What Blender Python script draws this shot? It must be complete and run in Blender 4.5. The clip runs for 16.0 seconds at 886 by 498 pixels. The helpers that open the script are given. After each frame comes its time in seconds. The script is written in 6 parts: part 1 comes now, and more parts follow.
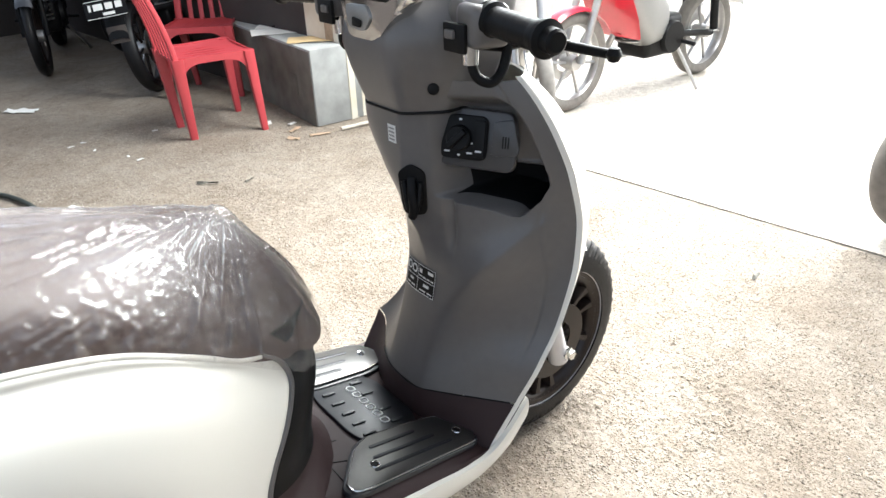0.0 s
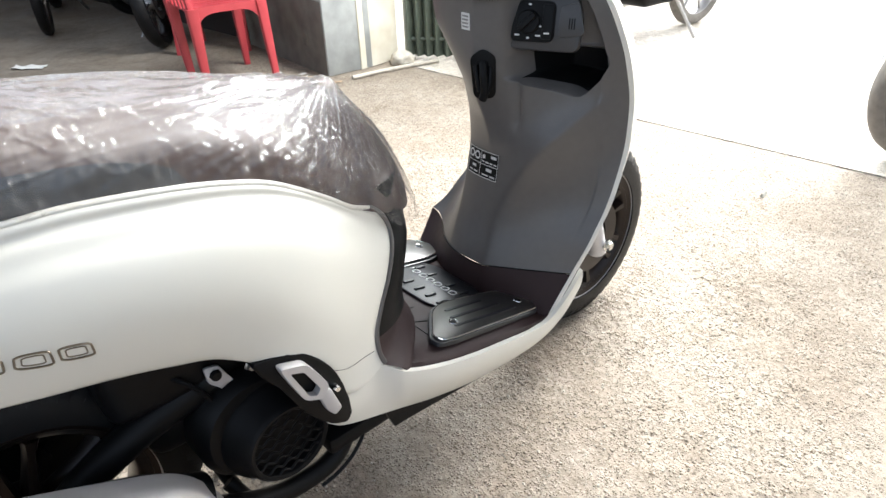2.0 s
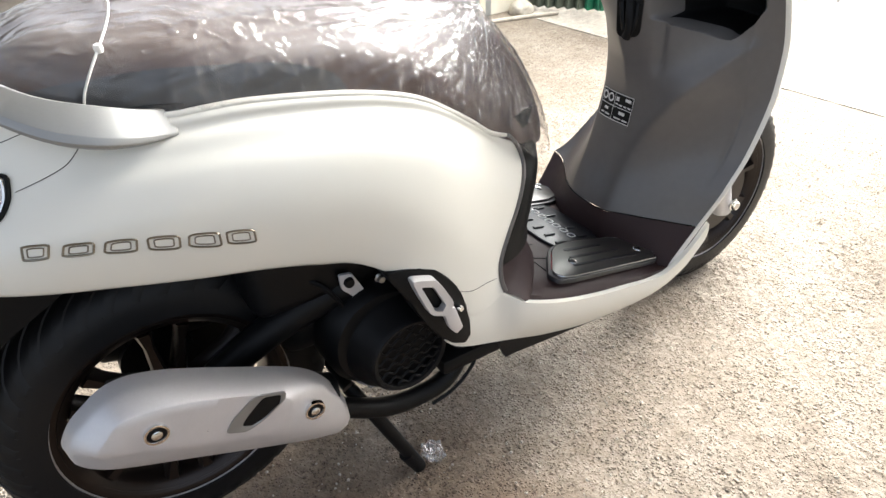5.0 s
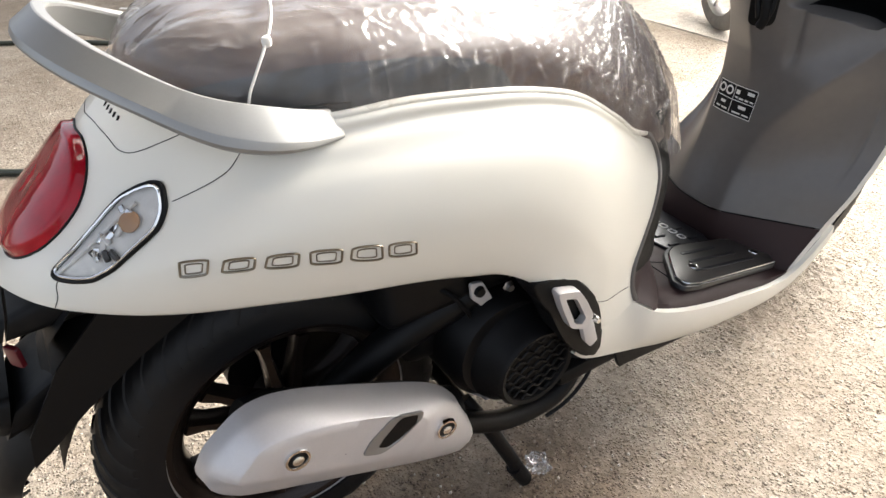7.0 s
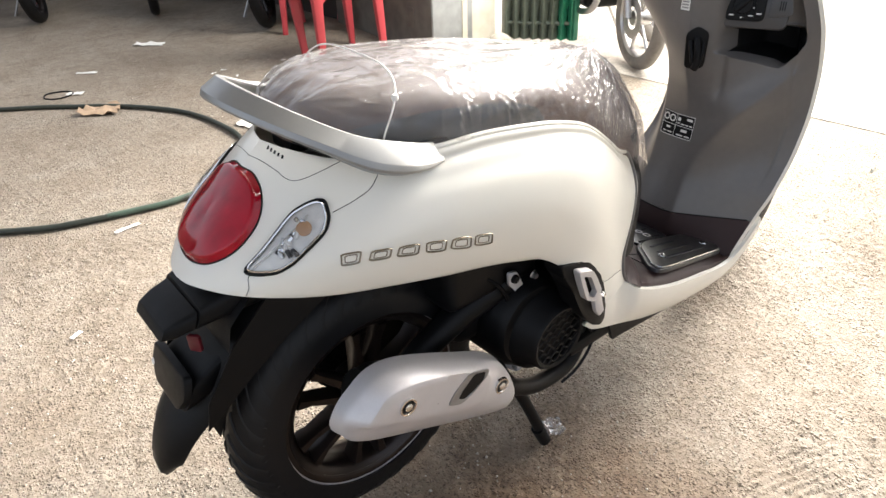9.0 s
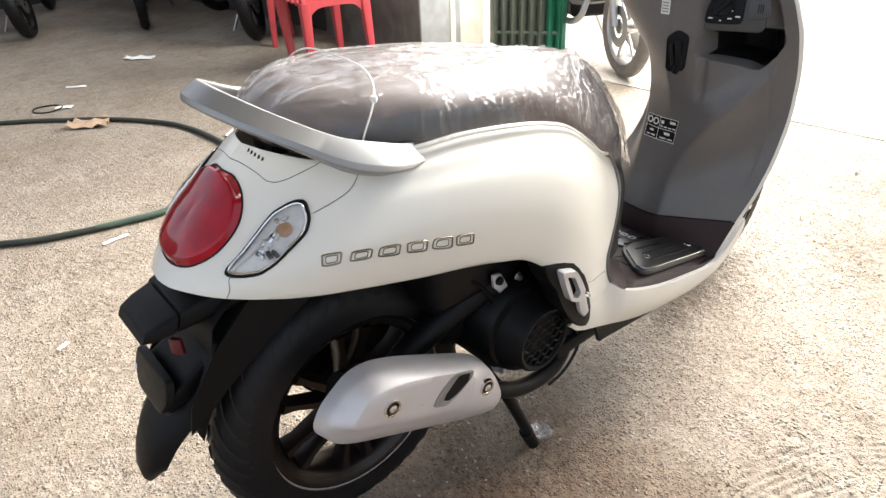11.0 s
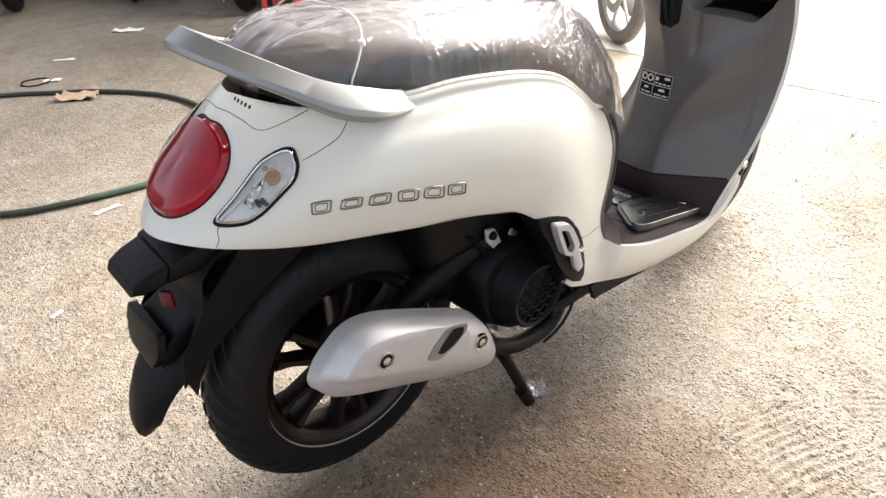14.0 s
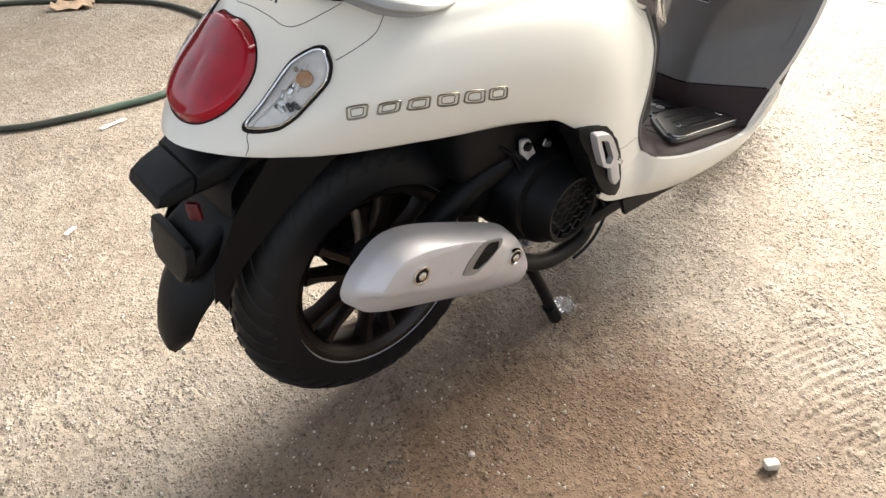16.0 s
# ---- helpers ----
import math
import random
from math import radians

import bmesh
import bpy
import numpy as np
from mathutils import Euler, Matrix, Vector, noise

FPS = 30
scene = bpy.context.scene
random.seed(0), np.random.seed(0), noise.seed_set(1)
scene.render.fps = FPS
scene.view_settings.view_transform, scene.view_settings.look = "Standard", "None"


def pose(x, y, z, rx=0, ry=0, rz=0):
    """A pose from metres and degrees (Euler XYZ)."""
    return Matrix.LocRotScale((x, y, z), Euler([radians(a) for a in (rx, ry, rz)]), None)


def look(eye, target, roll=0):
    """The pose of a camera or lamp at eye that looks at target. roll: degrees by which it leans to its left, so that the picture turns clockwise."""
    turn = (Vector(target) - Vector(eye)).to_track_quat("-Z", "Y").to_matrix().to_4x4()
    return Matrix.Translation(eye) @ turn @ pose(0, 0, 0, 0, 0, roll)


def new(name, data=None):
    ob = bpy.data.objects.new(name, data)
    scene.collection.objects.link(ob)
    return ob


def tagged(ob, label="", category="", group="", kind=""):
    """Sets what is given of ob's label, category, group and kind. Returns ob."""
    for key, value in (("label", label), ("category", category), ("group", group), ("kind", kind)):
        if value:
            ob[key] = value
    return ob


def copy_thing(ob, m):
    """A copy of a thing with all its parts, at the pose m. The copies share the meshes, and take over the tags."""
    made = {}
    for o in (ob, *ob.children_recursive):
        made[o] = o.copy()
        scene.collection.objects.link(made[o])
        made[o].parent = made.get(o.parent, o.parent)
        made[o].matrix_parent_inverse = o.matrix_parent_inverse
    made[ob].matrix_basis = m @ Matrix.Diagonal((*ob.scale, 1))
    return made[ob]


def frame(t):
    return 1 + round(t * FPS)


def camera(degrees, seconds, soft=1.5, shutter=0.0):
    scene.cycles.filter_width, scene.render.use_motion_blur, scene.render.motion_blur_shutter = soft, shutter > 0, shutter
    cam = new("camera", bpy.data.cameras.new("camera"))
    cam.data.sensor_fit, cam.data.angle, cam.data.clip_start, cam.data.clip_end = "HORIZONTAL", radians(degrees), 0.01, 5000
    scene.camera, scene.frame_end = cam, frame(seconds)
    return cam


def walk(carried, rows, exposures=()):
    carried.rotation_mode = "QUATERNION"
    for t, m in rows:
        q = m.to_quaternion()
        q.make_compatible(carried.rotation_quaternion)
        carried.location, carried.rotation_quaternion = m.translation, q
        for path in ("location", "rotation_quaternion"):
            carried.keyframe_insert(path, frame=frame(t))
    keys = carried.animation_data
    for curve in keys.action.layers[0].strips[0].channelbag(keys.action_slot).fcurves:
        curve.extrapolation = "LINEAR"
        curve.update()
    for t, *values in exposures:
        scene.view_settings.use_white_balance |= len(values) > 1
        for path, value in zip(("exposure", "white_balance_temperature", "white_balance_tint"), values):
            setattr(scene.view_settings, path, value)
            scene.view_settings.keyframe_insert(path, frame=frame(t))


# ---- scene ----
cam = camera(66.5, 16.0)
PATH = [
    (0, (0.291, -0.875, 1.204), (1.404, 0.481, 0.244), -2.0),
    (0.5, (0.249, -0.896, 1.202), (1.362, 0.461, 0.243), -2.1),
    (1, (0.171, -0.918, 1.174), (1.314, 0.402, 0.198), -2.1),
    (1.5, (0.089, -0.924, 1.133), (1.221, 0.391, 0.139), -2.2),
    (2, (0.037, -0.922, 1.115), (1.162, 0.377, 0.093), -2.3),
    (2.5, (0.019, -0.928, 1.1), (1.104, 0.378, 0.043), -2.2),
    (3, (0.021, -0.933, 1.092), (1.059, 0.386, 0.005), -2.6),
    (3.5, (0.005, -0.934, 1.092), (1.003, 0.407, -0.005), -2.8),
    (4, (-0.014, -0.926, 1.091), (0.945, 0.444, -0.005), -2.4),
    (6.3, (-0.09, -0.846, 1.069), (0.735, 0.575, -0.071), -1.7),
    (6.5, (-0.103, -0.813, 1.071), (0.732, 0.599, -0.074), -1.9),
    (7, (-0.15, -0.749, 1.072), (0.69, 0.655, -0.079), -1.9),
    (7.5, (-0.253, -0.756, 1.089), (0.599, 0.637, -0.066), -2.3),
    (8, (-0.388, -0.794, 1.122), (0.557, 0.545, -0.024), -2.6),
    (8.5, (-0.454, -0.834, 1.154), (0.569, 0.486, 0.053), -2.5),
    (9, (-0.463, -0.857, 1.175), (0.594, 0.477, 0.124), -2.1),
    (9.2, (-0.462, -0.865, 1.177), (0.598, 0.479, 0.143), -2.1),
    (11.5, (-0.454, -0.882, 1.16), (0.635, 0.449, 0.14), -2.4),
    (12, (-0.45, -0.891, 1.165), (0.646, 0.436, 0.147), -2.2),
    (12.5, (-0.448, -0.9, 1.165), (0.653, 0.423, 0.146), -2.5),
    (13, (-0.458, -0.896, 1.157), (0.632, 0.433, 0.135), -2.6),
    (13.5, (-0.463, -0.893, 1.147), (0.613, 0.435, 0.108), -2.8),
    (14, (-0.461, -0.891, 1.122), (0.604, 0.414, 0.044), -3.1),
    (14.5, (-0.461, -0.88, 1.099), (0.578, 0.396, -0.036), -3.0),
    (15, (-0.469, -0.862, 1.086), (0.532, 0.389, -0.11), -3.1),
    (15.5, (-0.479, -0.844, 1.08), (0.497, 0.384, -0.162), -3.4),
    (16, (-0.481, -0.832, 1.086), (0.483, 0.379, -0.181), -3.5),
]
EXPOSURES = [(0, 1.61, 6000, 6), (4.2, 1.66, 6150, 7), (7.5, 1.70, 6550, 9), (13, 1.75, 6400, 9), (16, 1.75, 6650, 8)]
walk(cam, [(t, look(eye, target, roll)) for t, eye, target, roll in PATH], EXPOSURES)

# ---- world, sun, exposure ----
world = bpy.data.worlds.new("world")
scene.world = world
world.use_nodes = True
wn = world.node_tree.nodes
sky = wn.new("ShaderNodeTexSky")
sky.sky_type, sky.sun_disc = "NISHITA", False
sky.air_density, sky.dust_density, sky.ozone_density = 0.7, 5.0, 0.6
sky.sun_elevation, sky.sun_rotation = radians(31), radians(84)
wn["Background"].inputs["Strength"].default_value = 0.15
haze = wn.new("ShaderNodeHueSaturation")   # a white, hazy tropical sky
haze.inputs["Saturation"].default_value = 0.45
world.node_tree.links.new(sky.outputs["Color"], haze.inputs["Color"])
world.node_tree.links.new(haze.outputs["Color"], wn["Background"].inputs["Color"])
sun = new("sun", bpy.data.lights.new("sun", "SUN"))
sun.data.energy, sun.data.angle, sun.data.color = 1.3, radians(22), (1.0, 0.96, 0.90)
sun.matrix_world = look((7.0, 0.75, 4.2), (0, 0, 0))
# area lamp added in the front opening, standing in for the street sky
opening = new("opening_fill", bpy.data.lights.new("opening_fill", "AREA"))
opening.data.shape, opening.data.size, opening.data.size_y = "RECTANGLE", 2.4, 1.7
opening.data.energy, opening.data.color = 115.0, (1.0, 0.97, 0.93)
opening.matrix_world = look((2.95, 1.0, 2.6), (0.9, 1.3, 0.0))


# ---- materials ----
def material(name, color, rough=0.5, metal=0.0, coat=0.0, vary=0.12, scale=30.0, bump=0.0, bump_scale=300.0, spec=0.5, second=None):
    """A surface with two scales of variation in colour and a fine relief."""
    m = bpy.data.materials.new(name)
    m.use_nodes = True
    nt = m.node_tree
    n, l = nt.nodes, nt.links
    b = n["Principled BSDF"]
    b.inputs["Metallic"].default_value = metal
    b.inputs["Coat Weight"].default_value = coat
    b.inputs["Coat Roughness"].default_value = 0.06
    b.inputs["Specular IOR Level"].default_value = spec
    tc = n.new("ShaderNodeTexCoord")
    big, fine = n.new("ShaderNodeTexNoise"), n.new("ShaderNodeTexNoise")
    for t, sc in ((big, scale * 0.15), (fine, scale)):
        t.inputs["Scale"].default_value = sc
        t.inputs["Detail"].default_value = 4
        l.new(tc.outputs["Object"], t.inputs["Vector"])
    add = n.new("ShaderNodeMath")
    add.operation = "MULTIPLY_ADD"
    add.inputs[1].default_value = 0.5
    l.new(big.outputs["Fac"], add.inputs[0])
    half = n.new("ShaderNodeMath")
    half.operation = "MULTIPLY"
    half.inputs[1].default_value = 0.5
    l.new(fine.outputs["Fac"], half.inputs[0])
    l.new(half.outputs[0], add.inputs[2])
    ramp = n.new("ShaderNodeValToRGB")
    other = second or tuple(c * (1 - 2 * vary) for c in color)
    ramp.color_ramp.elements[0].position, ramp.color_ramp.elements[1].position = 0.3, 0.62
    ramp.color_ramp.elements[0].color, ramp.color_ramp.elements[1].color = (*other, 1), (*color, 1)
    l.new(add.outputs[0], ramp.inputs["Fac"])
    l.new(ramp.outputs["Color"], b.inputs["Base Color"])
    rr = n.new("ShaderNodeMapRange")
    rr.inputs["To Min"].default_value, rr.inputs["To Max"].default_value = rough * 0.85, min(1, rough * 1.15)
    l.new(fine.outputs["Fac"], rr.inputs["Value"])
    l.new(rr.outputs["Result"], b.inputs["Roughness"])
    if bump:
        grain = n.new("ShaderNodeTexNoise")
        grain.inputs["Scale"].default_value, grain.inputs["Detail"].default_value = bump_scale, 3
        l.new(tc.outputs["Object"], grain.inputs["Vector"])
        bp = n.new("ShaderNodeBump")
        bp.inputs["Strength"].default_value, bp.inputs["Distance"].default_value = bump, 0.002
        l.new(grain.outputs["Fac"], bp.inputs["Height"])
        l.new(bp.outputs["Normal"], b.inputs["Normal"])
    return m


WHITE = material("cream white paint", (0.73, 0.71, 0.64), 0.4, coat=0.45, vary=0.01, scale=8)
SILVER = material("silver paint", (0.28, 0.28, 0.275), 0.40, metal=0.6, vary=0.03, scale=400)
GUARD = material("pale silver paint", (0.56, 0.545, 0.55), 0.45, metal=0.4, vary=0.03, scale=300)
CHROME = material("chrome", (0.75, 0.75, 0.75), 0.12, metal=1.0, vary=0.02)
STEEL = material("steel", (0.45, 0.44, 0.43), 0.35, metal=0.9, vary=0.1, scale=80)
SATIN = material("dark grey satin plastic", (0.118, 0.110, 0.105), 0.34, vary=0.06, scale=60, bump=0.06, bump_scale=900)
SATINDARK = material("near-black satin plastic", (0.045, 0.042, 0.042), 0.38, vary=0.06, scale=60, bump=0.06, bump_scale=900)
BROWN = material("dark brown plastic", (0.036, 0.021, 0.021), 0.55, vary=0.06, scale=60, bump=0.06, bump_scale=900, spec=0.22)
BLACK = material("black plastic", (0.0045, 0.0045, 0.005), 0.5, vary=0.1, scale=60, bump=0.08, bump_scale=700, spec=0.17)
ENGINE = material("black engine paint", (0.0045, 0.0045, 0.005), 0.45, vary=0.15, scale=50, bump=0.1, bump_scale=500, spec=0.18)
RUBBER = material("tyre rubber", (0.006, 0.006, 0.007), 0.48, vary=0.12, scale=70, bump=0.12, bump_scale=500, spec=0.28)
RIM = material("dark bronze wheel paint", (0.020, 0.014, 0.012), 0.30, metal=0.5, vary=0.1, scale=60)
MAT = material("black rubber mat", (0.016, 0.017, 0.021), 0.4, vary=0.1, scale=80, bump=0.1)
PLATE = material("brushed metal plate", (0.13, 0.127, 0.122), 0.36, metal=0.8, vary=0.06, scale=200)
SEAT = material("brown vinyl", (0.058, 0.031, 0.024), 0.5, vary=0.1, scale=90, bump=0.1, bump_scale=700)
SEATDARK = material("dark grey vinyl", (0.03, 0.032, 0.036), 0.5, vary=0.1, scale=90, bump=0.1, bump_scale=700)
RED_LENS = material("red lens", (0.40, 0.001, 0.014), 0.10, coat=0.2, vary=0.30, scale=26, spec=0.3)
AMBER = material("amber bulb", (0.50, 0.30, 0.17), 0.25, vary=0.1)
EMBLEM = material("dark chrome", (0.26, 0.23, 0.18), 0.3, metal=0.9, vary=0.05)
REFLECT = material("bright reflector", (0.88, 0.86, 0.82), 0.30, metal=0.05, vary=0.15, scale=60)
DARKRED = material("dark red reflector", (0.10, 0.006, 0.012), 0.35, vary=0.1)
CORD = material("white cord", (0.75, 0.73, 0.68), 0.7, vary=0.05)
INK = material("white print", (0.7, 0.7, 0.68), 0.6, vary=0.03)
REDPLASTIC = material("red moulded plastic", (0.46, 0.055, 0.065), 0.38, vary=0.06, scale=20)
CONCRETE_DARK = material("dark brown-grey concrete", (0.17, 0.16, 0.135), 0.85, vary=0.3, scale=9, bump=0.4, bump_scale=90)
CONCRETE = material("grey cement render", (0.36, 0.365, 0.35), 0.85, vary=0.22, scale=12, bump=0.35, bump_scale=90)
PLASTER = material("stained white plaster", (0.74, 0.71, 0.62), 0.9, vary=0.1, scale=6, bump=0.2, bump_scale=60, second=(0.5, 0.43, 0.3))
# near black: the gloom deep in the workshop is put into the colour
WALLDARK = material("darkened plaster", (0.06, 0.05, 0.045), 0.9, vary=0.2, scale=5, bump=0.2, bump_scale=60)
ROOFING = material("zinc roofing", (0.45, 0.42, 0.38), 0.6, metal=0.1, vary=0.15, scale=5)
GREEN = material("green painted gate", (0.02, 0.20, 0.11), 0.5, vary=0.2, scale=15)
GREENGREY = material("weathered gate slat", (0.13, 0.155, 0.12), 0.6, vary=0.2, scale=15)
HOSE = material("dark green hose", (0.03, 0.036, 0.026), 0.5, vary=0.2, scale=20)
HOSEGREEN = material("pale green hose", (0.06, 0.095, 0.068), 0.5, vary=0.2, scale=20)
CARD = material("brown card", (0.42, 0.30, 0.2), 0.8, vary=0.2, scale=60)
PAPER = material("white paper", (0.75, 0.74, 0.7), 0.8, vary=0.04, scale=40)
MANILA = material("manila paper", (0.62, 0.46, 0.24), 0.8, vary=0.06, scale=40)
STONE = material("pale pebble", (0.55, 0.5, 0.42), 0.9, vary=0.2, scale=60, bump=0.3)
# outdoor tyres: daylight glare is put into this pale colour
GLARETYRE = material("tyre paled for daylight glare", (0.20, 0.185, 0.165), 0.85, vary=0.2, scale=40, bump=0.1)
BIKERED = material("red bike paint", (0.6, 0.02, 0.04), 0.3, coat=0.6, vary=0.05)
BIKEWHITE = material("white bike paint", (0.75, 0.75, 0.75), 0.3, coat=0.6, vary=0.03)
BIKEBLACK = material("black bike paint", (0.015, 0.015, 0.018), 0.3, coat=0.4, vary=0.1)


def clear_material(name, tint, gloss_rough, share):
    """A clear lens: see-through, with a sharp gloss that grows at grazing angles."""
    m = bpy.data.materials.new(name)
    m.use_nodes = True
    n, l = m.node_tree.nodes, m.node_tree.links
    n.remove(n["Principled BSDF"])
    tr, gl = n.new("ShaderNodeBsdfTransparent"), n.new("ShaderNodeBsdfGlossy")
    tr.inputs["Color"].default_value = (*tint, 1)
    gl.inputs["Roughness"].default_value = gloss_rough
    gl.inputs["Color"].default_value = (0.95, 0.95, 0.95, 1)
    mix = n.new("ShaderNodeMixShader")
    lw = n.new("ShaderNodeLayerWeight")
    lw.inputs["Blend"].default_value = 0.35
    fac = n.new("ShaderNodeMath")
    fac.operation = "MULTIPLY_ADD"
    fac.use_clamp = True
    fac.inputs[1].default_value, fac.inputs[2].default_value = 0.8, share
    l.new(lw.outputs["Fresnel"], fac.inputs[0])
    l.new(fac.outputs[0], mix.inputs["Fac"])
    l.new(tr.outputs[0], mix.inputs[1])
    l.new(gl.outputs[0], mix.inputs[2])
    l.new(mix.outputs[0], n["Material Output"].inputs["Surface"])
    return m


def film_material(name):
    """Thin crumpled wrapping film: clear, with sharp broken gloss, milky in patches and creases; upward faces painted
    paler for sky sheen.
    """
    m = bpy.data.materials.new(name)
    m.use_nodes = True
    n, l = m.node_tree.nodes, m.node_tree.links
    n.remove(n["Principled BSDF"])
    tr, gl, df = n.new("ShaderNodeBsdfTransparent"), n.new("ShaderNodeBsdfGlossy"), n.new("ShaderNodeBsdfDiffuse")
    tr.inputs["Color"].default_value = (0.96, 0.95, 0.95, 1)
    gl.inputs["Color"].default_value = (0.95, 0.95, 0.95, 1)
    gl.inputs["Roughness"].default_value = 0.09
    df.inputs["Color"].default_value = (0.82, 0.81, 0.80, 1)
    tc = n.new("ShaderNodeTexCoord")

    def noise_node(sc, detail, kind="FBM", stretch=None, turn=(0, 0, 0), distort=0.0):
        t = n.new("ShaderNodeTexNoise")
        t.noise_type = kind
        t.inputs["Scale"].default_value, t.inputs["Detail"].default_value, t.inputs["Distortion"].default_value = sc, detail, distort
        if stretch:
            mp = n.new("ShaderNodeMapping")
            mp.inputs["Scale"].default_value, mp.inputs["Rotation"].default_value = stretch, turn
            l.new(tc.outputs["Object"], mp.inputs["Vector"])
            l.new(mp.outputs["Vector"], t.inputs["Vector"])
        else:
            l.new(tc.outputs["Object"], t.inputs["Vector"])
        return t.outputs["Fac"]

    def ranged(src, lo, hi, a, b):
        r = n.new("ShaderNodeMapRange")
        r.interpolation_type = "SMOOTHSTEP"
        r.inputs["From Min"].default_value, r.inputs["From Max"].default_value = lo, hi
        r.inputs["To Min"].default_value, r.inputs["To Max"].default_value = a, b
        l.new(src, r.inputs["Value"])
        return r.outputs["Result"]

    def calc(op, a, b):
        x = n.new("ShaderNodeMath")
        x.operation = op
        for k, q in enumerate((a, b)):
            if isinstance(q, float):
                x.inputs[k].default_value = q
            else:
                l.new(q, x.inputs[k])
        return x.outputs[0]

    patch = ranged(noise_node(11.0, 2), 0.42, 0.62, 0.0, 1.0)
    creases = noise_node(34.0, 3, "RIDGED_MULTIFRACTAL", (0.5, 1.0, 1.3), (0.2, 0.5, 0.4), 0.4)
    fine = noise_node(120.0, 2, "RIDGED_MULTIFRACTAL", (0.7, 1.0, 1.2), (0.4, 0.2, 0.9), 0.3)
    cells = n.new("ShaderNodeTexVoronoi")
    cells.feature = "F2"
    cells.inputs["Scale"].default_value = 17.0
    warp = n.new("ShaderNodeMapping")
    warp.inputs["Scale"].default_value, warp.inputs["Rotation"].default_value = (0.55, 1.0, 1.0), (0.3, 0.4, 0.5)
    l.new(tc.outputs["Object"], warp.inputs["Vector"])
    l.new(warp.outputs["Vector"], cells.inputs["Vector"])
    crumple = calc("ADD", creases, calc("MULTIPLY", cells.outputs["Distance"], 4.0))
    height = calc("ADD", calc("MULTIPLY", crumple, 0.5), calc("MULTIPLY", calc("MULTIPLY", fine, patch), 0.34))
    bp = n.new("ShaderNodeBump")
    bp.inputs["Strength"].default_value, bp.inputs["Distance"].default_value = 0.85, 0.007
    l.new(height, bp.inputs["Height"])
    # upward faces whitened in the colour, in place of the sky's sheen
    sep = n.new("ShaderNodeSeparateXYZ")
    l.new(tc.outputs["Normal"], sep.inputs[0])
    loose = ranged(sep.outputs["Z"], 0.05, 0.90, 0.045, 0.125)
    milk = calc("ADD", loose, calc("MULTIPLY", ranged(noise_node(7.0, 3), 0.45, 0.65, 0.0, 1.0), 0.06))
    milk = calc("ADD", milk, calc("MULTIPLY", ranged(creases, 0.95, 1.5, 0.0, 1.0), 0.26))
    # milkier along the crests of the folds
    crest = n.new("ShaderNodeNewGeometry").outputs["Pointiness"]
    milk = calc("ADD", milk, calc("MULTIPLY", ranged(crest, 0.515, 0.585, 0.0, 1.0), 0.24))
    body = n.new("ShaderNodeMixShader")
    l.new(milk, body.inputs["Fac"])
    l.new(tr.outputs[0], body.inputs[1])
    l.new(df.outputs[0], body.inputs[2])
    lw = n.new("ShaderNodeLayerWeight")
    lw.inputs["Blend"].default_value = 0.38
    gloss = calc("ADD", calc("MULTIPLY", lw.outputs["Fresnel"], 0.62), 0.0)
    mix = n.new("ShaderNodeMixShader")
    l.new(gloss, mix.inputs["Fac"])
    l.new(body.outputs[0], mix.inputs[1])
    l.new(gl.outputs[0], mix.inputs[2])
    for x in (gl, df, lw):
        l.new(bp.outputs["Normal"], x.inputs["Normal"])
    l.new(mix.outputs[0], n["Material Output"].inputs["Surface"])
    return m


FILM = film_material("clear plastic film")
LENS = clear_material("clear lens", (0.97, 0.97, 0.97), 0.05, -0.02)


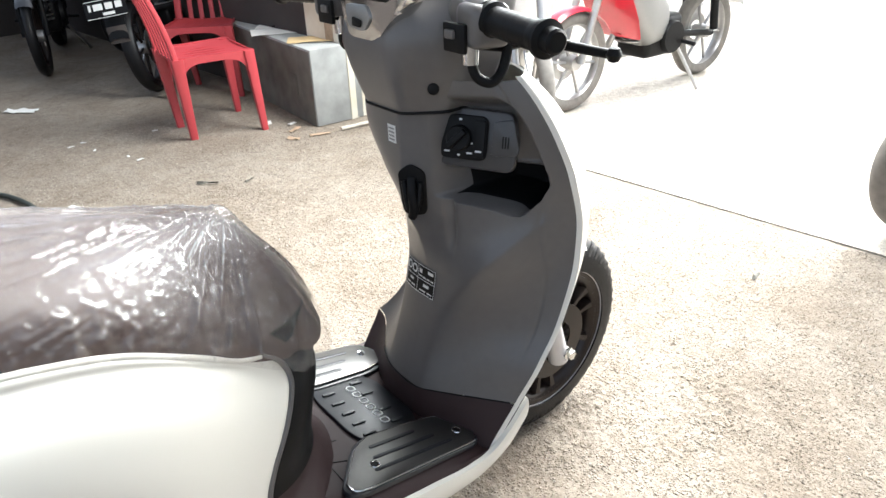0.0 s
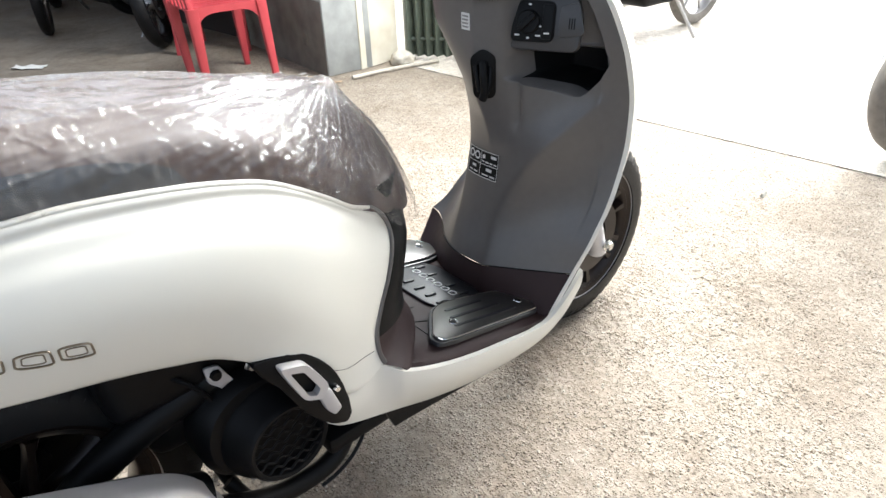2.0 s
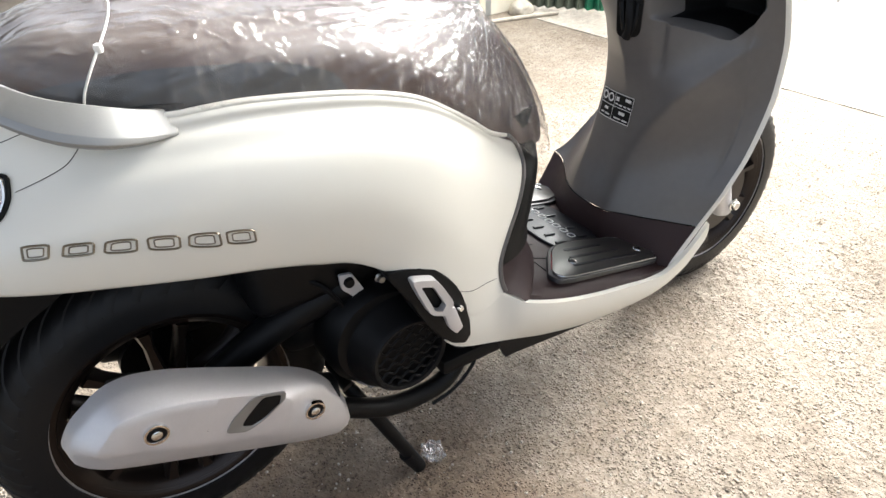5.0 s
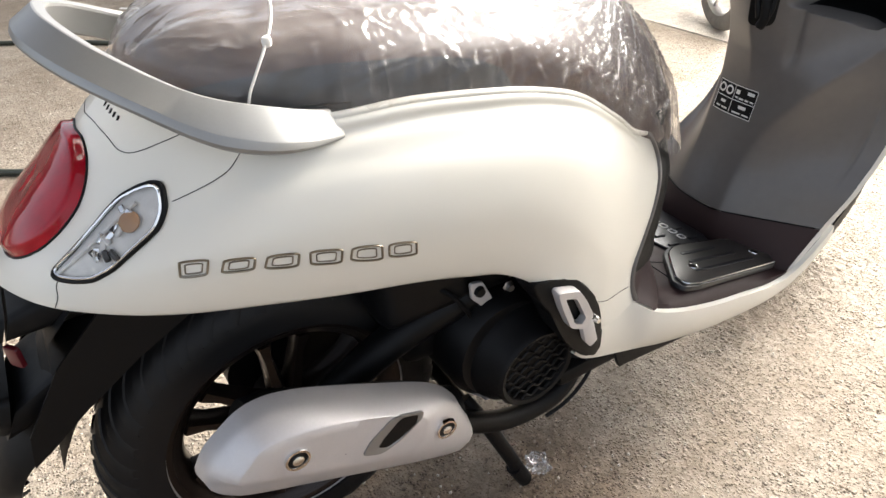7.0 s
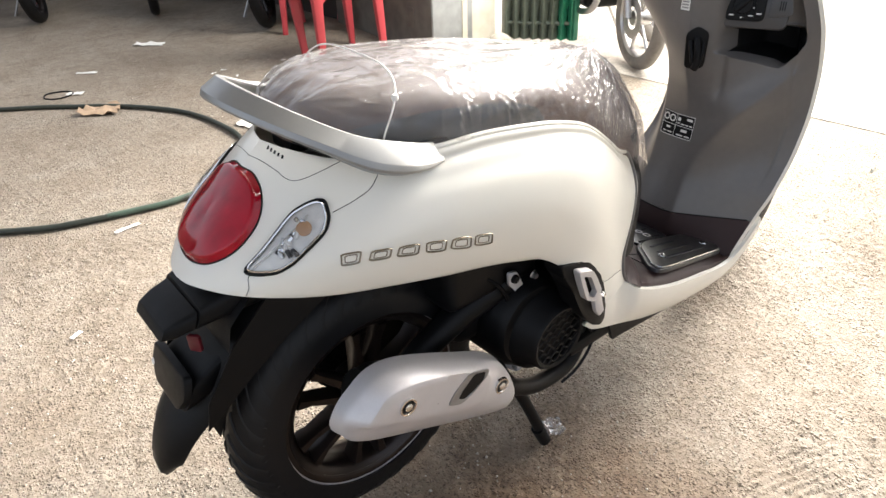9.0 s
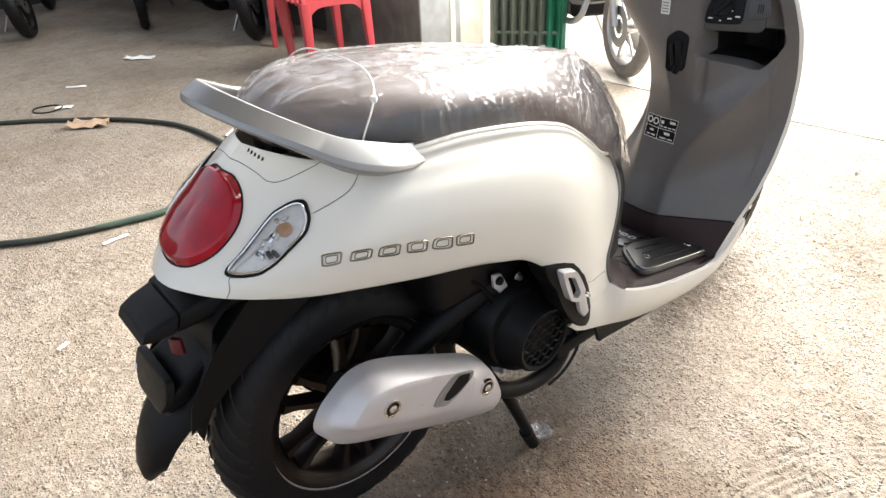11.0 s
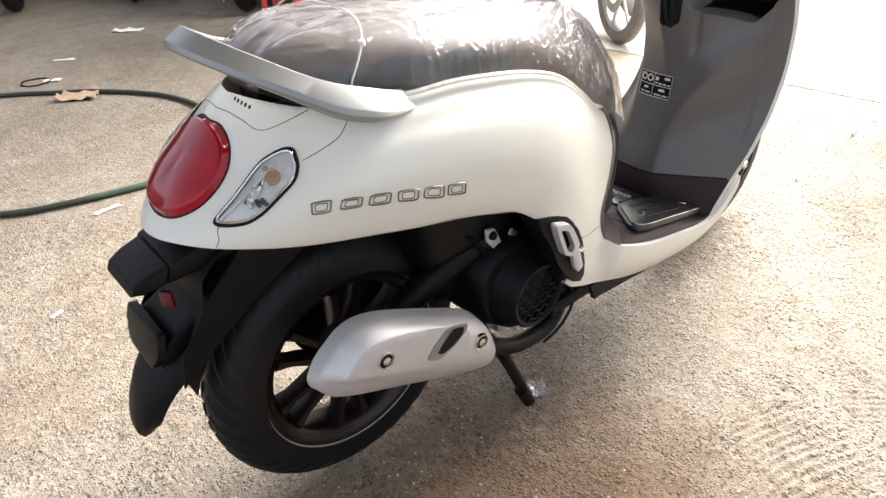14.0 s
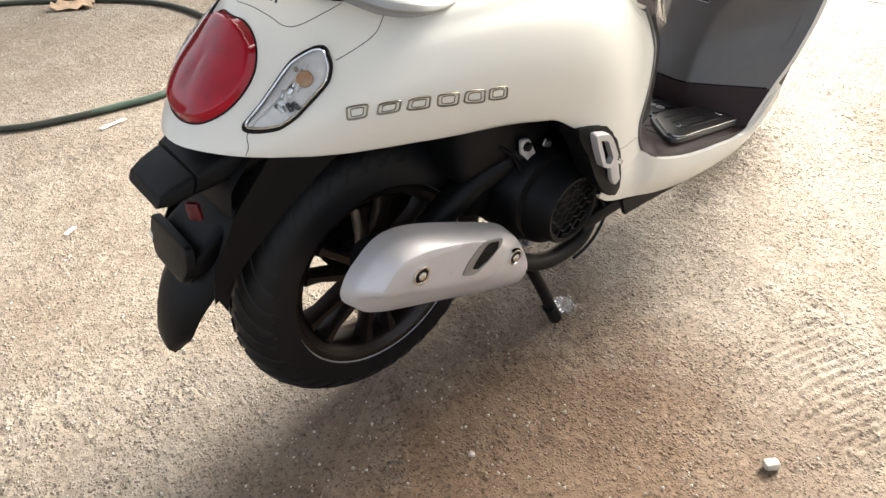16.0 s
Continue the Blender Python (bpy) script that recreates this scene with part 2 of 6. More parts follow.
def floor_material(name, dark, light, spots=0.5, shade_stain=None):
    """Rough old concrete: stains at metre size, mottle, exposed grit and pits."""
    m = bpy.data.materials.new(name)
    m.use_nodes = True
    n, l = m.node_tree.nodes, m.node_tree.links
    b = n["Principled BSDF"]
    b.inputs["Roughness"].default_value = 0.85
    tc = n.new("ShaderNodeTexCoord")

    def noise_node(sc, detail=5, rough=0.6):
        t = n.new("ShaderNodeTexNoise")
        t.inputs["Scale"].default_value, t.inputs["Detail"].default_value, t.inputs["Roughness"].default_value = sc, detail, rough
        l.new(tc.outputs["Object"], t.inputs["Vector"])
        return t

    def ramp(src, p0, p1, c0, c1):
        r = n.new("ShaderNodeValToRGB")
        r.color_ramp.elements[0].position, r.color_ramp.elements[1].position = p0, p1
        r.color_ramp.elements[0].color, r.color_ramp.elements[1].color = c0, c1
        l.new(src, r.inputs["Fac"])
        return r

    def mix(kind, fac, a, bb):
        x = n.new("ShaderNodeMix")
        x.data_type, x.blend_type = "RGBA", kind
        x.inputs["Factor"].default_value = fac
        l.new(a, x.inputs["A"])
        l.new(bb, x.inputs["B"])
        return x.outputs["Result"]

    def raised(sc, lo, hi, detail):
        r = n.new("ShaderNodeMapRange")
        r.interpolation_type = "SMOOTHSTEP"
        r.inputs["From Min"].default_value, r.inputs["From Max"].default_value = lo, hi
        l.new(noise_node(sc, detail, 0.6).outputs["Fac"], r.inputs["Value"])
        return r.outputs["Result"]

    base = ramp(noise_node(2.1, 6, 0.68).outputs["Fac"], 0.38, 0.60, (*dark, 1), (*light, 1)).outputs["Color"]
    mott = ramp(noise_node(28, 6, 0.7).outputs["Fac"], 0.3, 0.7, (0.74, 0.72, 0.69, 1), (1.1, 1.09, 1.06, 1)).outputs["Color"]
    c = mix("MULTIPLY", 1.0, base, mott)
    def pebbles(sc, share):
        """Small rounded grains, one to a cell, in a share of the cells."""
        v = n.new("ShaderNodeTexVoronoi")
        v.inputs["Scale"].default_value = sc
        l.new(tc.outputs["Object"], v.inputs["Vector"])
        dome = n.new("ShaderNodeMapRange")
        dome.interpolation_type = "SMOOTHSTEP"
        dome.inputs["From Min"].default_value, dome.inputs["From Max"].default_value = 0.50, 0.12
        l.new(v.outputs["Distance"], dome.inputs["Value"])
        sp = n.new("ShaderNodeSeparateColor")
        l.new(v.outputs["Color"], sp.inputs["Color"])
        pick = n.new("ShaderNodeMapRange")
        pick.inputs["From Min"].default_value, pick.inputs["From Max"].default_value = 1 - share, 1.0
        l.new(sp.outputs["Red"], pick.inputs["Value"])
        out = n.new("ShaderNodeMath")
        out.operation = "MULTIPLY"
        l.new(dome.outputs["Result"], out.inputs[0])
        l.new(pick.outputs["Result"], out.inputs[1])
        return out.outputs[0]

    grains, coarse, lumps = pebbles(165, 0.75), pebbles(95, 0.35), raised(50, 0.40, 0.76, 3.5)
    pits = noise_node(95, 3, 0.65)
    gr = ramp(pits.outputs["Fac"], 0.35, 0.41, (0.40, 0.35, 0.30, 1), (1, 1, 1, 1)).outputs["Color"]
    c = mix("MULTIPLY", spots, c, gr)
    # scattered small sunk pits, soiling and shade put into their colour
    pit = raised(170, 0.325, 0.375, 2)
    specks = ramp(pit, 0.0, 1.0, (0.36, 0.31, 0.26, 1), (1, 1, 1, 1)).outputs["Color"]
    c = mix("MULTIPLY", spots, c, specks)
    fine = ramp(noise_node(420, 2).outputs["Fac"], 0.42, 0.60, (0.84, 0.83, 0.82, 1), (1.12, 1.12, 1.12, 1)).outputs["Color"]
    c = mix("MULTIPLY", 0.8, c, fine)
    blot = ramp(noise_node(11, 7, 0.75).outputs["Fac"], 0.40, 0.53, (0.66, 0.58, 0.50, 1), (1.05, 1.05, 1.05, 1)).outputs["Color"]
    c = mix("MULTIPLY", 0.3, c, blot)
    if shade_stain:
        # brown soiling, with the soft shade beside the scooter painted in
        sx, sy, sr = shade_stain
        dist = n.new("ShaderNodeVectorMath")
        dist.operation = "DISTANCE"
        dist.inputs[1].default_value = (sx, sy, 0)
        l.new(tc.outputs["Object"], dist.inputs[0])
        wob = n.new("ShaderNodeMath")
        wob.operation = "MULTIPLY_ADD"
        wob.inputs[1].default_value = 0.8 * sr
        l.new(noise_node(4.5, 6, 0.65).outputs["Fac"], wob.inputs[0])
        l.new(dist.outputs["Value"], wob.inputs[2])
        dirt_shade = ramp(wob.outputs[0], 0.75 * sr, 1.7 * sr, (0.60, 0.46, 0.35, 1), (1, 1, 1, 1)).outputs["Color"]
        c = mix("MULTIPLY", 1.0, c, dirt_shade)
    l.new(c, b.inputs["Base Color"])
    h = n.new("ShaderNodeMath")
    h.operation = "MULTIPLY_ADD"
    h.inputs[1].default_value = 0.30
    l.new(lumps, h.inputs[0])
    gate = n.new("ShaderNodeMapRange")
    gate.inputs["From Min"].default_value, gate.inputs["From Max"].default_value = 0.38, 0.58
    gate.inputs["To Min"].default_value, gate.inputs["To Max"].default_value = 0.12, 1.0
    l.new(noise_node(7, 4).outputs["Fac"], gate.inputs["Value"])
    gm = n.new("ShaderNodeMath")
    gm.operation = "MULTIPLY"
    both = n.new("ShaderNodeMath")
    both.operation = "MULTIPLY_ADD"
    both.inputs[1].default_value = 1.3
    l.new(coarse, both.inputs[0])
    l.new(grains, both.inputs[2])
    l.new(both.outputs[0], gm.inputs[0])
    l.new(gate.outputs["Result"], gm.inputs[1])
    sunk = n.new("ShaderNodeMath")
    sunk.operation = "MULTIPLY_ADD"
    sunk.inputs[1].default_value = 1.2
    l.new(pit, sunk.inputs[0])
    l.new(gm.outputs[0], sunk.inputs[2])
    l.new(sunk.outputs[0], h.inputs[2])
    bp = n.new("ShaderNodeBump")
    bp.inputs["Strength"].default_value, bp.inputs["Distance"].default_value = 1.0, 0.0075
    l.new(h.outputs[0], bp.inputs["Height"])
    l.new(bp.outputs["Normal"], b.inputs["Normal"])
    return m


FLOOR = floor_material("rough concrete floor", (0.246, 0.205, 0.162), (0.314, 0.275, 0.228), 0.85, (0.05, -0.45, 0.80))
# paler than the floor: outdoor brightness is put into the apron's colour
APRON = floor_material("concrete apron paled for daylight", (0.60, 0.56, 0.50), (0.68, 0.64, 0.58), 0.5)
EARTH = floor_material("dusty ground", (0.30, 0.27, 0.22), (0.42, 0.38, 0.31), 0.6)


# ---- mesh helpers ----
def tab(*pairs):
    """A smooth curve through (x, y) pairs, as a function of x."""
    xs, ys = [p[0] for p in pairs], [p[1] for p in pairs]
    d = [(ys[i + 1] - ys[i]) / (xs[i + 1] - xs[i]) for i in range(len(xs) - 1)]
    m = [d[0]] + [0 if d[i] * d[i + 1] <= 0 else 2 * d[i] * d[i + 1] / (d[i] + d[i + 1]) for i in range(len(d) - 1)] + [d[-1]]

    def f(x):
        if x <= xs[0]:
            return ys[0]
        if x >= xs[-1]:
            return ys[-1]
        i = max(k for k in range(len(xs) - 1) if xs[k] <= x)
        h = xs[i + 1] - xs[i]
        t = (x - xs[i]) / h
        return ((1 + 2 * t) * (1 - t) ** 2 * ys[i] + t * (1 - t) ** 2 * h * m[i]
                + t * t * (3 - 2 * t) * ys[i + 1] + t * t * (t - 1) * h * m[i + 1])
    return f


def smooth01(t):
    t = min(1, max(0, t))
    return t * t * (3 - 2 * t)


def curve(pts, n, closed=False):
    """n points evenly along a Catmull-Rom curve through pts."""
    p = [Vector(q) for q in pts]
    k = len(p)
    fine = []
    for i in range(k if closed else k - 1):
        a, b, c, d = (p[(i + o) % k] if closed else p[min(max(i + o, 0), k - 1)] for o in (-1, 0, 1, 2))
        for s in range(16):
            t = s / 16
            fine.append(0.5 * (2 * b + (c - a) * t + (2 * a - 5 * b + 4 * c - d) * t * t + (3 * b - a - 3 * c + d) * t ** 3))
    fine.append(p[0] if closed else p[-1])
    acc = [0.0]
    for a, b in zip(fine, fine[1:]):
        acc.append(acc[-1] + (b - a).length)
    out, j = [], 0
    for i in range(n):
        s = acc[-1] * i / (n if closed else n - 1)
        while j < len(acc) - 2 and acc[j + 1] < s:
            j += 1
        out.append(fine[j].lerp(fine[j + 1], min(1, (s - acc[j]) / max(1e-9, acc[j + 1] - acc[j]))))
    return out


def sheet(rows, wrap=False, close_ends=False):
    """A bmesh of quads over rows of points."""
    bm = bmesh.new()
    v = [[bm.verts.new(p) for p in r] for r in rows]
    n = len(rows[0])
    for a, b in zip(v, v[1:]):
        for i in range(n if wrap else n - 1):
            j = (i + 1) % n
            bm.faces.new((a[i], a[j], b[j], b[i]))
    if close_ends:
        bm.faces.new(v[0][::-1])
        bm.faces.new(v[-1])
    bmesh.ops.recalc_face_normals(bm, faces=bm.faces)
    return bm


def shell(rows, t, direction=None):
    """A sheet with thickness t, inwards along its normals."""
    bm = sheet(rows)
    bmesh.ops.recalc_face_normals(bm, faces=bm.faces)
    bmesh.ops.solidify(bm, geom=bm.faces[:], thickness=t)
    bmesh.ops.recalc_face_normals(bm, faces=bm.faces)
    return bm


def mirrored(bm):
    """Mirror a bmesh across the scooter's middle plane, in place."""
    for v in bm.verts:
        v.co.y = -v.co.y
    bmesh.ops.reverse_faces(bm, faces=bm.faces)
    return bm


def tube(pts, r, n=12, seg=None, closed=False):
    """A round tube along a curve; r is a number or a function of 0..1."""
    path = curve(pts, seg or max(8, 6 * len(pts)), closed)
    rows, up = [], None
    m = len(path)
    for i, p in enumerate(path):
        if closed:
            d = (path[(i + 1) % m] - path[i - 1]).normalized()
        else:
            d = (path[min(i + 1, m - 1)] - path[max(i - 1, 0)]).normalized()
        if up is None:
            up = d.orthogonal().normalized()
        up = (up - d * up.dot(d)).normalized()
        side = d.cross(up)
        rad = r(i / (m - 1)) if callable(r) else r
        rows.append([p + rad * (math.cos(a) * up + math.sin(a) * side) for a in (2 * math.pi * k / n for k in range(n))])
    if closed:
        rows.append(rows[0])
        bm = sheet(rows, wrap=True)
        bmesh.ops.remove_doubles(bm, verts=bm.verts, dist=1e-5)
        return bm
    return sheet(rows, wrap=True, close_ends=True)


def lathe(profile, centre=(0, 0, 0), axis="y", n=48, closed=False):
    """Turn a profile of (radius, along) about an axis through centre."""
    rows = []
    for k in range(n):
        a = 2 * math.pi * k / n
        row = []
        for r, h in profile:
            if axis == "y":
                q = (r * math.cos(a), h, r * math.sin(a))
            elif axis == "x":
                q = (h, r * math.cos(a), r * math.sin(a))
            else:
                q = (r * math.cos(a), r * math.sin(a), h)
            row.append(Vector(q) + Vector(centre))
        rows.append(row + ([row[0]] if closed else []))
    rows.append(rows[0])
    bm = sheet(rows)
    bmesh.ops.remove_doubles(bm, verts=bm.verts, dist=1e-5)
    bmesh.ops.recalc_face_normals(bm, faces=bm.faces)
    return bm


def box(x0, x1, y0, y1, z0, z1, bevel=0.0, seg=2):
    bm = bmesh.new()
    bmesh.ops.create_cube(bm, size=1)
    for v in bm.verts:
        v.co = Vector(((x0 + x1) / 2 + v.co.x * (x1 - x0), (y0 + y1) / 2 + v.co.y * (y1 - y0), (z0 + z1) / 2 + v.co.z * (z1 - z0)))
    if bevel:
        bmesh.ops.bevel(bm, geom=bm.edges[:], offset=bevel, segments=seg, affect="EDGES", profile=0.5)
    return bm


def slab(outline, depth, bevel=0.0, inset_top=0.0, m=None):
    """A flat plate: an outline of (u, v) pairs raised to depth, with a rounded upper edge, carried by the matrix m."""
    bm = bmesh.new()
    base = [bm.verts.new((u, v, 0)) for u, v in outline]
    f = bm.faces.new(base)
    if f.normal.z > 0:
        bmesh.ops.reverse_faces(bm, faces=[f])
    r = bmesh.ops.extrude_face_region(bm, geom=[f])
    top = [g for g in r["geom"] if isinstance(g, bmesh.types.BMVert)]
    for v in top:
        v.co.z = depth
    if bevel:
        edges = [e for e in bm.edges if all(abs(v.co.z - depth) < 1e-7 for v in e.verts)]
        bmesh.ops.bevel(bm, geom=edges, offset=bevel, segments=2, affect="EDGES", profile=0.5)
    bmesh.ops.recalc_face_normals(bm, faces=bm.faces)
    if m is not None:
        bm.transform(m)
    return bm


def rounded(outline, n=6, r=0.3):
    """The corners of an outline rounded off; r is a share of the shorter side."""
    out, k = [], len(outline)
    for i in range(k):
        p, q, s = Vector(outline[i - 1]), Vector(outline[i]), Vector(outline[(i + 1) % k])
        d = r * min((p - q).length, (s - q).length)
        a, b = q + (p - q).normalized() * d, q + (s - q).normalized() * d
        for j in range(n + 1):
            t = j / n
            out.append(tuple((1 - t) ** 2 * a + 2 * t * (1 - t) * q + t * t * b))
    return out


def join(*bms):
    """Several bmeshes made into one."""
    out = bmesh.new()
    for b in bms:
        me = bpy.data.meshes.new("tmp")
        b.to_mesh(me)
        b.free()
        out.from_mesh(me)
        bpy.data.meshes.remove(me)
    return out


def moved(bm, m):
    bm.transform(m)
    return bm


def part(name, bm, mat, parent=None, label="", smooth=True, sharp=40):
    me = bpy.data.meshes.new(name)
    if smooth:
        for f in bm.faces:
            f.smooth = True
        for e in bm.edges:
            if len(e.link_faces) == 2 and e.calc_face_angle(0) > radians(sharp):
                e.smooth = False
    bm.to_mesh(me)
    bm.free()
    me.materials.append(mat)
    ob = new(name, me)
    if parent is not None:
        ob.parent = parent
    if label:
        ob["label"] = label
    return ob


def group_root(name, label, category, at=(0, 0, 0), turn=0, group=""):
    ob = new(name)
    ob.matrix_basis = pose(*at, 0, 0, turn)
    ob.empty_display_size = 0.05
    return tagged(ob, label, category, group)


def facing(point, normal, up=(0, 0, 1)):
    """A matrix whose z looks along normal at point, with y as near up as can be."""
    z = Vector(normal).normalized()
    x = Vector(up).cross(z).normalized()
    y = z.cross(x)
    return Matrix(((x.x, y.x, z.x, point[0]), (x.y, y.y, z.y, point[1]), (x.z, y.z, z.z, point[2]), (0, 0, 0, 1)))


# ---- building and ground ----
import itertools


def setting(name, bm, mat, label, category="", smooth=False):
    ob = part(name, bm, mat, smooth=smooth)
    return tagged(ob, label, category or name, kind="structure")


YAW = 5.0   # the building stands turned against the scooter
B = pose(2.686, 0.9, 0, 0, 0, YAW)
setting("ground", moved(box(-300, 300, -300, 300, -0.30, -0.10), B), EARTH, "dusty pale ground reaching to the horizon")


def lattice_noise(x, y, cell, seed):
    """Smooth noise of about -1 to 1 over a grid of places, on a lattice of the given cell."""
    rnd = np.random.RandomState(seed)
    t = rnd.uniform(-1, 1, (257, 257))
    gx, gy = x / cell + 1000, y / cell + 1000
    ix, iy = np.floor(gx).astype(int), np.floor(gy).astype(int)
    fx, fy = gx - ix, gy - iy
    fx, fy = fx * fx * (3 - 2 * fx), fy * fy * (3 - 2 * fy)
    a, b = ix % 257, iy % 257
    c, d = (ix + 1) % 257, (iy + 1) % 257
    return (t[a, b] * (1 - fx) + t[c, b] * fx) * (1 - fy) + (t[a, d] * (1 - fx) + t[c, d] * fx) * fy


def floor_height(x, y):
    """Lumps, grains and trowel scrapes of the floor, all a few millimetres."""
    patch = np.clip(0.55 + 0.9 * lattice_noise(x, y, 0.33, 1) + 0.5 * lattice_noise(x, y, 0.11, 2), 0.12, 1.3)
    h = 0.0013 * lattice_noise(x, y, 0.05, 3) + 0.0010 * lattice_noise(x + 0.3 * y, y - 0.2 * x, 0.021, 4)
    h = h + 0.0045 * np.clip(lattice_noise(x, y, 0.0092, 5) - 0.40, 0, 1) + 0.0006 * lattice_noise(x + 0.4 * y, y, 0.0048, 6) 
    r = np.hypot(x - SCRAPE[0], y - SCRAPE[1]) + 0.012 * lattice_noise(x, y, 0.12, 7)
    band = np.clip((r - 0.42) / 0.06, 0, 1) * np.clip((0.82 - r) / 0.08, 0, 1) * np.clip((x - 0.38) / 0.12, 0, 1) * np.clip(0.75 + 0.9 * lattice_noise(x, y, 0.16, 8), 0, 1)
    return 1.5 * h * patch - 0.0016 + 0.0024 * band * np.sin(2 * math.pi * r / 0.019)


def steps_of(lo, a, b, hi, fine, coarse):
    """Places from lo to hi, close together between a and b."""
    return np.concatenate([np.arange(lo, a, coarse), np.arange(a, b, fine), np.arange(b, hi, coarse), [hi]])


SCRAPE = (0.46, -1.24)
gx = steps_of(-8.0, -3.75, -0.95, -0.022, 0.0040, 0.06)
gy = steps_of(-9.0, -1.55, 1.35, 6.2, 0.0040, 0.06)
X, Y = np.meshgrid(gx, gy, indexing="ij")
cb, sb = math.cos(radians(YAW)), math.sin(radians(YAW))
wx, wy = B.translation.x + cb * X - sb * Y, B.translation.y + sb * X + cb * Y
near = np.clip((3.4 - np.hypot(wx - 0.4, wy)) / 1.2, 0, 1)
Z = floor_height(wx, wy) * near
verts = np.stack([wx, wy, Z], -1).reshape(-1, 3)
nx, ny = len(gx), len(gy)
k = (np.arange(nx - 1)[:, None] * ny + np.arange(ny - 1)[None, :]).reshape(-1)
quads = np.stack([k, k + ny, k + ny + 1, k + 1], -1)
slab_v = [(B @ Vector((x, y, z)))[:] for x, y, z in itertools.product((-8.0, -0.022), (-9.0, 6.2), (-0.2, -0.014))]
o = len(verts)
slab_f = [(o + a, o + b, o + c, o + d) for a, b, c, d in ((0, 1, 3, 2), (4, 6, 7, 5), (0, 4, 5, 1), (2, 3, 7, 6), (1, 5, 7, 3), (0, 2, 6, 4))]
me = bpy.data.meshes.new("floor")
me.from_pydata(np.concatenate([verts, np.array(slab_v)]).tolist(), [], quads.tolist() + slab_f)
me.polygons.foreach_set("use_smooth", [True] * len(quads) + [False] * 6)
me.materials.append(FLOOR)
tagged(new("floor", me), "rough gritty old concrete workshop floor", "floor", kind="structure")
setting("apron", moved(box(0.0, 9.0, -9.0, 9.0, -0.2, -0.004), B), APRON, "concrete apron in front of the workshop, paled for daylight glare", "pavement")
setting("wall_facade", moved(join(box(-0.24, 0.06, 1.50, 1.86, 0, 1.35, 0.004), box(-0.14, -0.04, 1.72, 1.82, 1.35, 3.5)), B), PLASTER, "stained white plastered pillar beside the gate", "wall")
# added wall that keeps the sun off the far floor, coloured dark for gloom
setting("wall_front_added", moved(box(-0.22, 0.04, 1.865, 6.2, 0, 2.0, 0.004), B), WALLDARK, "dark front wall behind the cement block, added against the sun", "wall")
# unseen wall, added to darken the floor on the near side
setting("wall_street_added", moved(box(-0.24, 0.06, -9.0, -2.2, 0, 3.5, 0.004), B), PLASTER, "unseen plastered wall added to shade the near floor", "wall")
# added back and side walls, their heights set by the light let in
setting("wall_back_added", moved(box(-4.6, 0.0, 6.2, 6.4, 0, 1.5), B), WALLDARK, "dark plain back wall added to close the workshop", "wall")
setting("wall_side_added", moved(box(-4.6, -4.4, 1.9, 6.195, 0, 1.3), B), WALLDARK, "dark plain side wall added to close the workshop", "wall")
# unseen roof, added and sized to hold back the sky's light
setting("ceiling", moved(box(-4.6, 0.2, -2.6, 3.0, 3.5, 3.56), B), ROOFING, "plain zinc roof added unseen, sized to shade the workshop")


# ---- the scooter ----
scooter = group_root("scooter", "cream-white retro scooter with brown floorboard, standing on its centre stand", "scooter")


def S(name, bm, mat, label="", parent=None, sharp=40):
    return part(name, bm, mat, parent or scooter, label, sharp=sharp)


# rear side cowls: a patch between four edges, bulging outwards
COWL_TOP = [(-0.105, 0, 0.815), (-0.09, -0.05, 0.812), (-0.05, -0.105, 0.803), (0.0, -0.14, 0.800), (0.085, -0.166, 0.801), (0.16, -0.175, 0.801), (0.255, -0.18, 0.789), (0.326, -0.178, 0.773), (0.398, -0.171, 0.746), (0.48, -0.155, 0.692), (0.53, -0.143, 0.654), (0.568, -0.133, 0.637)]
COWL_LOW = [(-0.264, 0, 0.655), (-0.257, -0.04, 0.656), (-0.222, -0.103, 0.656), (-0.169, -0.146, 0.650), (-0.106, -0.172, 0.639), (-0.02, -0.189, 0.624), (0.06, -0.200, 0.609), (0.14, -0.208, 0.595), (0.207, -0.212, 0.577), (0.27, -0.214, 0.552), (0.36, -0.216, 0.475), (0.45, -0.21, 0.375), (0.52, -0.205, 0.392)]
COWL_REAR = [(-0.105, 0, 0.815), (-0.135, 0, 0.787), (-0.177, 0, 0.735), (-0.228, 0, 0.69), (-0.264, 0, 0.655)]
COWL_FRONT = [(0.568, -0.133, 0.637), (0.593, -0.128, 0.611), (0.602, -0.136, 0.58), (0.588, -0.155, 0.555), (0.565, -0.171, 0.522), (0.538, -0.185, 0.49), (0.518, -0.193, 0.45), (0.515, -0.199, 0.415), (0.52, -0.205, 0.392)]


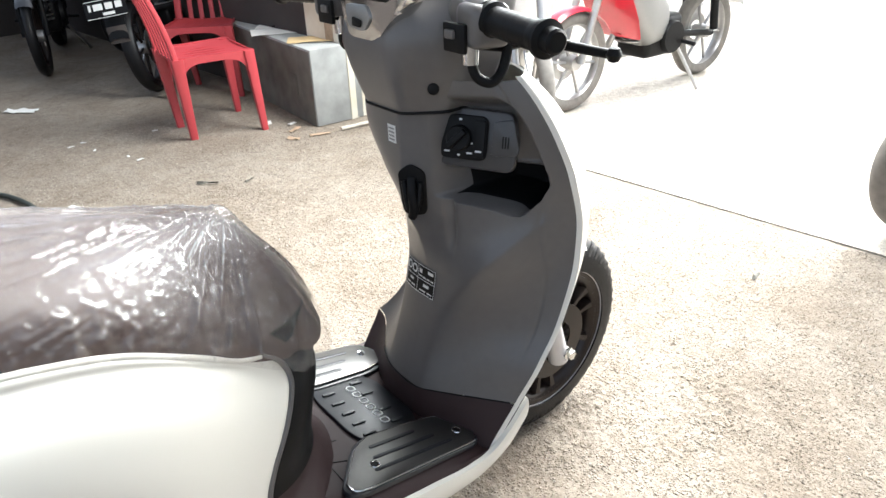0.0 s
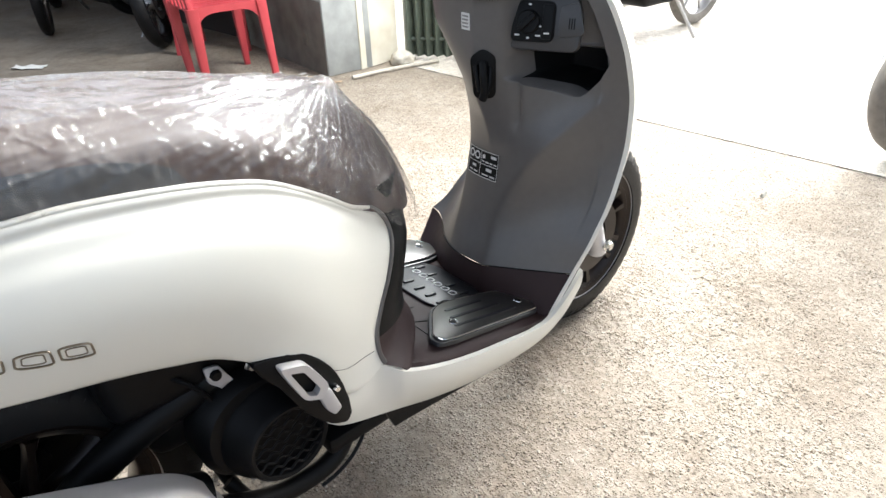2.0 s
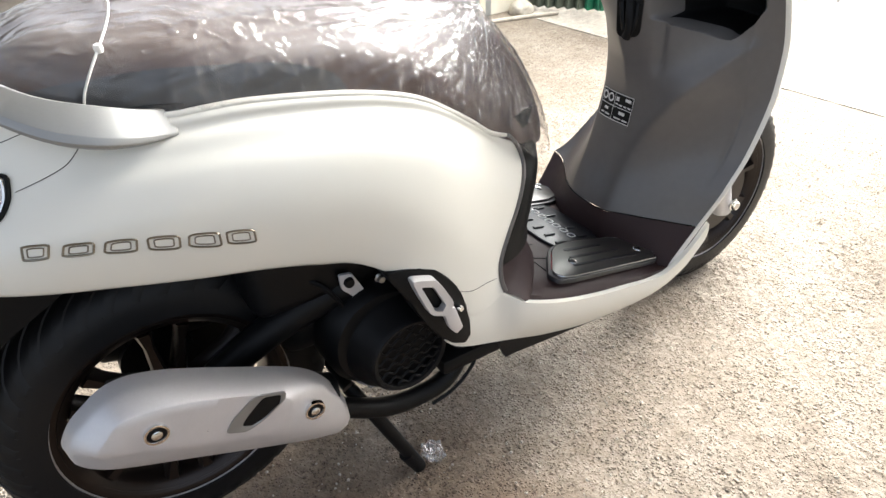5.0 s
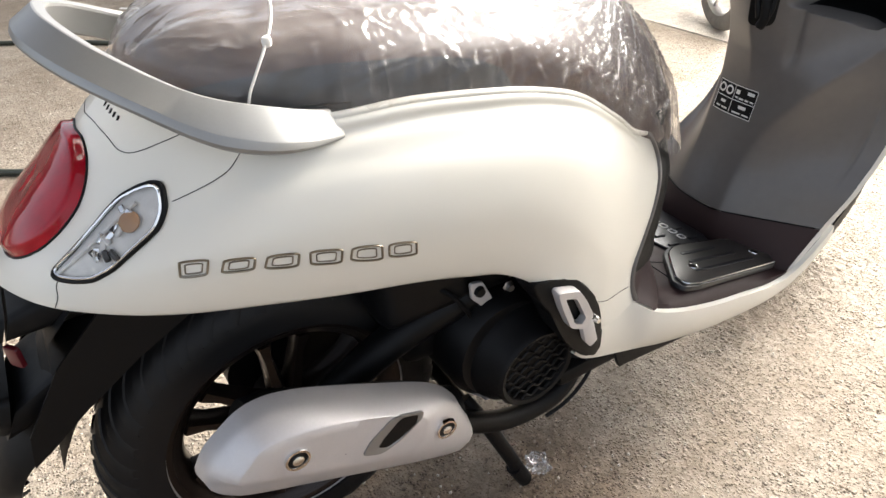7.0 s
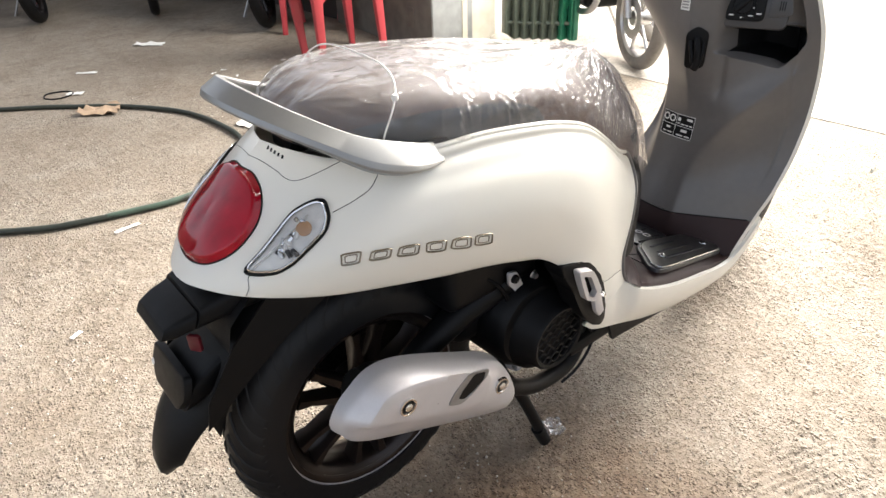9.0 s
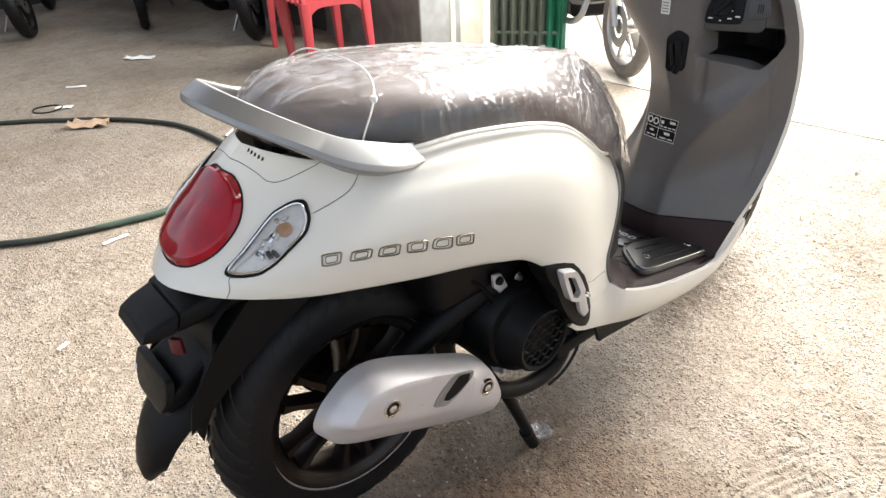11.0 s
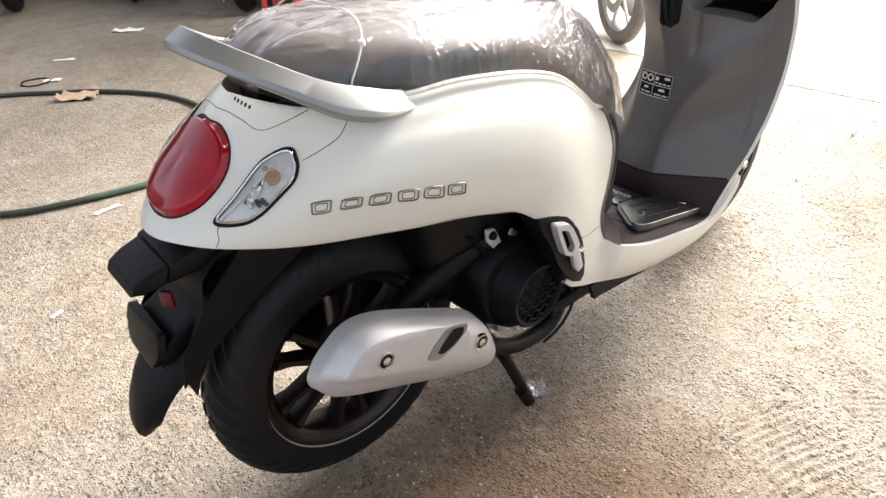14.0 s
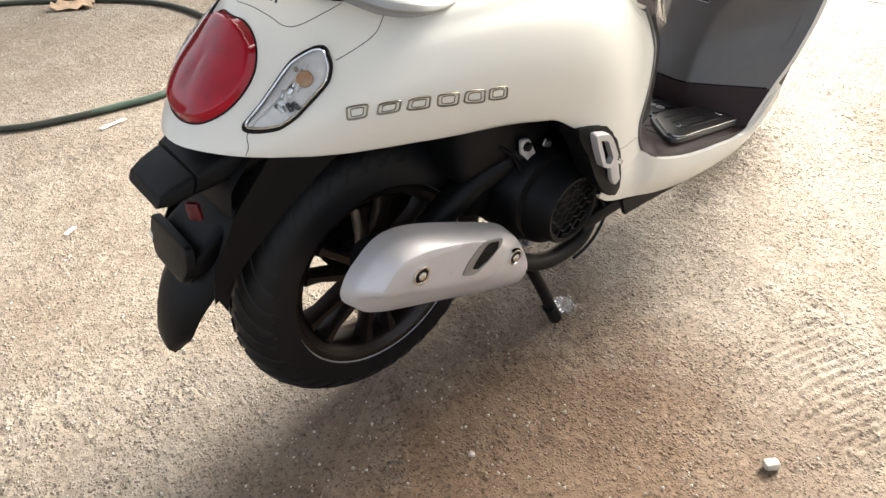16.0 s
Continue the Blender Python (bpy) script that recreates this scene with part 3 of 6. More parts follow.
def cowl_rows(nu=110, nv=64):
    top, low = curve(COWL_TOP, nu), curve(COWL_LOW, nu)
    rear, front = curve(COWL_REAR, nv), curve(COWL_FRONT, nv)
    rows = []
    for j in range(nv):
        v = j / (nv - 1)
        row = []
        for i in range(nu):
            u = i / (nu - 1)
            p = (1 - v) * top[i] + v * low[i] + (1 - u) * rear[j] + u * front[j]
            p = p - ((1 - u) * (1 - v) * top[0] + u * (1 - v) * top[-1] + (1 - u) * v * low[0] + u * v * low[-1])
            swell = math.sin(math.pi * v) ** 0.7 * math.sin(math.pi * min(1, max(0, u))) ** 0.55
            out = Vector((-0.22 * (1 - u) ** 3, -1, 0.25))
            p = p + 0.036 * swell * out
            # a shallow channel below the upper lip
            p = p - 0.0045 * math.exp(-((v - 0.115) / 0.04) ** 2) * smooth01((u - 0.26) / 0.08) * smooth01((0.97 - u) / 0.06) * out
            row.append(p)
        # a lip turned in at the lower edge
        rows.append(row)
    rows.append([p + Vector((0.004, 0.012 if abs(p.y) > 0.015 else 0, -0.004)) for p in rows[-1]])
    return rows


COWL = cowl_rows()
S("side_cowl", shell(COWL, 0.003), WHITE)
S("side_cowl", mirrored(shell(COWL, 0.003)), WHITE)

# a raised lip along the cowl's upper edge
for side in (-1, 1):
    S("cowl_lip", tube([(x, side * -y, z - 0.001) for x, y, z in COWL_TOP[3:]], 0.0048, 10, 70), WHITE)
    S("cowl_edging", tube([(x + 0.002, side * -y, z) for x, y, z in COWL_FRONT], 0.0045, 8, 60), SATIN, "dark grey edging")

# seat
seat_top = tab((-0.085, 0.842), (-0.05, 0.868), (0.0, 0.884), (0.06, 0.886), (0.15, 0.878), (0.25, 0.864), (0.35, 0.848), (0.45, 0.830), (0.54, 0.810), (0.60, 0.792), (0.635, 0.756), (0.675, 0.698), (0.705, 0.635), (0.715, 0.6))
seat_low = tab((-0.085, 0.818), (0.0, 0.80), (0.1, 0.797), (0.2, 0.793), (0.3, 0.772), (0.4, 0.738), (0.5, 0.672), (0.566, 0.63), (0.65, 0.59), (0.715, 0.575))
seat_wide = tab((-0.085, 0.03), (-0.07, 0.075), (-0.03, 0.115), (0.05, 0.150), (0.15, 0.170), (0.3, 0.172), (0.4, 0.165), (0.5, 0.150), (0.58, 0.134), (0.65, 0.110), (0.69, 0.078), (0.715, 0.035))


def ridge(n):
    """A sharp crest where the noise n crosses nought."""
    return max(0.0, 1 - 3.2 * abs(n)) ** 2


def film_fold(x, a):
    """Folds of the film: a fan from the tuft at the seat's front, and gathers along the hem."""
    dx, da = x - 0.610, (a - math.pi / 2) * 0.16
    r, th = math.hypot(dx, da), math.atan2(da, dx)
    fan = 0.9 * ridge(noise.noise(Vector((th * 3.6 + 7, r * 1.4, 2.0)))) + 0.55 * ridge(noise.noise(Vector((th * 8.5 + 3, r * 2.5, 9.0)))) + 0.28 * ridge(noise.noise(Vector((th * 17 + 1, r * 4, 4.0))))
    fan *= min(1, r / 0.08) * max(0.22, 1 - r / 0.80)
    low = (1 - math.sin(a)) ** 1.3
    hem = low * (0.45 * ridge(noise.noise(Vector((x * 21 + 2.5 * math.cos(a), 0.9 * a, 3.0)))) + 0.3 * ridge(noise.noise(Vector((x * 44, 1.3 * a, 6.0)))))
    tuft = math.exp(-(r / 0.022) ** 2)
    return fan + hem + 1.7 * tuft


def seat_rows(grow=0.0, wrinkle=0.0, nx=60, na=36, cut=0.0):
    rows = []
    for i in range(nx):
        x = -0.085 - grow + (0.80 + 2 * grow) * i / (nx - 1)
        xc = min(max(x, -0.085), 0.715)
        w, t, b = seat_wide(xc) + grow, seat_top(xc) + grow, seat_low(xc) - cut
        row = []
        for k in range(na):
            a = math.pi * k / (na - 1)
            c, s = math.cos(a), math.sin(a)
            # boxy at the back, drawn to a ridge at the nose
            e = 0.62 + 0.42 * smooth01((xc - 0.30) / 0.26)
            y = -w * math.copysign(abs(c) ** e, c)
            z = b + (t - b) * s ** (e - 0.02)
            q = Vector((x, y, z))
            if wrinkle:
                f = noise.noise(Vector((x * 9, y * 16, z * 10)))
                loose = smooth01(0.5 + 1.6 * noise.noise(Vector((x * 6 + 3, y * 6, z * 6))))
                g = ridge(noise.noise(Vector((x * 30 + y * 12, y * 26, z * 30)))) + 0.5 * ridge(noise.noise(Vector((x * 62, y * 50 + 4, z * 58 + x * 20))))
                q += wrinkle * (0.5 * f + 0.42 * loose * g + 1.35 * film_fold(x, a)) * Vector((0, -0.8 * c, 0.4 + 0.6 * s))
                # the hem hangs loose below the seat's nose
                hang = smooth01((x - 0.50) / 0.12) * (1 - s) ** 3
                q += hang * Vector((0.006, -0.010 * math.copysign(1, c), -0.020 - 0.012 * noise.noise(Vector((x * 30, c, 1)))))
            row.append(q)
        rows.append(row)
    return rows


seat = S("seat", sheet(seat_rows(), close_ends=True), SEAT, "brown vinyl seat")
# dark side panels low on the rear half of the seat
for side in (-1, 1):
    rows = []
    for i in range(30):
        f = -1 + 2 * i / 29
        x = 0.105 + 0.185 * f
        w, t, b = seat_wide(x), seat_top(x), seat_low(x)
        top = 0.05 + 0.36 * math.sqrt(max(0, 1 - f * f))
        row = []
        for k in range(8):
            a = top * k / 7
            row.append(Vector((x, side * (w * math.cos(a) ** 0.62 + 0.0015), b + (t - b) * math.sin(a) ** 0.6)))
        rows.append(row)
    S("side_panel", sheet(rows), SEATDARK, "dark grey side panel", seat)

# leg shield: the surface facing the rider, as x over (y, z)
col_x = tab((0.27, 0.872), (0.33, 0.873), (0.36, 0.880), (0.45, 0.916), (0.54, 0.938), (0.585, 0.945), (0.65, 0.932), (0.715, 0.907), (0.78, 0.902), (0.85, 0.902), (0.93, 0.898), (0.98, 0.894))
edge_x = tab((0.28, 0.925), (0.32, 0.955), (0.358, 0.983), (0.44, 1.025), (0.49, 1.058), (0.55, 1.083), (0.62, 1.106), (0.68, 1.112), (0.77, 1.090), (0.84, 1.063), (0.91, 1.032), (0.96, 1.005), (0.98, 0.995))
edge_y = tab((0.28, 0.214), (0.358, 0.222), (0.44, 0.238), (0.55, 0.241), (0.68, 0.234), (0.77, 0.231), (0.84, 0.221), (0.91, 0.198), (0.96, 0.165), (0.98, 0.14))


POCKET_LIP = tab((0.07, 0.742), (0.107, 0.731), (0.147, 0.722), (0.182, 0.712), (0.202, 0.733), (0.215, 0.760))
POCKET_TOP = tab((0.07, 0.895), (0.113, 0.918), (0.162, 0.920), (0.188, 0.899), (0.209, 0.835), (0.216, 0.785))
# where the lower flank folds away from the column
FOLD = tab((0.36, 0.070), (0.43, 0.067), (0.50, 0.082), (0.58, 0.128), (0.65, 0.178), (0.70, 0.210))


def hinge(t, k=0.06):
    """Nought below t = 0 and a straight rise above, with a rounded fold."""
    g = lambda q: 0.5 * (q + math.sqrt(q * q + k * k))
    return max(0.0, g(t) - g(-0.6)) / (g(1) - g(-0.6))


def pocket(y, z):
    """How far the switch panel and the glove pocket lie behind the shield's face, on the right side only."""
    a = -y
    w = smooth01((a - 0.072) / 0.036) * smooth01((edge_y(z) - 0.012 - a) / 0.022)
    shelf = smooth01((z - 0.775) / 0.03) * smooth01((POCKET_TOP(a) - z) / 0.03)
    low_lip = POCKET_LIP(a)
    deep = smooth01((z - low_lip) / 0.010) * smooth01((0.800 - z) / 0.02)
    return w * (0.050 * shelf + (0.145 - 0.095 * smooth01((a - 0.158) / 0.044)) * deep)


def shield_x(y, z):
    e = edge_y(z)
    s = min(1.0, (-y - 0.03) / (e - 0.03) if y < -0.03 else (y + 0.03) / (e + 0.03))
    high = 0.74 * s + 0.26 * s ** 8 if y < -0.03 else s ** (1.25 + 1.5 * smooth01((z - 0.70) / 0.16))
    if y < -0.03:
        f = (FOLD(z) - 0.03) / (e - 0.03)
        low = hinge((s - f) / (1 - f))
    else:
        low = smooth01(s) ** 1.4
    t = smooth01((z - 0.56) / 0.17)
    x = col_x(z) + (edge_x(z) - col_x(z)) * ((1 - t) * low + t * high)
    groove = math.exp(-((-y - 0.092) / 0.007) ** 2) * smooth01((z - 0.62) / 0.06) * smooth01((0.80 - z) / 0.05)
    crease = math.exp(-((s - 0.87) / 0.014) ** 2) * smooth01((z - 0.42) / 0.08) if y < -0.03 else 0.0
    return x + 0.008 * groove + 0.0035 * crease + pocket(y, z)


FAR = tab((0.36, 0.92), (0.385, 0.80), (0.42, 0.68), (0.48, 0.57), (0.55, 0.52), (0.66, 0.54), (0.75, 0.78), (0.82, 1.0))


def far_side(y, z):
    """The shield is narrower on its far side."""
    if y <= 0.04:
        return y
    w = edge_y(z)
    return 0.04 + (y - 0.04) * (FAR(z) * w - 0.04) / (w - 0.04)


def shield_rows(z0, z1, nz, ny, lift=0.0, y_max=1.0):
    rows = []
    for j in range(nz):
        z = z0 + (z1 - z0) * j / (nz - 1)
        w = edge_y(z) * y_max
        rows.append([Vector((shield_x(w * s, z) - lift, far_side(w * s, z), z)) for s in (math.sin(math.pi / 2 * (-1 + 2 * i / (ny - 1))) for i in range(ny))])
    return rows


S("kick_panel", sheet(shield_rows(0.27, 0.359, 12, 61)), BROWN, "dark brown kick panel")
S("leg_shield", sheet(shield_rows(0.361, 0.940, 380, 230)), SATIN, "dark grey satin inner leg shield")
# black sheet laid in the glove pocket to paint the shade of its depth
pl_rows = []
for j in range(26):
    f = j / 25
    row = []
    for i in range(40):
        a = 0.088 + 0.122 * i / 39
        z = POCKET_LIP(a) + 0.004 + f * (0.792 - POCKET_LIP(a) - 0.004)
        row.append(Vector((shield_x(-a, z) - 0.0018, -a, z)))
    pl_rows.append(row)
S("pocket_shade", sheet(pl_rows), BLACK, "black sheet painting the shade inside the open glove pocket")
S("panel_seam", tube([(shield_x(y, 0.36) - 0.0005, y, 0.36) for y in (-0.215, -0.17, -0.12, -0.06, 0, 0.04, 0.08)], 0.0014, 6, 60), BLACK)


# white front cover and the narrow white rim round the shield
def front_rows(side):
    rows = []
    nose = tab((0.28, 1.0), (0.36, 1.02), (0.48, 1.07), (0.56, 1.19), (0.7, 1.245), (0.85, 1.19), (0.95, 1.08), (0.98, 1.03))
    for j in range(48):
        z = 0.275 + (0.945 - 0.275) * j / 47
        xe, ye, xn = edge_x(z), edge_y(z) * (FAR(z) * (0.80 + 0.20 * smooth01((z - 0.6) / 0.1)) if side > 0 else 1), nose(z)
        rim = 0.006
        row = [Vector((xe - 0.001, side * ye, z)), Vector((xe + 0.004, side * (ye + 0.004), z)), Vector((xe + 0.009, side * (ye + 0.005), z)), Vector((xe + rim + 0.01, side * (ye + 0.001), z))]
        for k in range(1, 13):
            a = math.pi / 2 * k / 12
            row.append(Vector((xe + rim + 0.01 + max(0.005, xn - xe - rim - 0.01) * math.sin(a), side * (ye - 0.002) * math.cos(a) ** 1.15 if k < 12 else 0, z)))
        rows.append(row)
    return rows


S("front_cover", shell(front_rows(-1), 0.003), WHITE)
S("front_cover", shell(front_rows(1), 0.003), WHITE)

# under-seat panel between the two cowls, black above and brown below
front_at = tab((0.36, 0.56), (0.376, 0.545), (0.392, 0.521), (0.415, 0.516), (0.45, 0.519), (0.49, 0.539), (0.522, 0.566), (0.555, 0.588), (0.58, 0.601), (0.611, 0.592), (0.637, 0.567), (0.66, 0.55))
front_out = tab((0.36, 0.222), (0.376, 0.218), (0.392, 0.206), (0.415, 0.200), (0.45, 0.194), (0.49, 0.186), (0.522, 0.172), (0.555, 0.156), (0.58, 0.137), (0.611, 0.129), (0.637, 0.134), (0.66, 0.135))
nose_at = tab((0.335, 0.715), (0.36, 0.690), (0.40, 0.668), (0.45, 0.655), (0.5, 0.665), (0.56, 0.685), (0.62, 0.69), (0.66, 0.69))


def under_rows(z0, z1, n):
    rows = []
    for j in range(n):
        z = z0 + (z1 - z0) * j / (n - 1)
        x0, w, x1 = front_at(z) - 0.002, front_out(z) - 0.002, nose_at(z)
        row = []
        for i in range(41):
            s = math.sin(math.pi / 2 * (-1 + 2 * i / 40))
            row.append(Vector((x0 + (x1 - x0) * ((1 - abs(s) ** 2.6) ** 0.55 if z > 0.436 else (1 - abs(s) ** 1.7) ** 0.85), w * s, z)))
        rows.append(row)
    return rows


S("under_seat_panel", sheet(under_rows(0.437, 0.66, 30)), BLACK, "dark grey panel under the seat nose")
S("tunnel_panel", sheet(under_rows(0.345, 0.436, 18)), BROWN, "dark brown tunnel panel")

# floorboard: falls gently towards the front
edge_z = tab((0.50, 0.405), (0.516, 0.397), (0.55, 0.368), (0.61, 0.341), (0.68, 0.317), (0.765, 0.298), (0.90, 0.279), (0.97, 0.272))


def floor_z(x):
    return 0.338 - 0.24 * (x - 0.70)


def board_rows():
    rows = []
    for i in range(50):
        x = 0.515 + 0.43 * i / 49
        w = min(0.222, 0.207 + 0.12 * max(0, x - 0.52)) - 0.002
        e, t = edge_z(x), floor_z(max(x, 0.60))
        half = [(w, e), (w - 0.004, e + 0.006), (w - 0.010, e + 0.45 * (t - e)), (w - 0.020, t - 0.006), (w - 0.030, t - 0.001), (w - 0.05, t), (0.10, t + 0.001), (0.05, t + 0.001), (0, t + 0.001)]
        pts = [(-a, b) for a, b in half] + [(a, b) for a, b in half[-2::-1]]
        rows.append([Vector((x, a, b)) for a, b in pts])
    return rows


board = S("floorboard", sheet(board_rows()), BROWN, "dark brown footboard")


# white sills under the floorboard
def sill_rows(side):
    low_z = tab((0.40, 0.345), (0.428, 0.319), (0.509, 0.287), (0.63, 0.236), (0.777, 0.201), (0.87, 0.193), (0.968, 0.204), (1.01, 0.235))
    low_y = tab((0.40, 0.203), (0.5, 0.2), (0.6, 0.19), (0.75, 0.185), (0.9, 0.18), (1.01, 0.172))
    top_z = tab((0.40, 0.41), (0.45, 0.388), (0.50, 0.392), (0.516, 0.388), (0.55, 0.363), (0.61, 0.338), (0.68, 0.315), (0.765, 0.296), (0.90, 0.277), (0.93, 0.285), (0.97, 0.315), (1.01, 0.362))
    top_y = tab((0.40, 0.208), (0.5, 0.199), (0.52, 0.204), (0.55, 0.218), (0.62, 0.224), (0.9, 0.224), (1.01, 0.230))
    rows = []
    for i in range(64):
        x = 0.405 + (0.605 if side < 0 else 0.50) * i / 63
        zt, zl, yt, yl = top_z(x), low_z(x), top_y(x), low_y(x)
        row = [Vector((x, side * (yt - 0.006), zt + 0.002))]
        for k in range(10):
            v = k / 9
            row.append(Vector((x, side * (yt + (yl - yt) * v ** 1.6 + 0.006 * math.sin(math.pi * v)), zt + (zl - zt) * v)))
        row.append(Vector((x, side * (yl - 0.03), zl - 0.004)))
        rows.append(row)
    return rows


S("sill", shell(sill_rows(-1), 0.003), WHITE, "white side sill")
S("sill", shell(sill_rows(1), 0.003), WHITE, "white side sill")
S("belly_pan", join(box(0.42, 1.0, -0.165, 0.165, 0.215, 0.25, 0.01)), BLACK)
# small black spoiler under the sill
for side in (-1, 1):
    S("spoiler", moved(slab([(0.536, 0.245), (0.554, 0.200), (0.575, 0.200), (0.836, 0.176), (0.86, 0.2), (0.7, 0.225)], 0.012, 0.003), Matrix(((1, 0, 0, 0), (0, 0, 1, side * 0.165 - 0.006), (0, 1, 0, 0), (0, 0, 0, 1)))), BLACK)

# foot plates on the floor mat
slope = math.atan(-0.24)


def on_floor(x, y, lift=0.0):
    return Matrix.Translation((x, y, floor_z(x) + lift)) @ Matrix.Rotation(-slope, 4, "Y")


for side in (-1, 1):
    o = [(-0.135, side * 0.005), (-0.055, side * -0.085), (0.10, side * -0.078), (0.145, side * -0.06), (0.16, side * -0.02), (0.135, side * 0.022), (-0.10, side * 0.03), (-0.13, side * 0.026)]
    m = on_floor(0.775, side * 0.175, 0.0015)
    base = S("foot_pad", slab(rounded([(u * 1.06, v * 1.10) for u, v in o], 4, 0.35), 0.009, 0.003, m=m), MAT, "black rubber foot pad", board)
    S("foot_plate", slab(rounded(o, 5, 0.35), 0.004, 0.0015, m=m @ Matrix.Translation((0, 0, 0.0095))), PLATE, "brushed metal foot plate", base)
    S("plate_rim", moved(tube([(u, v, 0.0125) for u, v in rounded(o, 5, 0.35)], 0.0013, 6, 120, closed=True), m), CHROME, "", base)
    for k, (u0, u1) in enumerate(((-0.05, 0.05), (-0.06, 0.075), (-0.075, 0.095))):
        v = side * (-0.055 + 0.027 * k)
        S("slot", slab(rounded([(u0, v - 0.004), (u1, v - 0.004), (u1, v + 0.004), (u0, v + 0.004)], 4, 0.5), 0.0024, 0.0008, m=m @ Matrix.Translation((0, 0, 0.0125))), MAT, "", base)
    for u, v in ((0.122, side * -0.018), (-0.066, side * -0.014)):
        S("hole", lathe([(0.0, 0.0), (0.0062, 0.0), (0.0072, 0.0012), (0.0088, 0.0015), (0.0095, 0.0)], axis="z", n=18), CHROME, "", base).matrix_basis = m @ Matrix.Translation((u, v, 0.0136))
        S("screw_hole", lathe([(0.0, 0.0006), (0.0064, 0.0006), (0.0066, 0)], axis="z", n=16), BLACK, "", base).matrix_basis = m @ Matrix.Translation((u, v, 0.0142))
m = on_floor(0.80, 0, 0.0015)
mat_mid = S("floor_mat", slab(rounded([(-0.055, -0.115), (0.05, -0.10), (0.07, -0.06), (0.07, 0.06), (0.05, 0.10), (-0.055, 0.115), (-0.075, 0.06), (-0.075, -0.06)], 4, 0.3), 0.006, 0.002, m=m), MAT, "black rubber mat with raised ribs", board)
for k in range(6):
    S("raised_mark", moved(tube([(u, v, 0) for u, v in rounded([(-0.021, -0.0075), (-0.005, -0.0075), (-0.005, 0.0075), (-0.021, 0.0075)], 3, 0.4)], 0.0013, 6, 36, closed=True), m @ Matrix.Translation((0.018, 0.058 - 0.0232 * k, 0.0065))), INK, "", mat_mid)
for u, vs in ((-0.045, (-0.08, -0.045, -0.01, 0.025, 0.06)), (0.025, (-0.07, -0.03, 0.03, 0.07))):
    for v in vs:
        S("rib", slab([(u - 0.013, v - 0.003), (u + 0.013, v - 0.003), (u + 0.013, v + 0.003), (u - 0.013, v + 0.003)], 0.004, 0.001, m=m @ Matrix.Translation((0, 0, 0.006))), MAT, "", mat_mid)
# ribs moulded into the rear of the footboard
for y in (-0.12, -0.06, 0.0, 0.06, 0.12):
    S("groove", tube([(0.625, y * 0.8, floor_z(0.625) + 0.001), (0.70, y, floor_z(0.70) + 0.001)], 0.0012, 6), BLACK, "", board)
S("groove", tube([(0.655, y, floor_z(0.655) + 0.001) for y in (-0.165, -0.08, 0, 0.08, 0.165)], 0.0012, 6), BLACK, "", board)


# ---- wheels ----
def tyre_bm(r, w, n=72):
    prof = []
    for k in range(15):
        a = math.pi * (-0.5 + k / 14)
        prof.append((r - 0.30 * w - 0.045 + (0.045 + 0.30 * w) * math.cos(a) ** 0.8, w / 2 * math.sin(a) * (1.0 if abs(math.sin(a)) < 0.96 else 0.98)))
    inner = r * 0.655
    prof = [(inner, -w * 0.33)] + [(inner + 0.012, -w * 0.44)] + prof + [(inner + 0.012, w * 0.44), (inner, w * 0.33)]
    return lathe(prof, n=n, closed=True)


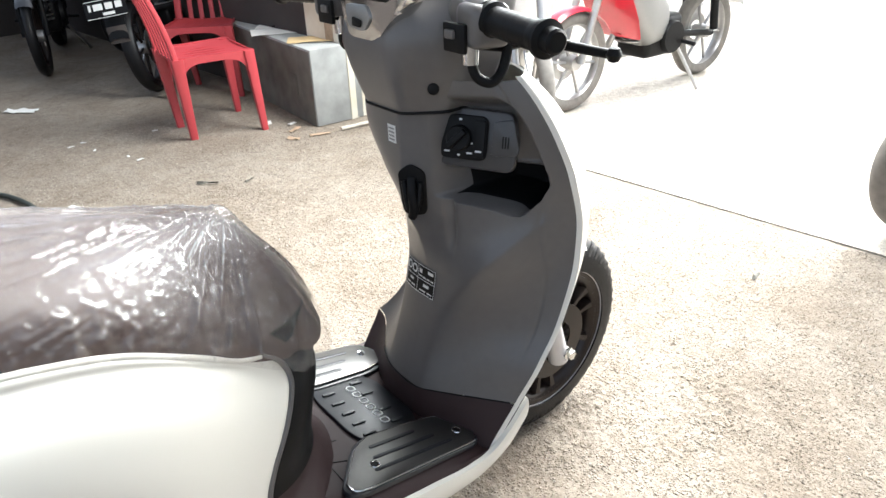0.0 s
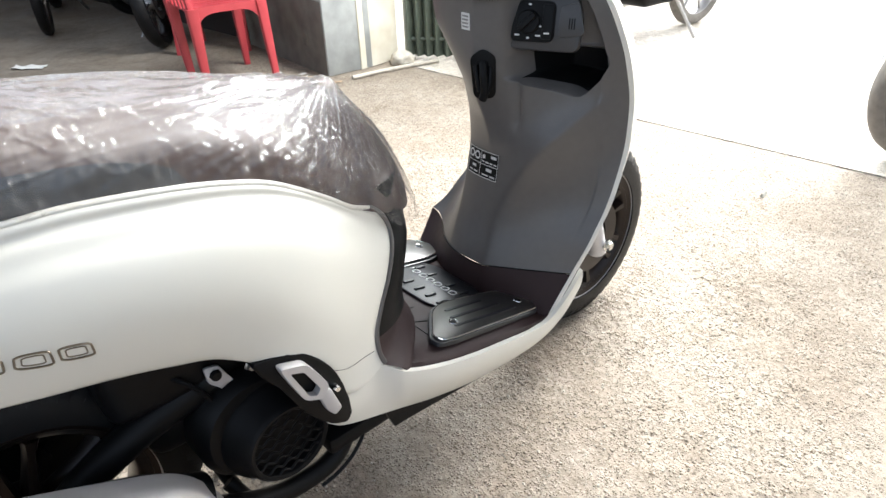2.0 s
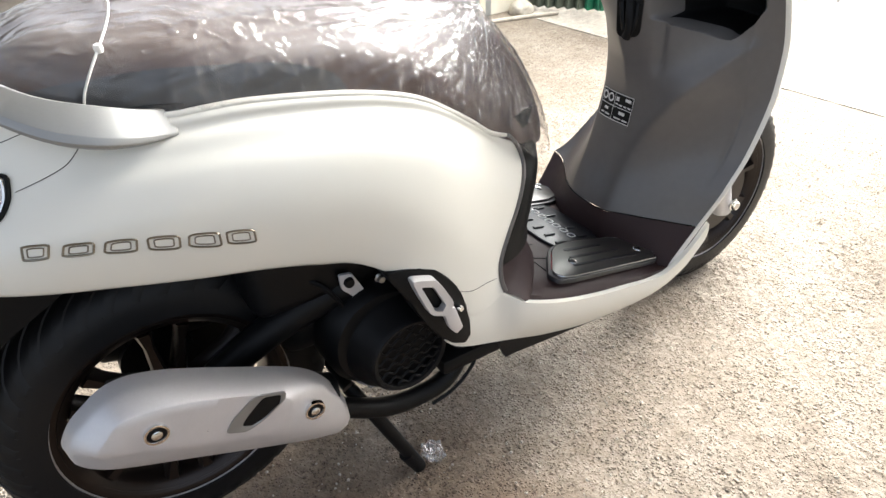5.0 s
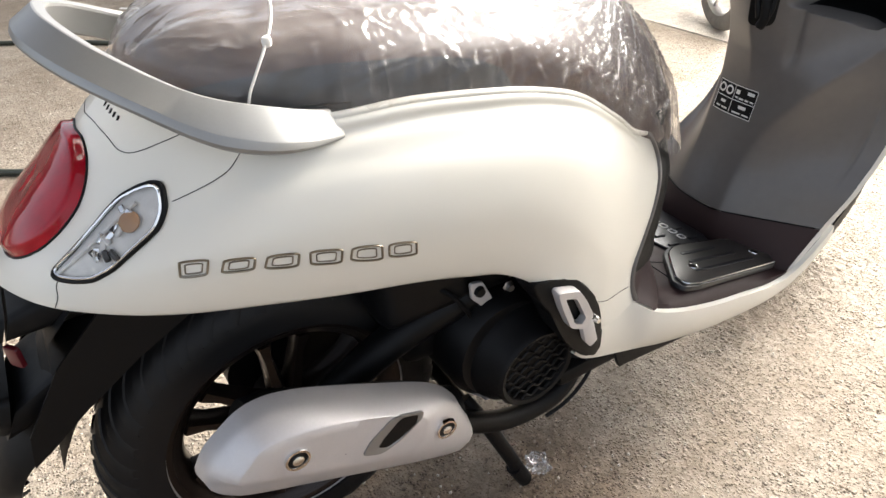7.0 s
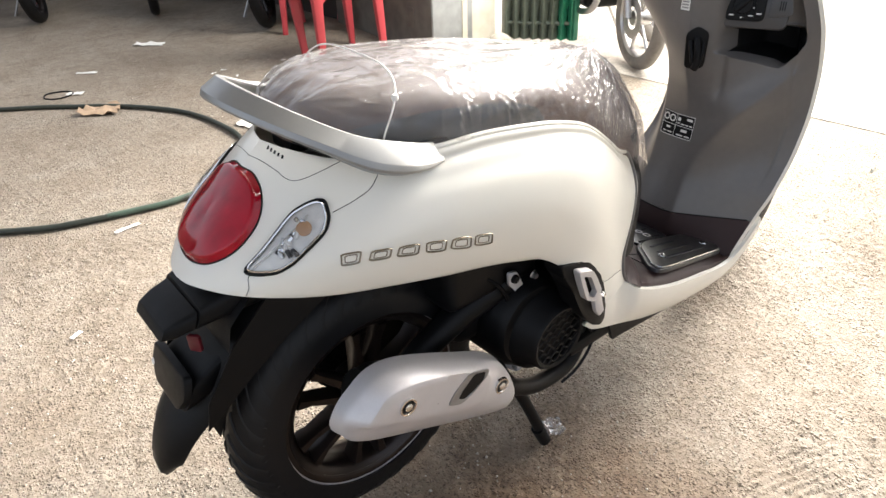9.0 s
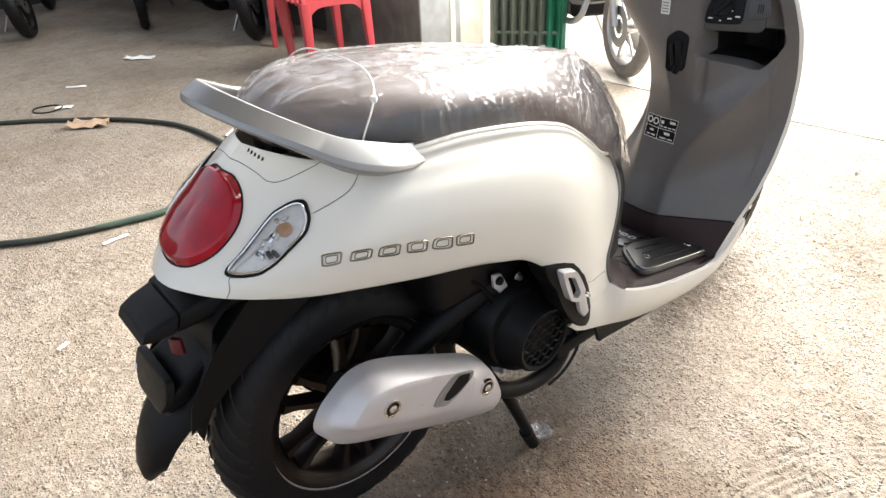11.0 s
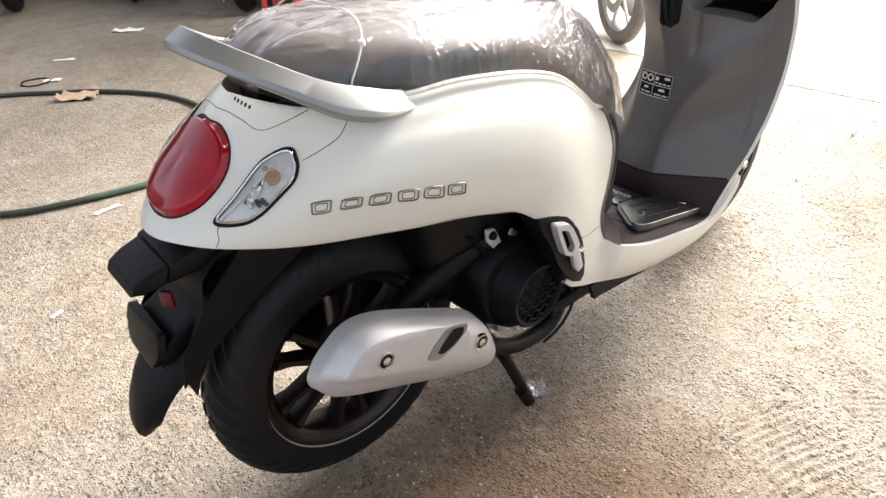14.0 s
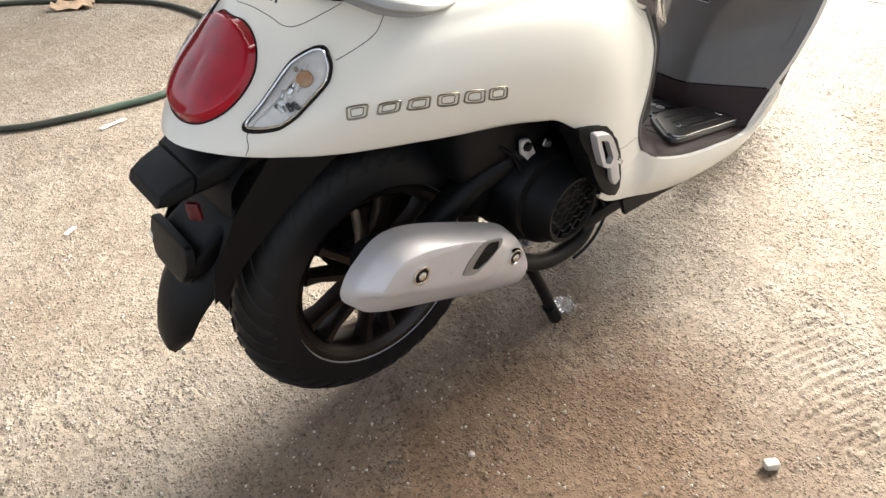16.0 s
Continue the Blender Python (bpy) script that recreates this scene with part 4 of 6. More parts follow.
def wheel(name, at, r, w, spokes=6):
    hub = S(name, lathe([(0.0, -0.045), (0.03, -0.045), (0.034, -0.035), (0.036, 0.035), (0.03, 0.045), (0, 0.045)], at, n=28), RIM)
    ob = hub
    tyre = part("tyre", moved(tyre_bm(r, w), Matrix.Translation(at)), RUBBER, ob, "black road tyre with slanted tread grooves")
    ri = r * 0.655
    part("rim", lathe([(ri + 0.002, -w * 0.35), (ri + 0.011, -w * 0.40), (ri + 0.012, -w * 0.43), (ri + 0.004, -w * 0.42), (ri - 0.014, -w * 0.33), (ri - 0.022, -w * 0.15), (ri - 0.022, w * 0.15), (ri - 0.014, w * 0.33), (ri + 0.004, w * 0.42), (ri + 0.012, w * 0.43), (ri + 0.002, w * 0.35)], at, n=72, closed=True), RIM, ob, "dark bronze rim")
    # pale ring that paints a highlight along the rim's edge
    part("rim_highlight", lathe([(ri + 0.0095, -w * 0.440), (ri + 0.0130, -w * 0.443), (ri + 0.0130, -w * 0.430), (ri + 0.0095, -w * 0.430)], at, n=72, closed=True), GUARD, ob)
    for q, y0 in ((ri - 0.004, 0.385), (ri - 0.013, 0.33)):
        part("rim_step", lathe([(q, -w * y0), (q + 0.004, -w * (y0 + 0.025)), (q + 0.005, -w * y0), (q + 0.003, -w * (y0 - 0.05))], at, n=72, closed=True), RIM, ob)
    for k in range(spokes):
        for d in (-0.185, 0.185):
            a = 2 * math.pi * k / spokes + radians(84.5)
            p0 = Vector(at) + 0.033 * Vector((math.cos(a + 1.5 * d), 0, math.sin(a + 1.5 * d))) + Vector((0, -0.018, 0))
            p1 = Vector(at) + (ri - 0.018) * Vector((math.cos(a + d), 0, math.sin(a + d))) + Vector((0, -0.02, 0))
            dirn = (p1 - p0).normalized()
            side = dirn.cross(Vector((0, 1, 0))).normalized()
            rows = []
            for t, hw, hy in ((0, 0.014, 0.022), (0.35, 0.011, 0.018), (0.75, 0.008, 0.016), (1, 0.013, 0.020)):
                c = p0.lerp(p1, t)
                rows.append([c + hw * sx * side + Vector((0, hy * sy, 0)) for sx, sy in ((-1, -0.4), (-0.6, -1), (0.6, -1), (1, -0.4), (0.8, 1), (-0.8, 1))])
            part("spoke", sheet(rows, wrap=True, close_ends=True), RIM, ob)
    return tyre


REAR, FRONT = (0.0, 0.0, 0.286), (1.297, 0.0, 0.250)
rear_tyre = wheel("rear_wheel", REAR, 0.262, 0.115)
front_tyre = wheel("front_wheel", FRONT, 0.250, 0.10)


# tread: slanted raised blocks over the crown of the tyre
def tread(tyre, at, r, w, n, step):
    bm = bmesh.new()
    for k in range(n):
        for s in (-1, 1):
            a0 = 2 * math.pi * (k + (0.5 if s > 0 else 0)) / n
            rows = []
            for t in range(6):
                f = t / 5
                ang = math.asin(min(0.98, 0.12 + 0.80 * f))
                rad = r - 0.30 * w - 0.045 + (0.045 + 0.30 * w) * math.cos(ang) ** 0.8
                y = s * w / 2 * math.sin(ang)
                a = a0 + step * f
                hw = 0.30 * 2 * math.pi / n * (1 - 0.25 * f)
                rows.append([(a - hw, y, rad - 0.004), (a - hw * 0.82, y, rad + 0.0026), (a + hw * 0.82, y, rad + 0.0026), (a + hw, y, rad - 0.004)])
            v = [[bm.verts.new((at[0] + q * math.cos(a), at[1] + y, at[2] + q * math.sin(a))) for a, y, q in row] for row in rows]
            for x, z in zip(v, v[1:]):
                for i in range(3):
                    bm.faces.new((x[i], x[i + 1], z[i + 1], z[i]))
    bmesh.ops.recalc_face_normals(bm, faces=bm.faces)
    return tagged(part("tread", bm, RUBBER, tyre), kind="stuff")


tread(rear_tyre, REAR, 0.262, 0.115, 38, 0.30)
tread(front_tyre, FRONT, 0.250, 0.10, 46, 0.22)

# front fork, fender and brake disc
for side in (-1, 1):
    S("fork_leg", join(tube([(1.18, side * 0.075, 0.56), (1.215, side * 0.082, 0.42), (1.262, side * 0.085, 0.262), (1.268, side * 0.085, 0.235)], 0.023, 18), tube([(1.262, side * 0.03, 0.255), (1.262, side * 0.085, 0.255)], 0.016, 14)), GUARD, "pale silver fork leg")
    S("axle_nut", lathe([(0, -0.008), (0.011, -0.008), (0.012, 0), (0.016, 0.002), (0.016, 0.006), (0, 0.006)], (1.272, side * 0.115, 0.262), n=6), CHROME)
S("axle", tube([(1.285, -0.11, 0.255), (1.285, 0.11, 0.255)], 0.009, 12), STEEL)
S("brake_disc", lathe([(0.05, -0.052), (0.095, -0.052), (0.095, -0.048), (0.05, -0.048)], FRONT, n=48, closed=True), RIM)
fend = []
for i in range(24):
    a = radians(72 + 85 * i / 23)
    fend.append([Vector((FRONT[0] + (0.268 - 0.035 * abs(s) ** 3) * math.cos(a), 0.066 * s, FRONT[2] + (0.268 - 0.035 * abs(s) ** 3) * math.sin(a))) for s in (-1, -0.8, -0.5, 0, 0.5, 0.8, 1)])
S("front_fender", shell(fend, 0.003), WHITE)

# ---- tail: light, signals, seams, emblem ----
FINE = cowl_rows(160, 90)


def on_cowl(u, v, lift=0.0, side=-1):
    """A place on the rear cowl, by its shares along and down, and the outward normal there."""
    i, j = min(u, 0.9999) * 159, min(v, 0.9999) * 89
    a, b = int(i), int(j)
    fi, fj = i - a, j - b
    g = lambda r, c: FINE[min(r, 89)][min(c, 159)]
    p = (1 - fj) * ((1 - fi) * g(b, a) + fi * g(b, a + 1)) + fj * ((1 - fi) * g(b + 1, a) + fi * g(b + 1, a + 1))
    n = (g(b, min(a + 2, 159)) - g(b, max(a - 2, 0))).cross(g(min(b + 2, 89), a) - g(max(b - 2, 0), a)).normalized()
    if (n.x > 0 if u < 0.1 else n.y > 0):
        n = -n
    q = p + lift * n
    if side > 0:
        q, n = Vector((q.x, -q.y, q.z)), Vector((n.x, -n.y, n.z))
    return q, n


def cowl_line(pts, r, n=40, lift=0.0002, side=-1):
    return tube([on_cowl(p.x, p.y, lift, side)[0] for p in curve([(u, v, 0) for u, v in pts], n)], r, 6, n)


for side in (-1, 1):
    S("seam", cowl_line([(0.0, 0.119), (0.03, 0.125), (0.064, 0.157), (0.092, 0.2), (0.117, 0.17), (0.164, 0.013)], 0.00045, side=side), BLACK)
    S("seam", cowl_line([(0.174, 0.371), (0.197, 0.302), (0.214, 0.245), (0.222, 0.2), (0.23, 0.10)], 0.00045, side=side), BLACK)
    S("seam", cowl_line([(0.116, 0.83), (0.118, 0.87), (0.127, 0.93), (0.13, 0.99)], 0.00045, side=side), BLACK)
    S("seam", cowl_line([(0.99, 0.885), (0.95, 0.84), (0.9, 0.862), (0.87, 0.89)], 0.00045, side=side), BLACK)

TAIL = [(0.0, 0.203), (0.024, 0.212), (0.046, 0.262), (0.062, 0.345), (0.0735, 0.47), (0.0765, 0.60), (0.072, 0.71), (0.060, 0.785), (0.043, 0.835), (0.022, 0.858), (0.0, 0.865)]


def tail_point(u, v, lift):
    """A place over the tail; u below nought is on the far side."""
    return on_cowl(abs(u), v, lift, -1 if u >= 0 else 1)[0]


half = curve([(u, v, 0) for u, v in TAIL], 30)
loop = half + [Vector((-p.x, p.y, 0)) for p in half[-2:0:-1]]
tc = Vector((0, 0.53, 0))
tail_light = S("tail_light", tube([tail_point(p.x, p.y, 0.0006) for p in loop], 0.0013, 8, 110, closed=True), BLACK, "round red tail light")
rows = []
for k in range(34):
    f = 0.995 * (1 - k / 33)
    lift = 0.0008 + 0.0085 * smooth01((1 - f) / 0.11) + 0.008 * (1 - f * f)
    rows.append([tail_point(*(tc + max(f, 0.004) * (p - tc)).xy, lift) for p in loop])
S("lens", sheet(rows, wrap=True), RED_LENS, "red domed lens", tail_light, sharp=70)
SIGNAL = [(0.119, 0.385), (0.134, 0.325), (0.149, 0.292), (0.158, 0.312), (0.171, 0.400), (0.176, 0.500), (0.171, 0.590), (0.163, 0.735), (0.152, 0.800), (0.133, 0.825), (0.110, 0.832), (0.106, 0.800), (0.110, 0.680), (0.111, 0.560), (0.113, 0.460)]


def signal(side):
    loop = curve([(u, v, 0) for u, v in rounded(SIGNAL, 3, 0.35)], 72, closed=True)
    c = Vector((0.140, 0.55, 0))
    rim = S("turn_signal", tube([on_cowl(p.x, p.y, 0.0016, side)[0] for p in loop], 0.0027, 8, 130, closed=True), BLACK, "clear turn signal in a dark chrome rim")
    S("rim_trim", tube([on_cowl(*(c + 0.93 * (p - c)).xy, 0.0042, side)[0] for p in loop], 0.0015, 6, 130, closed=True), CHROME, "", rim)
    rows_in, rows_out = [], []
    for k in range(7):
        f = 0.93 * (1 - k / 6)
        rows_in.append([on_cowl(*(c + max(f, 0.02) * (p - c)).xy, 0.0012, side)[0] for p in loop])
        rows_out.append([on_cowl(*(c + max(f, 0.02) * (p - c)).xy, 0.004 + 0.007 * (1 - f * f), side)[0] for p in loop])
    S("reflector", sheet(rows_in, wrap=True), REFLECT, "bright reflector", rim)
    lens = S("lens", sheet(rows_out, wrap=True), LENS, "clear lens", rim)
    lens.visible_shadow = False
    q, n = on_cowl(0.146, 0.49, 0.004, side)
    S("bulb", moved(lathe([(0, 0.005), (0.007, 0.0045), (0.0105, 0.002), (0.0105, 0)], axis="z", n=20), facing(q, n)), AMBER, "amber bulb", rim)
    # cut facets of the reflector round the bulb; near-black ones paint in dark reflections
    rnd = random.Random(4)
    for k in range(16):
        u, v = 0.128 + 0.030 * rnd.random(), 0.43 + 0.27 * rnd.random()
        q, n = on_cowl(u, v, 0.0026, side)
        S("facet", moved(box(-0.006, 0.006, -0.003, 0.003, 0, 0.002 + 0.003 * rnd.random(), 0.0012, 1), facing(q, n) @ Matrix.Rotation(rnd.uniform(0, 3), 4, "Z") @ Matrix.Rotation(rnd.uniform(-0.5, 0.5), 4, "X")), (REFLECT, CHROME, CHROME, SATINDARK)[k % 4], "", rim)
    S("light_pipe", tube([on_cowl(0.114, 0.80, 0.003, side)[0], on_cowl(0.124, 0.66, 0.004, side)[0], on_cowl(0.140, 0.40, 0.004, side)[0]], 0.0022, 8), REFLECT, "", rim)


signal(-1)
signal(1)


# emblem: six plain chrome rings in a row along the cowl
def emblem(side):
    marks = [((0.220, 0.668), (0.247, 0.658), (0.257, 0.745), (0.233, 0.755)), ((0.264, 0.668), (0.295, 0.668), (0.303, 0.742), (0.271, 0.742)),
             ((0.308, 0.672), (0.341, 0.674), (0.351, 0.756), (0.315, 0.746)), ((0.353, 0.676), (0.390, 0.688), (0.401, 0.772), (0.365, 0.757)),
             ((0.402, 0.692), (0.438, 0.702), (0.452, 0.792), (0.411, 0.770)), ((0.447, 0.704), (0.482, 0.714), (0.495, 0.796), (0.459, 0.784))]
    first = None
    for corners in marks:
        o = rounded(corners, 5, 0.42)
        ob = S("emblem" if first is None else "emblem_ring", tube([on_cowl(u, w, 0.0007, side)[0] for u, w in o], 0.0013, 6, 80, closed=True), EMBLEM, "row of plain chrome rings" if first is None else "", first)
        c = Vector((sum(u for u, w in o), sum(w for u, w in o))) / len(o)
        S("inner_line", tube([on_cowl(*(c + 0.62 * (Vector(q) - c)), 0.0004, side)[0] for q in o], 0.0008, 6, 60, closed=True), EMBLEM, "", first or ob)
        first = first or ob


emblem(-1)
emblem(1)
for k in range(5):
    u = 0.027 + 0.0092 * k
    S("badge_bar", cowl_line([(u, 0.018 + 0.008 * k), (u + 0.002, 0.042 + 0.008 * k)], 0.0019, 5, -0.0008), BLACK, "dark lettering bar" if k == 0 else "")

# grab rail: a broad silver loop behind the seat
RAIL = [(0.082, -0.173, 0.784), (0.045, -0.179, 0.794), (0.005, -0.181, 0.809), (-0.04, -0.168, 0.828), (-0.08, -0.140, 0.851), (-0.118, -0.095, 0.874), (-0.140, -0.045, 0.888), (-0.146, 0.0, 0.892)]
path = curve(RAIL + [(x, -y, z) for x, y, z in RAIL[-2::-1]], 81)
rows = []
for i, p in enumerate(path):
    d = (path[min(i + 1, 80)] - path[max(i - 1, 0)]).normalized()
    inward = Vector((0.12 - p.x, -p.y, 0)).normalized()
    f = abs(2 * i / 80 - 1)
    h = 0.0170 + 0.0085 * smooth01((f - 0.45) / 0.4)
    w = 0.0130 - 0.007 * smooth01((f - 0.80) / 0.2)
    up = Vector((0, 0, 1)) + 0.55 * inward
    up = (up - d * up.dot(d)).normalized()
    out = d.cross(up).normalized()
    if out.dot(inward) > 0:
        out = -out
    prof = [(1, -0.5), (0.95, -0.85), (0.8, -1), (-0.8, -1), (-1, -0.8), (-1, 0.85), (-0.9, 1), (-0.15, 1), (0.0, 0.95), (0.99, -0.42)]
    rise = 1 - 0.80 * min(1, max(0, (f - 0.66) / 0.34)) ** 1.3
    rows.append([p + h * (b if b > 0 else b * rise) * up + w * a * out for a, b in prof])
S("grab_rail", sheet(rows, wrap=True, close_ends=True), SILVER, "broad silver grab rail", sharp=22)
S("rail_bracket", join(box(-0.03, 0.06, -0.10, 0.10, 0.785, 0.808, 0.01), box(-0.075, -0.03, -0.03, 0.03, 0.79, 0.812, 0.006)), BLACK)
# seat base strip and lock flap
S("seat_base", tube([(0.10, -0.160, 0.803), (0.06, -0.150, 0.806), (0.0, -0.126, 0.808), (-0.05, -0.098, 0.815), (-0.075, -0.05, 0.825)], 0.009, 8), BLACK)

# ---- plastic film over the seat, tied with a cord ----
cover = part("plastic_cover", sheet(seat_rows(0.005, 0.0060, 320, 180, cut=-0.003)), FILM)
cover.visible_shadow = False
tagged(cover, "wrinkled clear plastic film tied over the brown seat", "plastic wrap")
pts = []
for k in range(25):
    a = math.pi * k / 24
    x = 0.02 + 0.05 * math.sin(a) - 0.02 * math.cos(a)
    w, t, b = seat_wide(x) + 0.014, seat_top(x) + 0.015, seat_low(x) + 0.005
    c, s = math.cos(a), math.sin(a)
    pts.append((x, -w * math.copysign(abs(c) ** 0.62, c), b + (t - b) * s ** 0.6))
part("cord", tube(pts, 0.0014, 6, 90), CORD, cover, "thin white cord")
part("knot", moved(lathe([(0, -0.006), (0.004, -0.004), (0.005, 0), (0.004, 0.004), (0, 0.006)], pts[5], "z", 12), Matrix()), CORD, cover)

# ---- rear fender and plate holder ----
def fender_rows(pts, wide, drop):
    rows = []
    cl = curve(pts, 26)
    for i, p in enumerate(cl):
        f = i / 25
        d = (cl[min(i + 1, 25)] - cl[max(i - 1, 0)]).normalized()
        nrm = Vector((-d.z, 0, d.x))
        if nrm.x > 0:
            nrm = -nrm
        w = wide(f)
        rows.append([p + Vector((0, w * s, 0)) - nrm * drop * abs(s) ** 4 for s in (-1, -0.97, -0.9, -0.75, -0.4, 0, 0.4, 0.75, 0.9, 0.97, 1)])
    return rows


fender = S("rear_fender", shell(fender_rows([(-0.10, 0, 0.65), (-0.17, 0, 0.625), (-0.235, 0, 0.565), (-0.29, 0, 0.485), (-0.342, 0, 0.425), (-0.366, 0, 0.372), (-0.370, 0, 0.340), (-0.362, 0, 0.320)], tab((0, 0.085), (0.5, 0.080), (0.66, 0.068), (0.80, 0.054), (0.92, 0.032), (1, 0.008)), 0.03), 0.004), BLACK, "long black plastic rear fender")
for side in (-1, 1):
    S("fender_skirt", slab([(-0.02, 0.60), (-0.08, 0.582), (-0.159, 0.540), (-0.228, 0.495), (-0.277, 0.457), (-0.300, 0.442), (-0.29, 0.487), (-0.238, 0.564), (-0.17, 0.627), (-0.10, 0.655), (-0.02, 0.645)], 0.004, 0.001, m=Matrix(((1, 0, 0, 0), (0, 0, 1, side * 0.086 - 0.002), (0, 1, 0, 0), (0, 0, 0, 1)))), BLACK, "", fender)
S("fender_body", sheet([[Vector((x, y, z)) for x, z in ((-0.06, 0.66), (-0.13, 0.655), (-0.20, 0.635), (-0.235, 0.60), (-0.245, 0.56))] for y in (-0.09, -0.085, -0.06, 0, 0.06, 0.085, 0.09)]), BLACK, "", fender)


def block_loft(sections):
    """A rounded block through sections of (centre x, centre z, half width, half height, tilt)."""
    rows = []
    for x, z, w, h, tilt in sections:
        ct, st = math.cos(tilt), math.sin(tilt)
        o = rounded([(-w, -h), (w, -h), (w, h), (-w, h)], 3, 0.3)
        rows.append([Vector((x + st * v, u, z + ct * v)) for u, v in o])
    return sheet(rows, wrap=True, close_ends=True)


S("plate_lamp_hood", block_loft([(-0.14, 0.640, 0.085, 0.028, 0.3), (-0.215, 0.626, 0.074, 0.022, 0.35), (-0.266, 0.614, 0.064, 0.016, 0.4)]), BLACK, "black plate lamp hood", fender)
S("hood_cap", block_loft([(-0.270, 0.611, 0.061, 0.015, 0.4), (-0.298, 0.606, 0.057, 0.0135, 0.45), (-0.315, 0.603, 0.050, 0.009, 0.5)]), BLACK, "", fender)
S("plate_mount", moved(slab(rounded([(-0.045, -0.028), (0.045, -0.028), (0.066, 0.004), (0.060, 0.036), (-0.060, 0.036), (-0.066, 0.004)], 4, 0.3), 0.012, 0.004), facing((-0.306, 0, 0.490), (-0.97, 0, 0.30))), BLACK, "black number plate mount", fender)
S("mount_web", block_loft([(-0.20, 0.55, 0.06, 0.05, 0.5), (-0.25, 0.512, 0.062, 0.038, 0.5), (-0.306, 0.488, 0.060, 0.026, 0.5)]), BLACK, "", fender)
S("mount_hole", moved(lathe([(0.0, 0.0005), (0.005, 0.0005), (0.006, 0)], axis="z", n=14), facing((-0.3195, 0.048, 0.500), (-0.97, 0, 0.30))), INK, "", fender)
S("reflector", moved(slab(rounded([(-0.010, -0.014), (0.010, -0.014), (0.010, 0.014), (-0.010, 0.014)], 3, 0.2), 0.006, 0.002), facing((-0.272, -0.040, 0.566), (-0.8, -0.6, 0))), DARKRED, "small red reflector", fender)

# ---- under the cowl: inner fender, air box, engine, fan ----
inner = []
for i in range(26):
    a = radians(10 + 150 * i / 25)
    inner.append([Vector((REAR[0] + 0.285 * math.cos(a) * 1.05, y, REAR[2] + 0.015 + 0.285 * math.sin(a))) for y in (-0.065, -0.03, 0, 0.03, 0.065)])
S("inner_fender", sheet(inner), BLACK)
S("under_tray", join(box(0.10, 0.50, -0.15, 0.15, 0.58, 0.625, 0.01), box(-0.13, 0.12, -0.10, 0.10, 0.64, 0.70, 0.01), box(0.42, 0.50, -0.15, 0.15, 0.36, 0.60, 0.01)), BLACK)
S("air_box", box(0.13, 0.36, -0.12, 0.13, 0.44, 0.58, 0.025, 3), ENGINE)
engine = S("engine", join(
    box(0.285, 0.42, -0.12, 0.12, 0.25, 0.42, 0.03, 3),
    box(0.17, 0.31, -0.09, 0.12, 0.325, 0.42, 0.03, 3),
    lathe([(0, -0.15), (0.085, -0.15), (0.098, -0.135), (0.10, -0.05), (0.10, 0.05), (0, 0.05)], (0.320, 0, 0.352), n=40),
    box(0.40, 0.50, -0.07, 0.07, 0.28, 0.40, 0.015),
    tube([(0.29, -0.10, 0.45), (0.18, -0.085, 0.41), (0.08, -0.08, 0.36), (0.0, -0.075, 0.30)], lambda f: 0.030 - 0.006 * f, 12)), ENGINE, "black engine with a swing arm")
fan = S("fan_cover", lathe([(0.060, -0.196), (0.066, -0.198), (0.071, -0.192), (0.073, -0.175), (0.088, -0.158), (0.094, -0.14), (0.094, -0.11), (0.058, -0.11), (0.058, -0.19)], (0.340, 0, 0.335), n=56, closed=True), BLACK, "round black fan cover", engine)
S("fan_back", lathe([(0, -0.176), (0.062, -0.176), (0.062, -0.17)], (0.340, 0, 0.335), n=40), BLACK, "", fan)
for r in range(8):
    z = 0.335 - 0.0525 + 0.015 * r
    half = math.sqrt(max(0, 0.061 ** 2 - (z - 0.335) ** 2))
    if half < 0.012:
        continue
    n = max(2, int(2 * half / 0.004))
    S("grille_bar", tube([(0.340 - half + 2 * half * k / n, -0.192, z + 0.0035 * math.sin(2 * math.pi * (-half + 2 * half * k / n) / 0.024 + r * math.pi)) for k in range(n + 1)], 0.0022, 6, 3 * n), BLACK, "", fan)
for x, y, z in ((0.293, -0.105, 0.437), (0.262, -0.125, 0.395), (0.258, -0.13, 0.30), (0.33, -0.13, 0.455)):
    S("bolt", lathe([(0, -0.008), (0.006, -0.008), (0.007, -0.002), (0.010, 0)], (x, y, z), n=6), STEEL, "", engine)
in_plane = lambda y: Matrix(((1, 0, 0, 0), (0, 0, -1, y), (0, 1, 0, 0), (0, 0, 0, 1)))
S("hanger_plate", slab(rounded([(0.262, 0.488), (0.283, 0.484), (0.298, 0.452), (0.309, 0.421), (0.296, 0.414), (0.277, 0.446), (0.264, 0.460)], 3, 0.25), 0.006, 0.001, m=in_plane(-0.126)), GUARD, "bare aluminium hanger plate", engine)
S("hanger_bolt", lathe([(0, -0.139), (0.0075, -0.139), (0.009, -0.134), (0.009, -0.13)], (0.276, 0, 0.471), n=8), BLACK, "", engine)
S("crank_bracket", join(slab(rounded([(0.254, 0.359), (0.276, 0.357), (0.271, 0.302), (0.288, 0.276), (0.304, 0.243), (0.300, 0.222), (0.272, 0.250), (0.258, 0.29)], 3, 0.2), 0.008, 0.002, m=in_plane(-0.112)), box(0.288, 0.345, -0.135, -0.115, 0.236, 0.256, 0.005)), GUARD, "bare aluminium bracket beside the fan", engine)
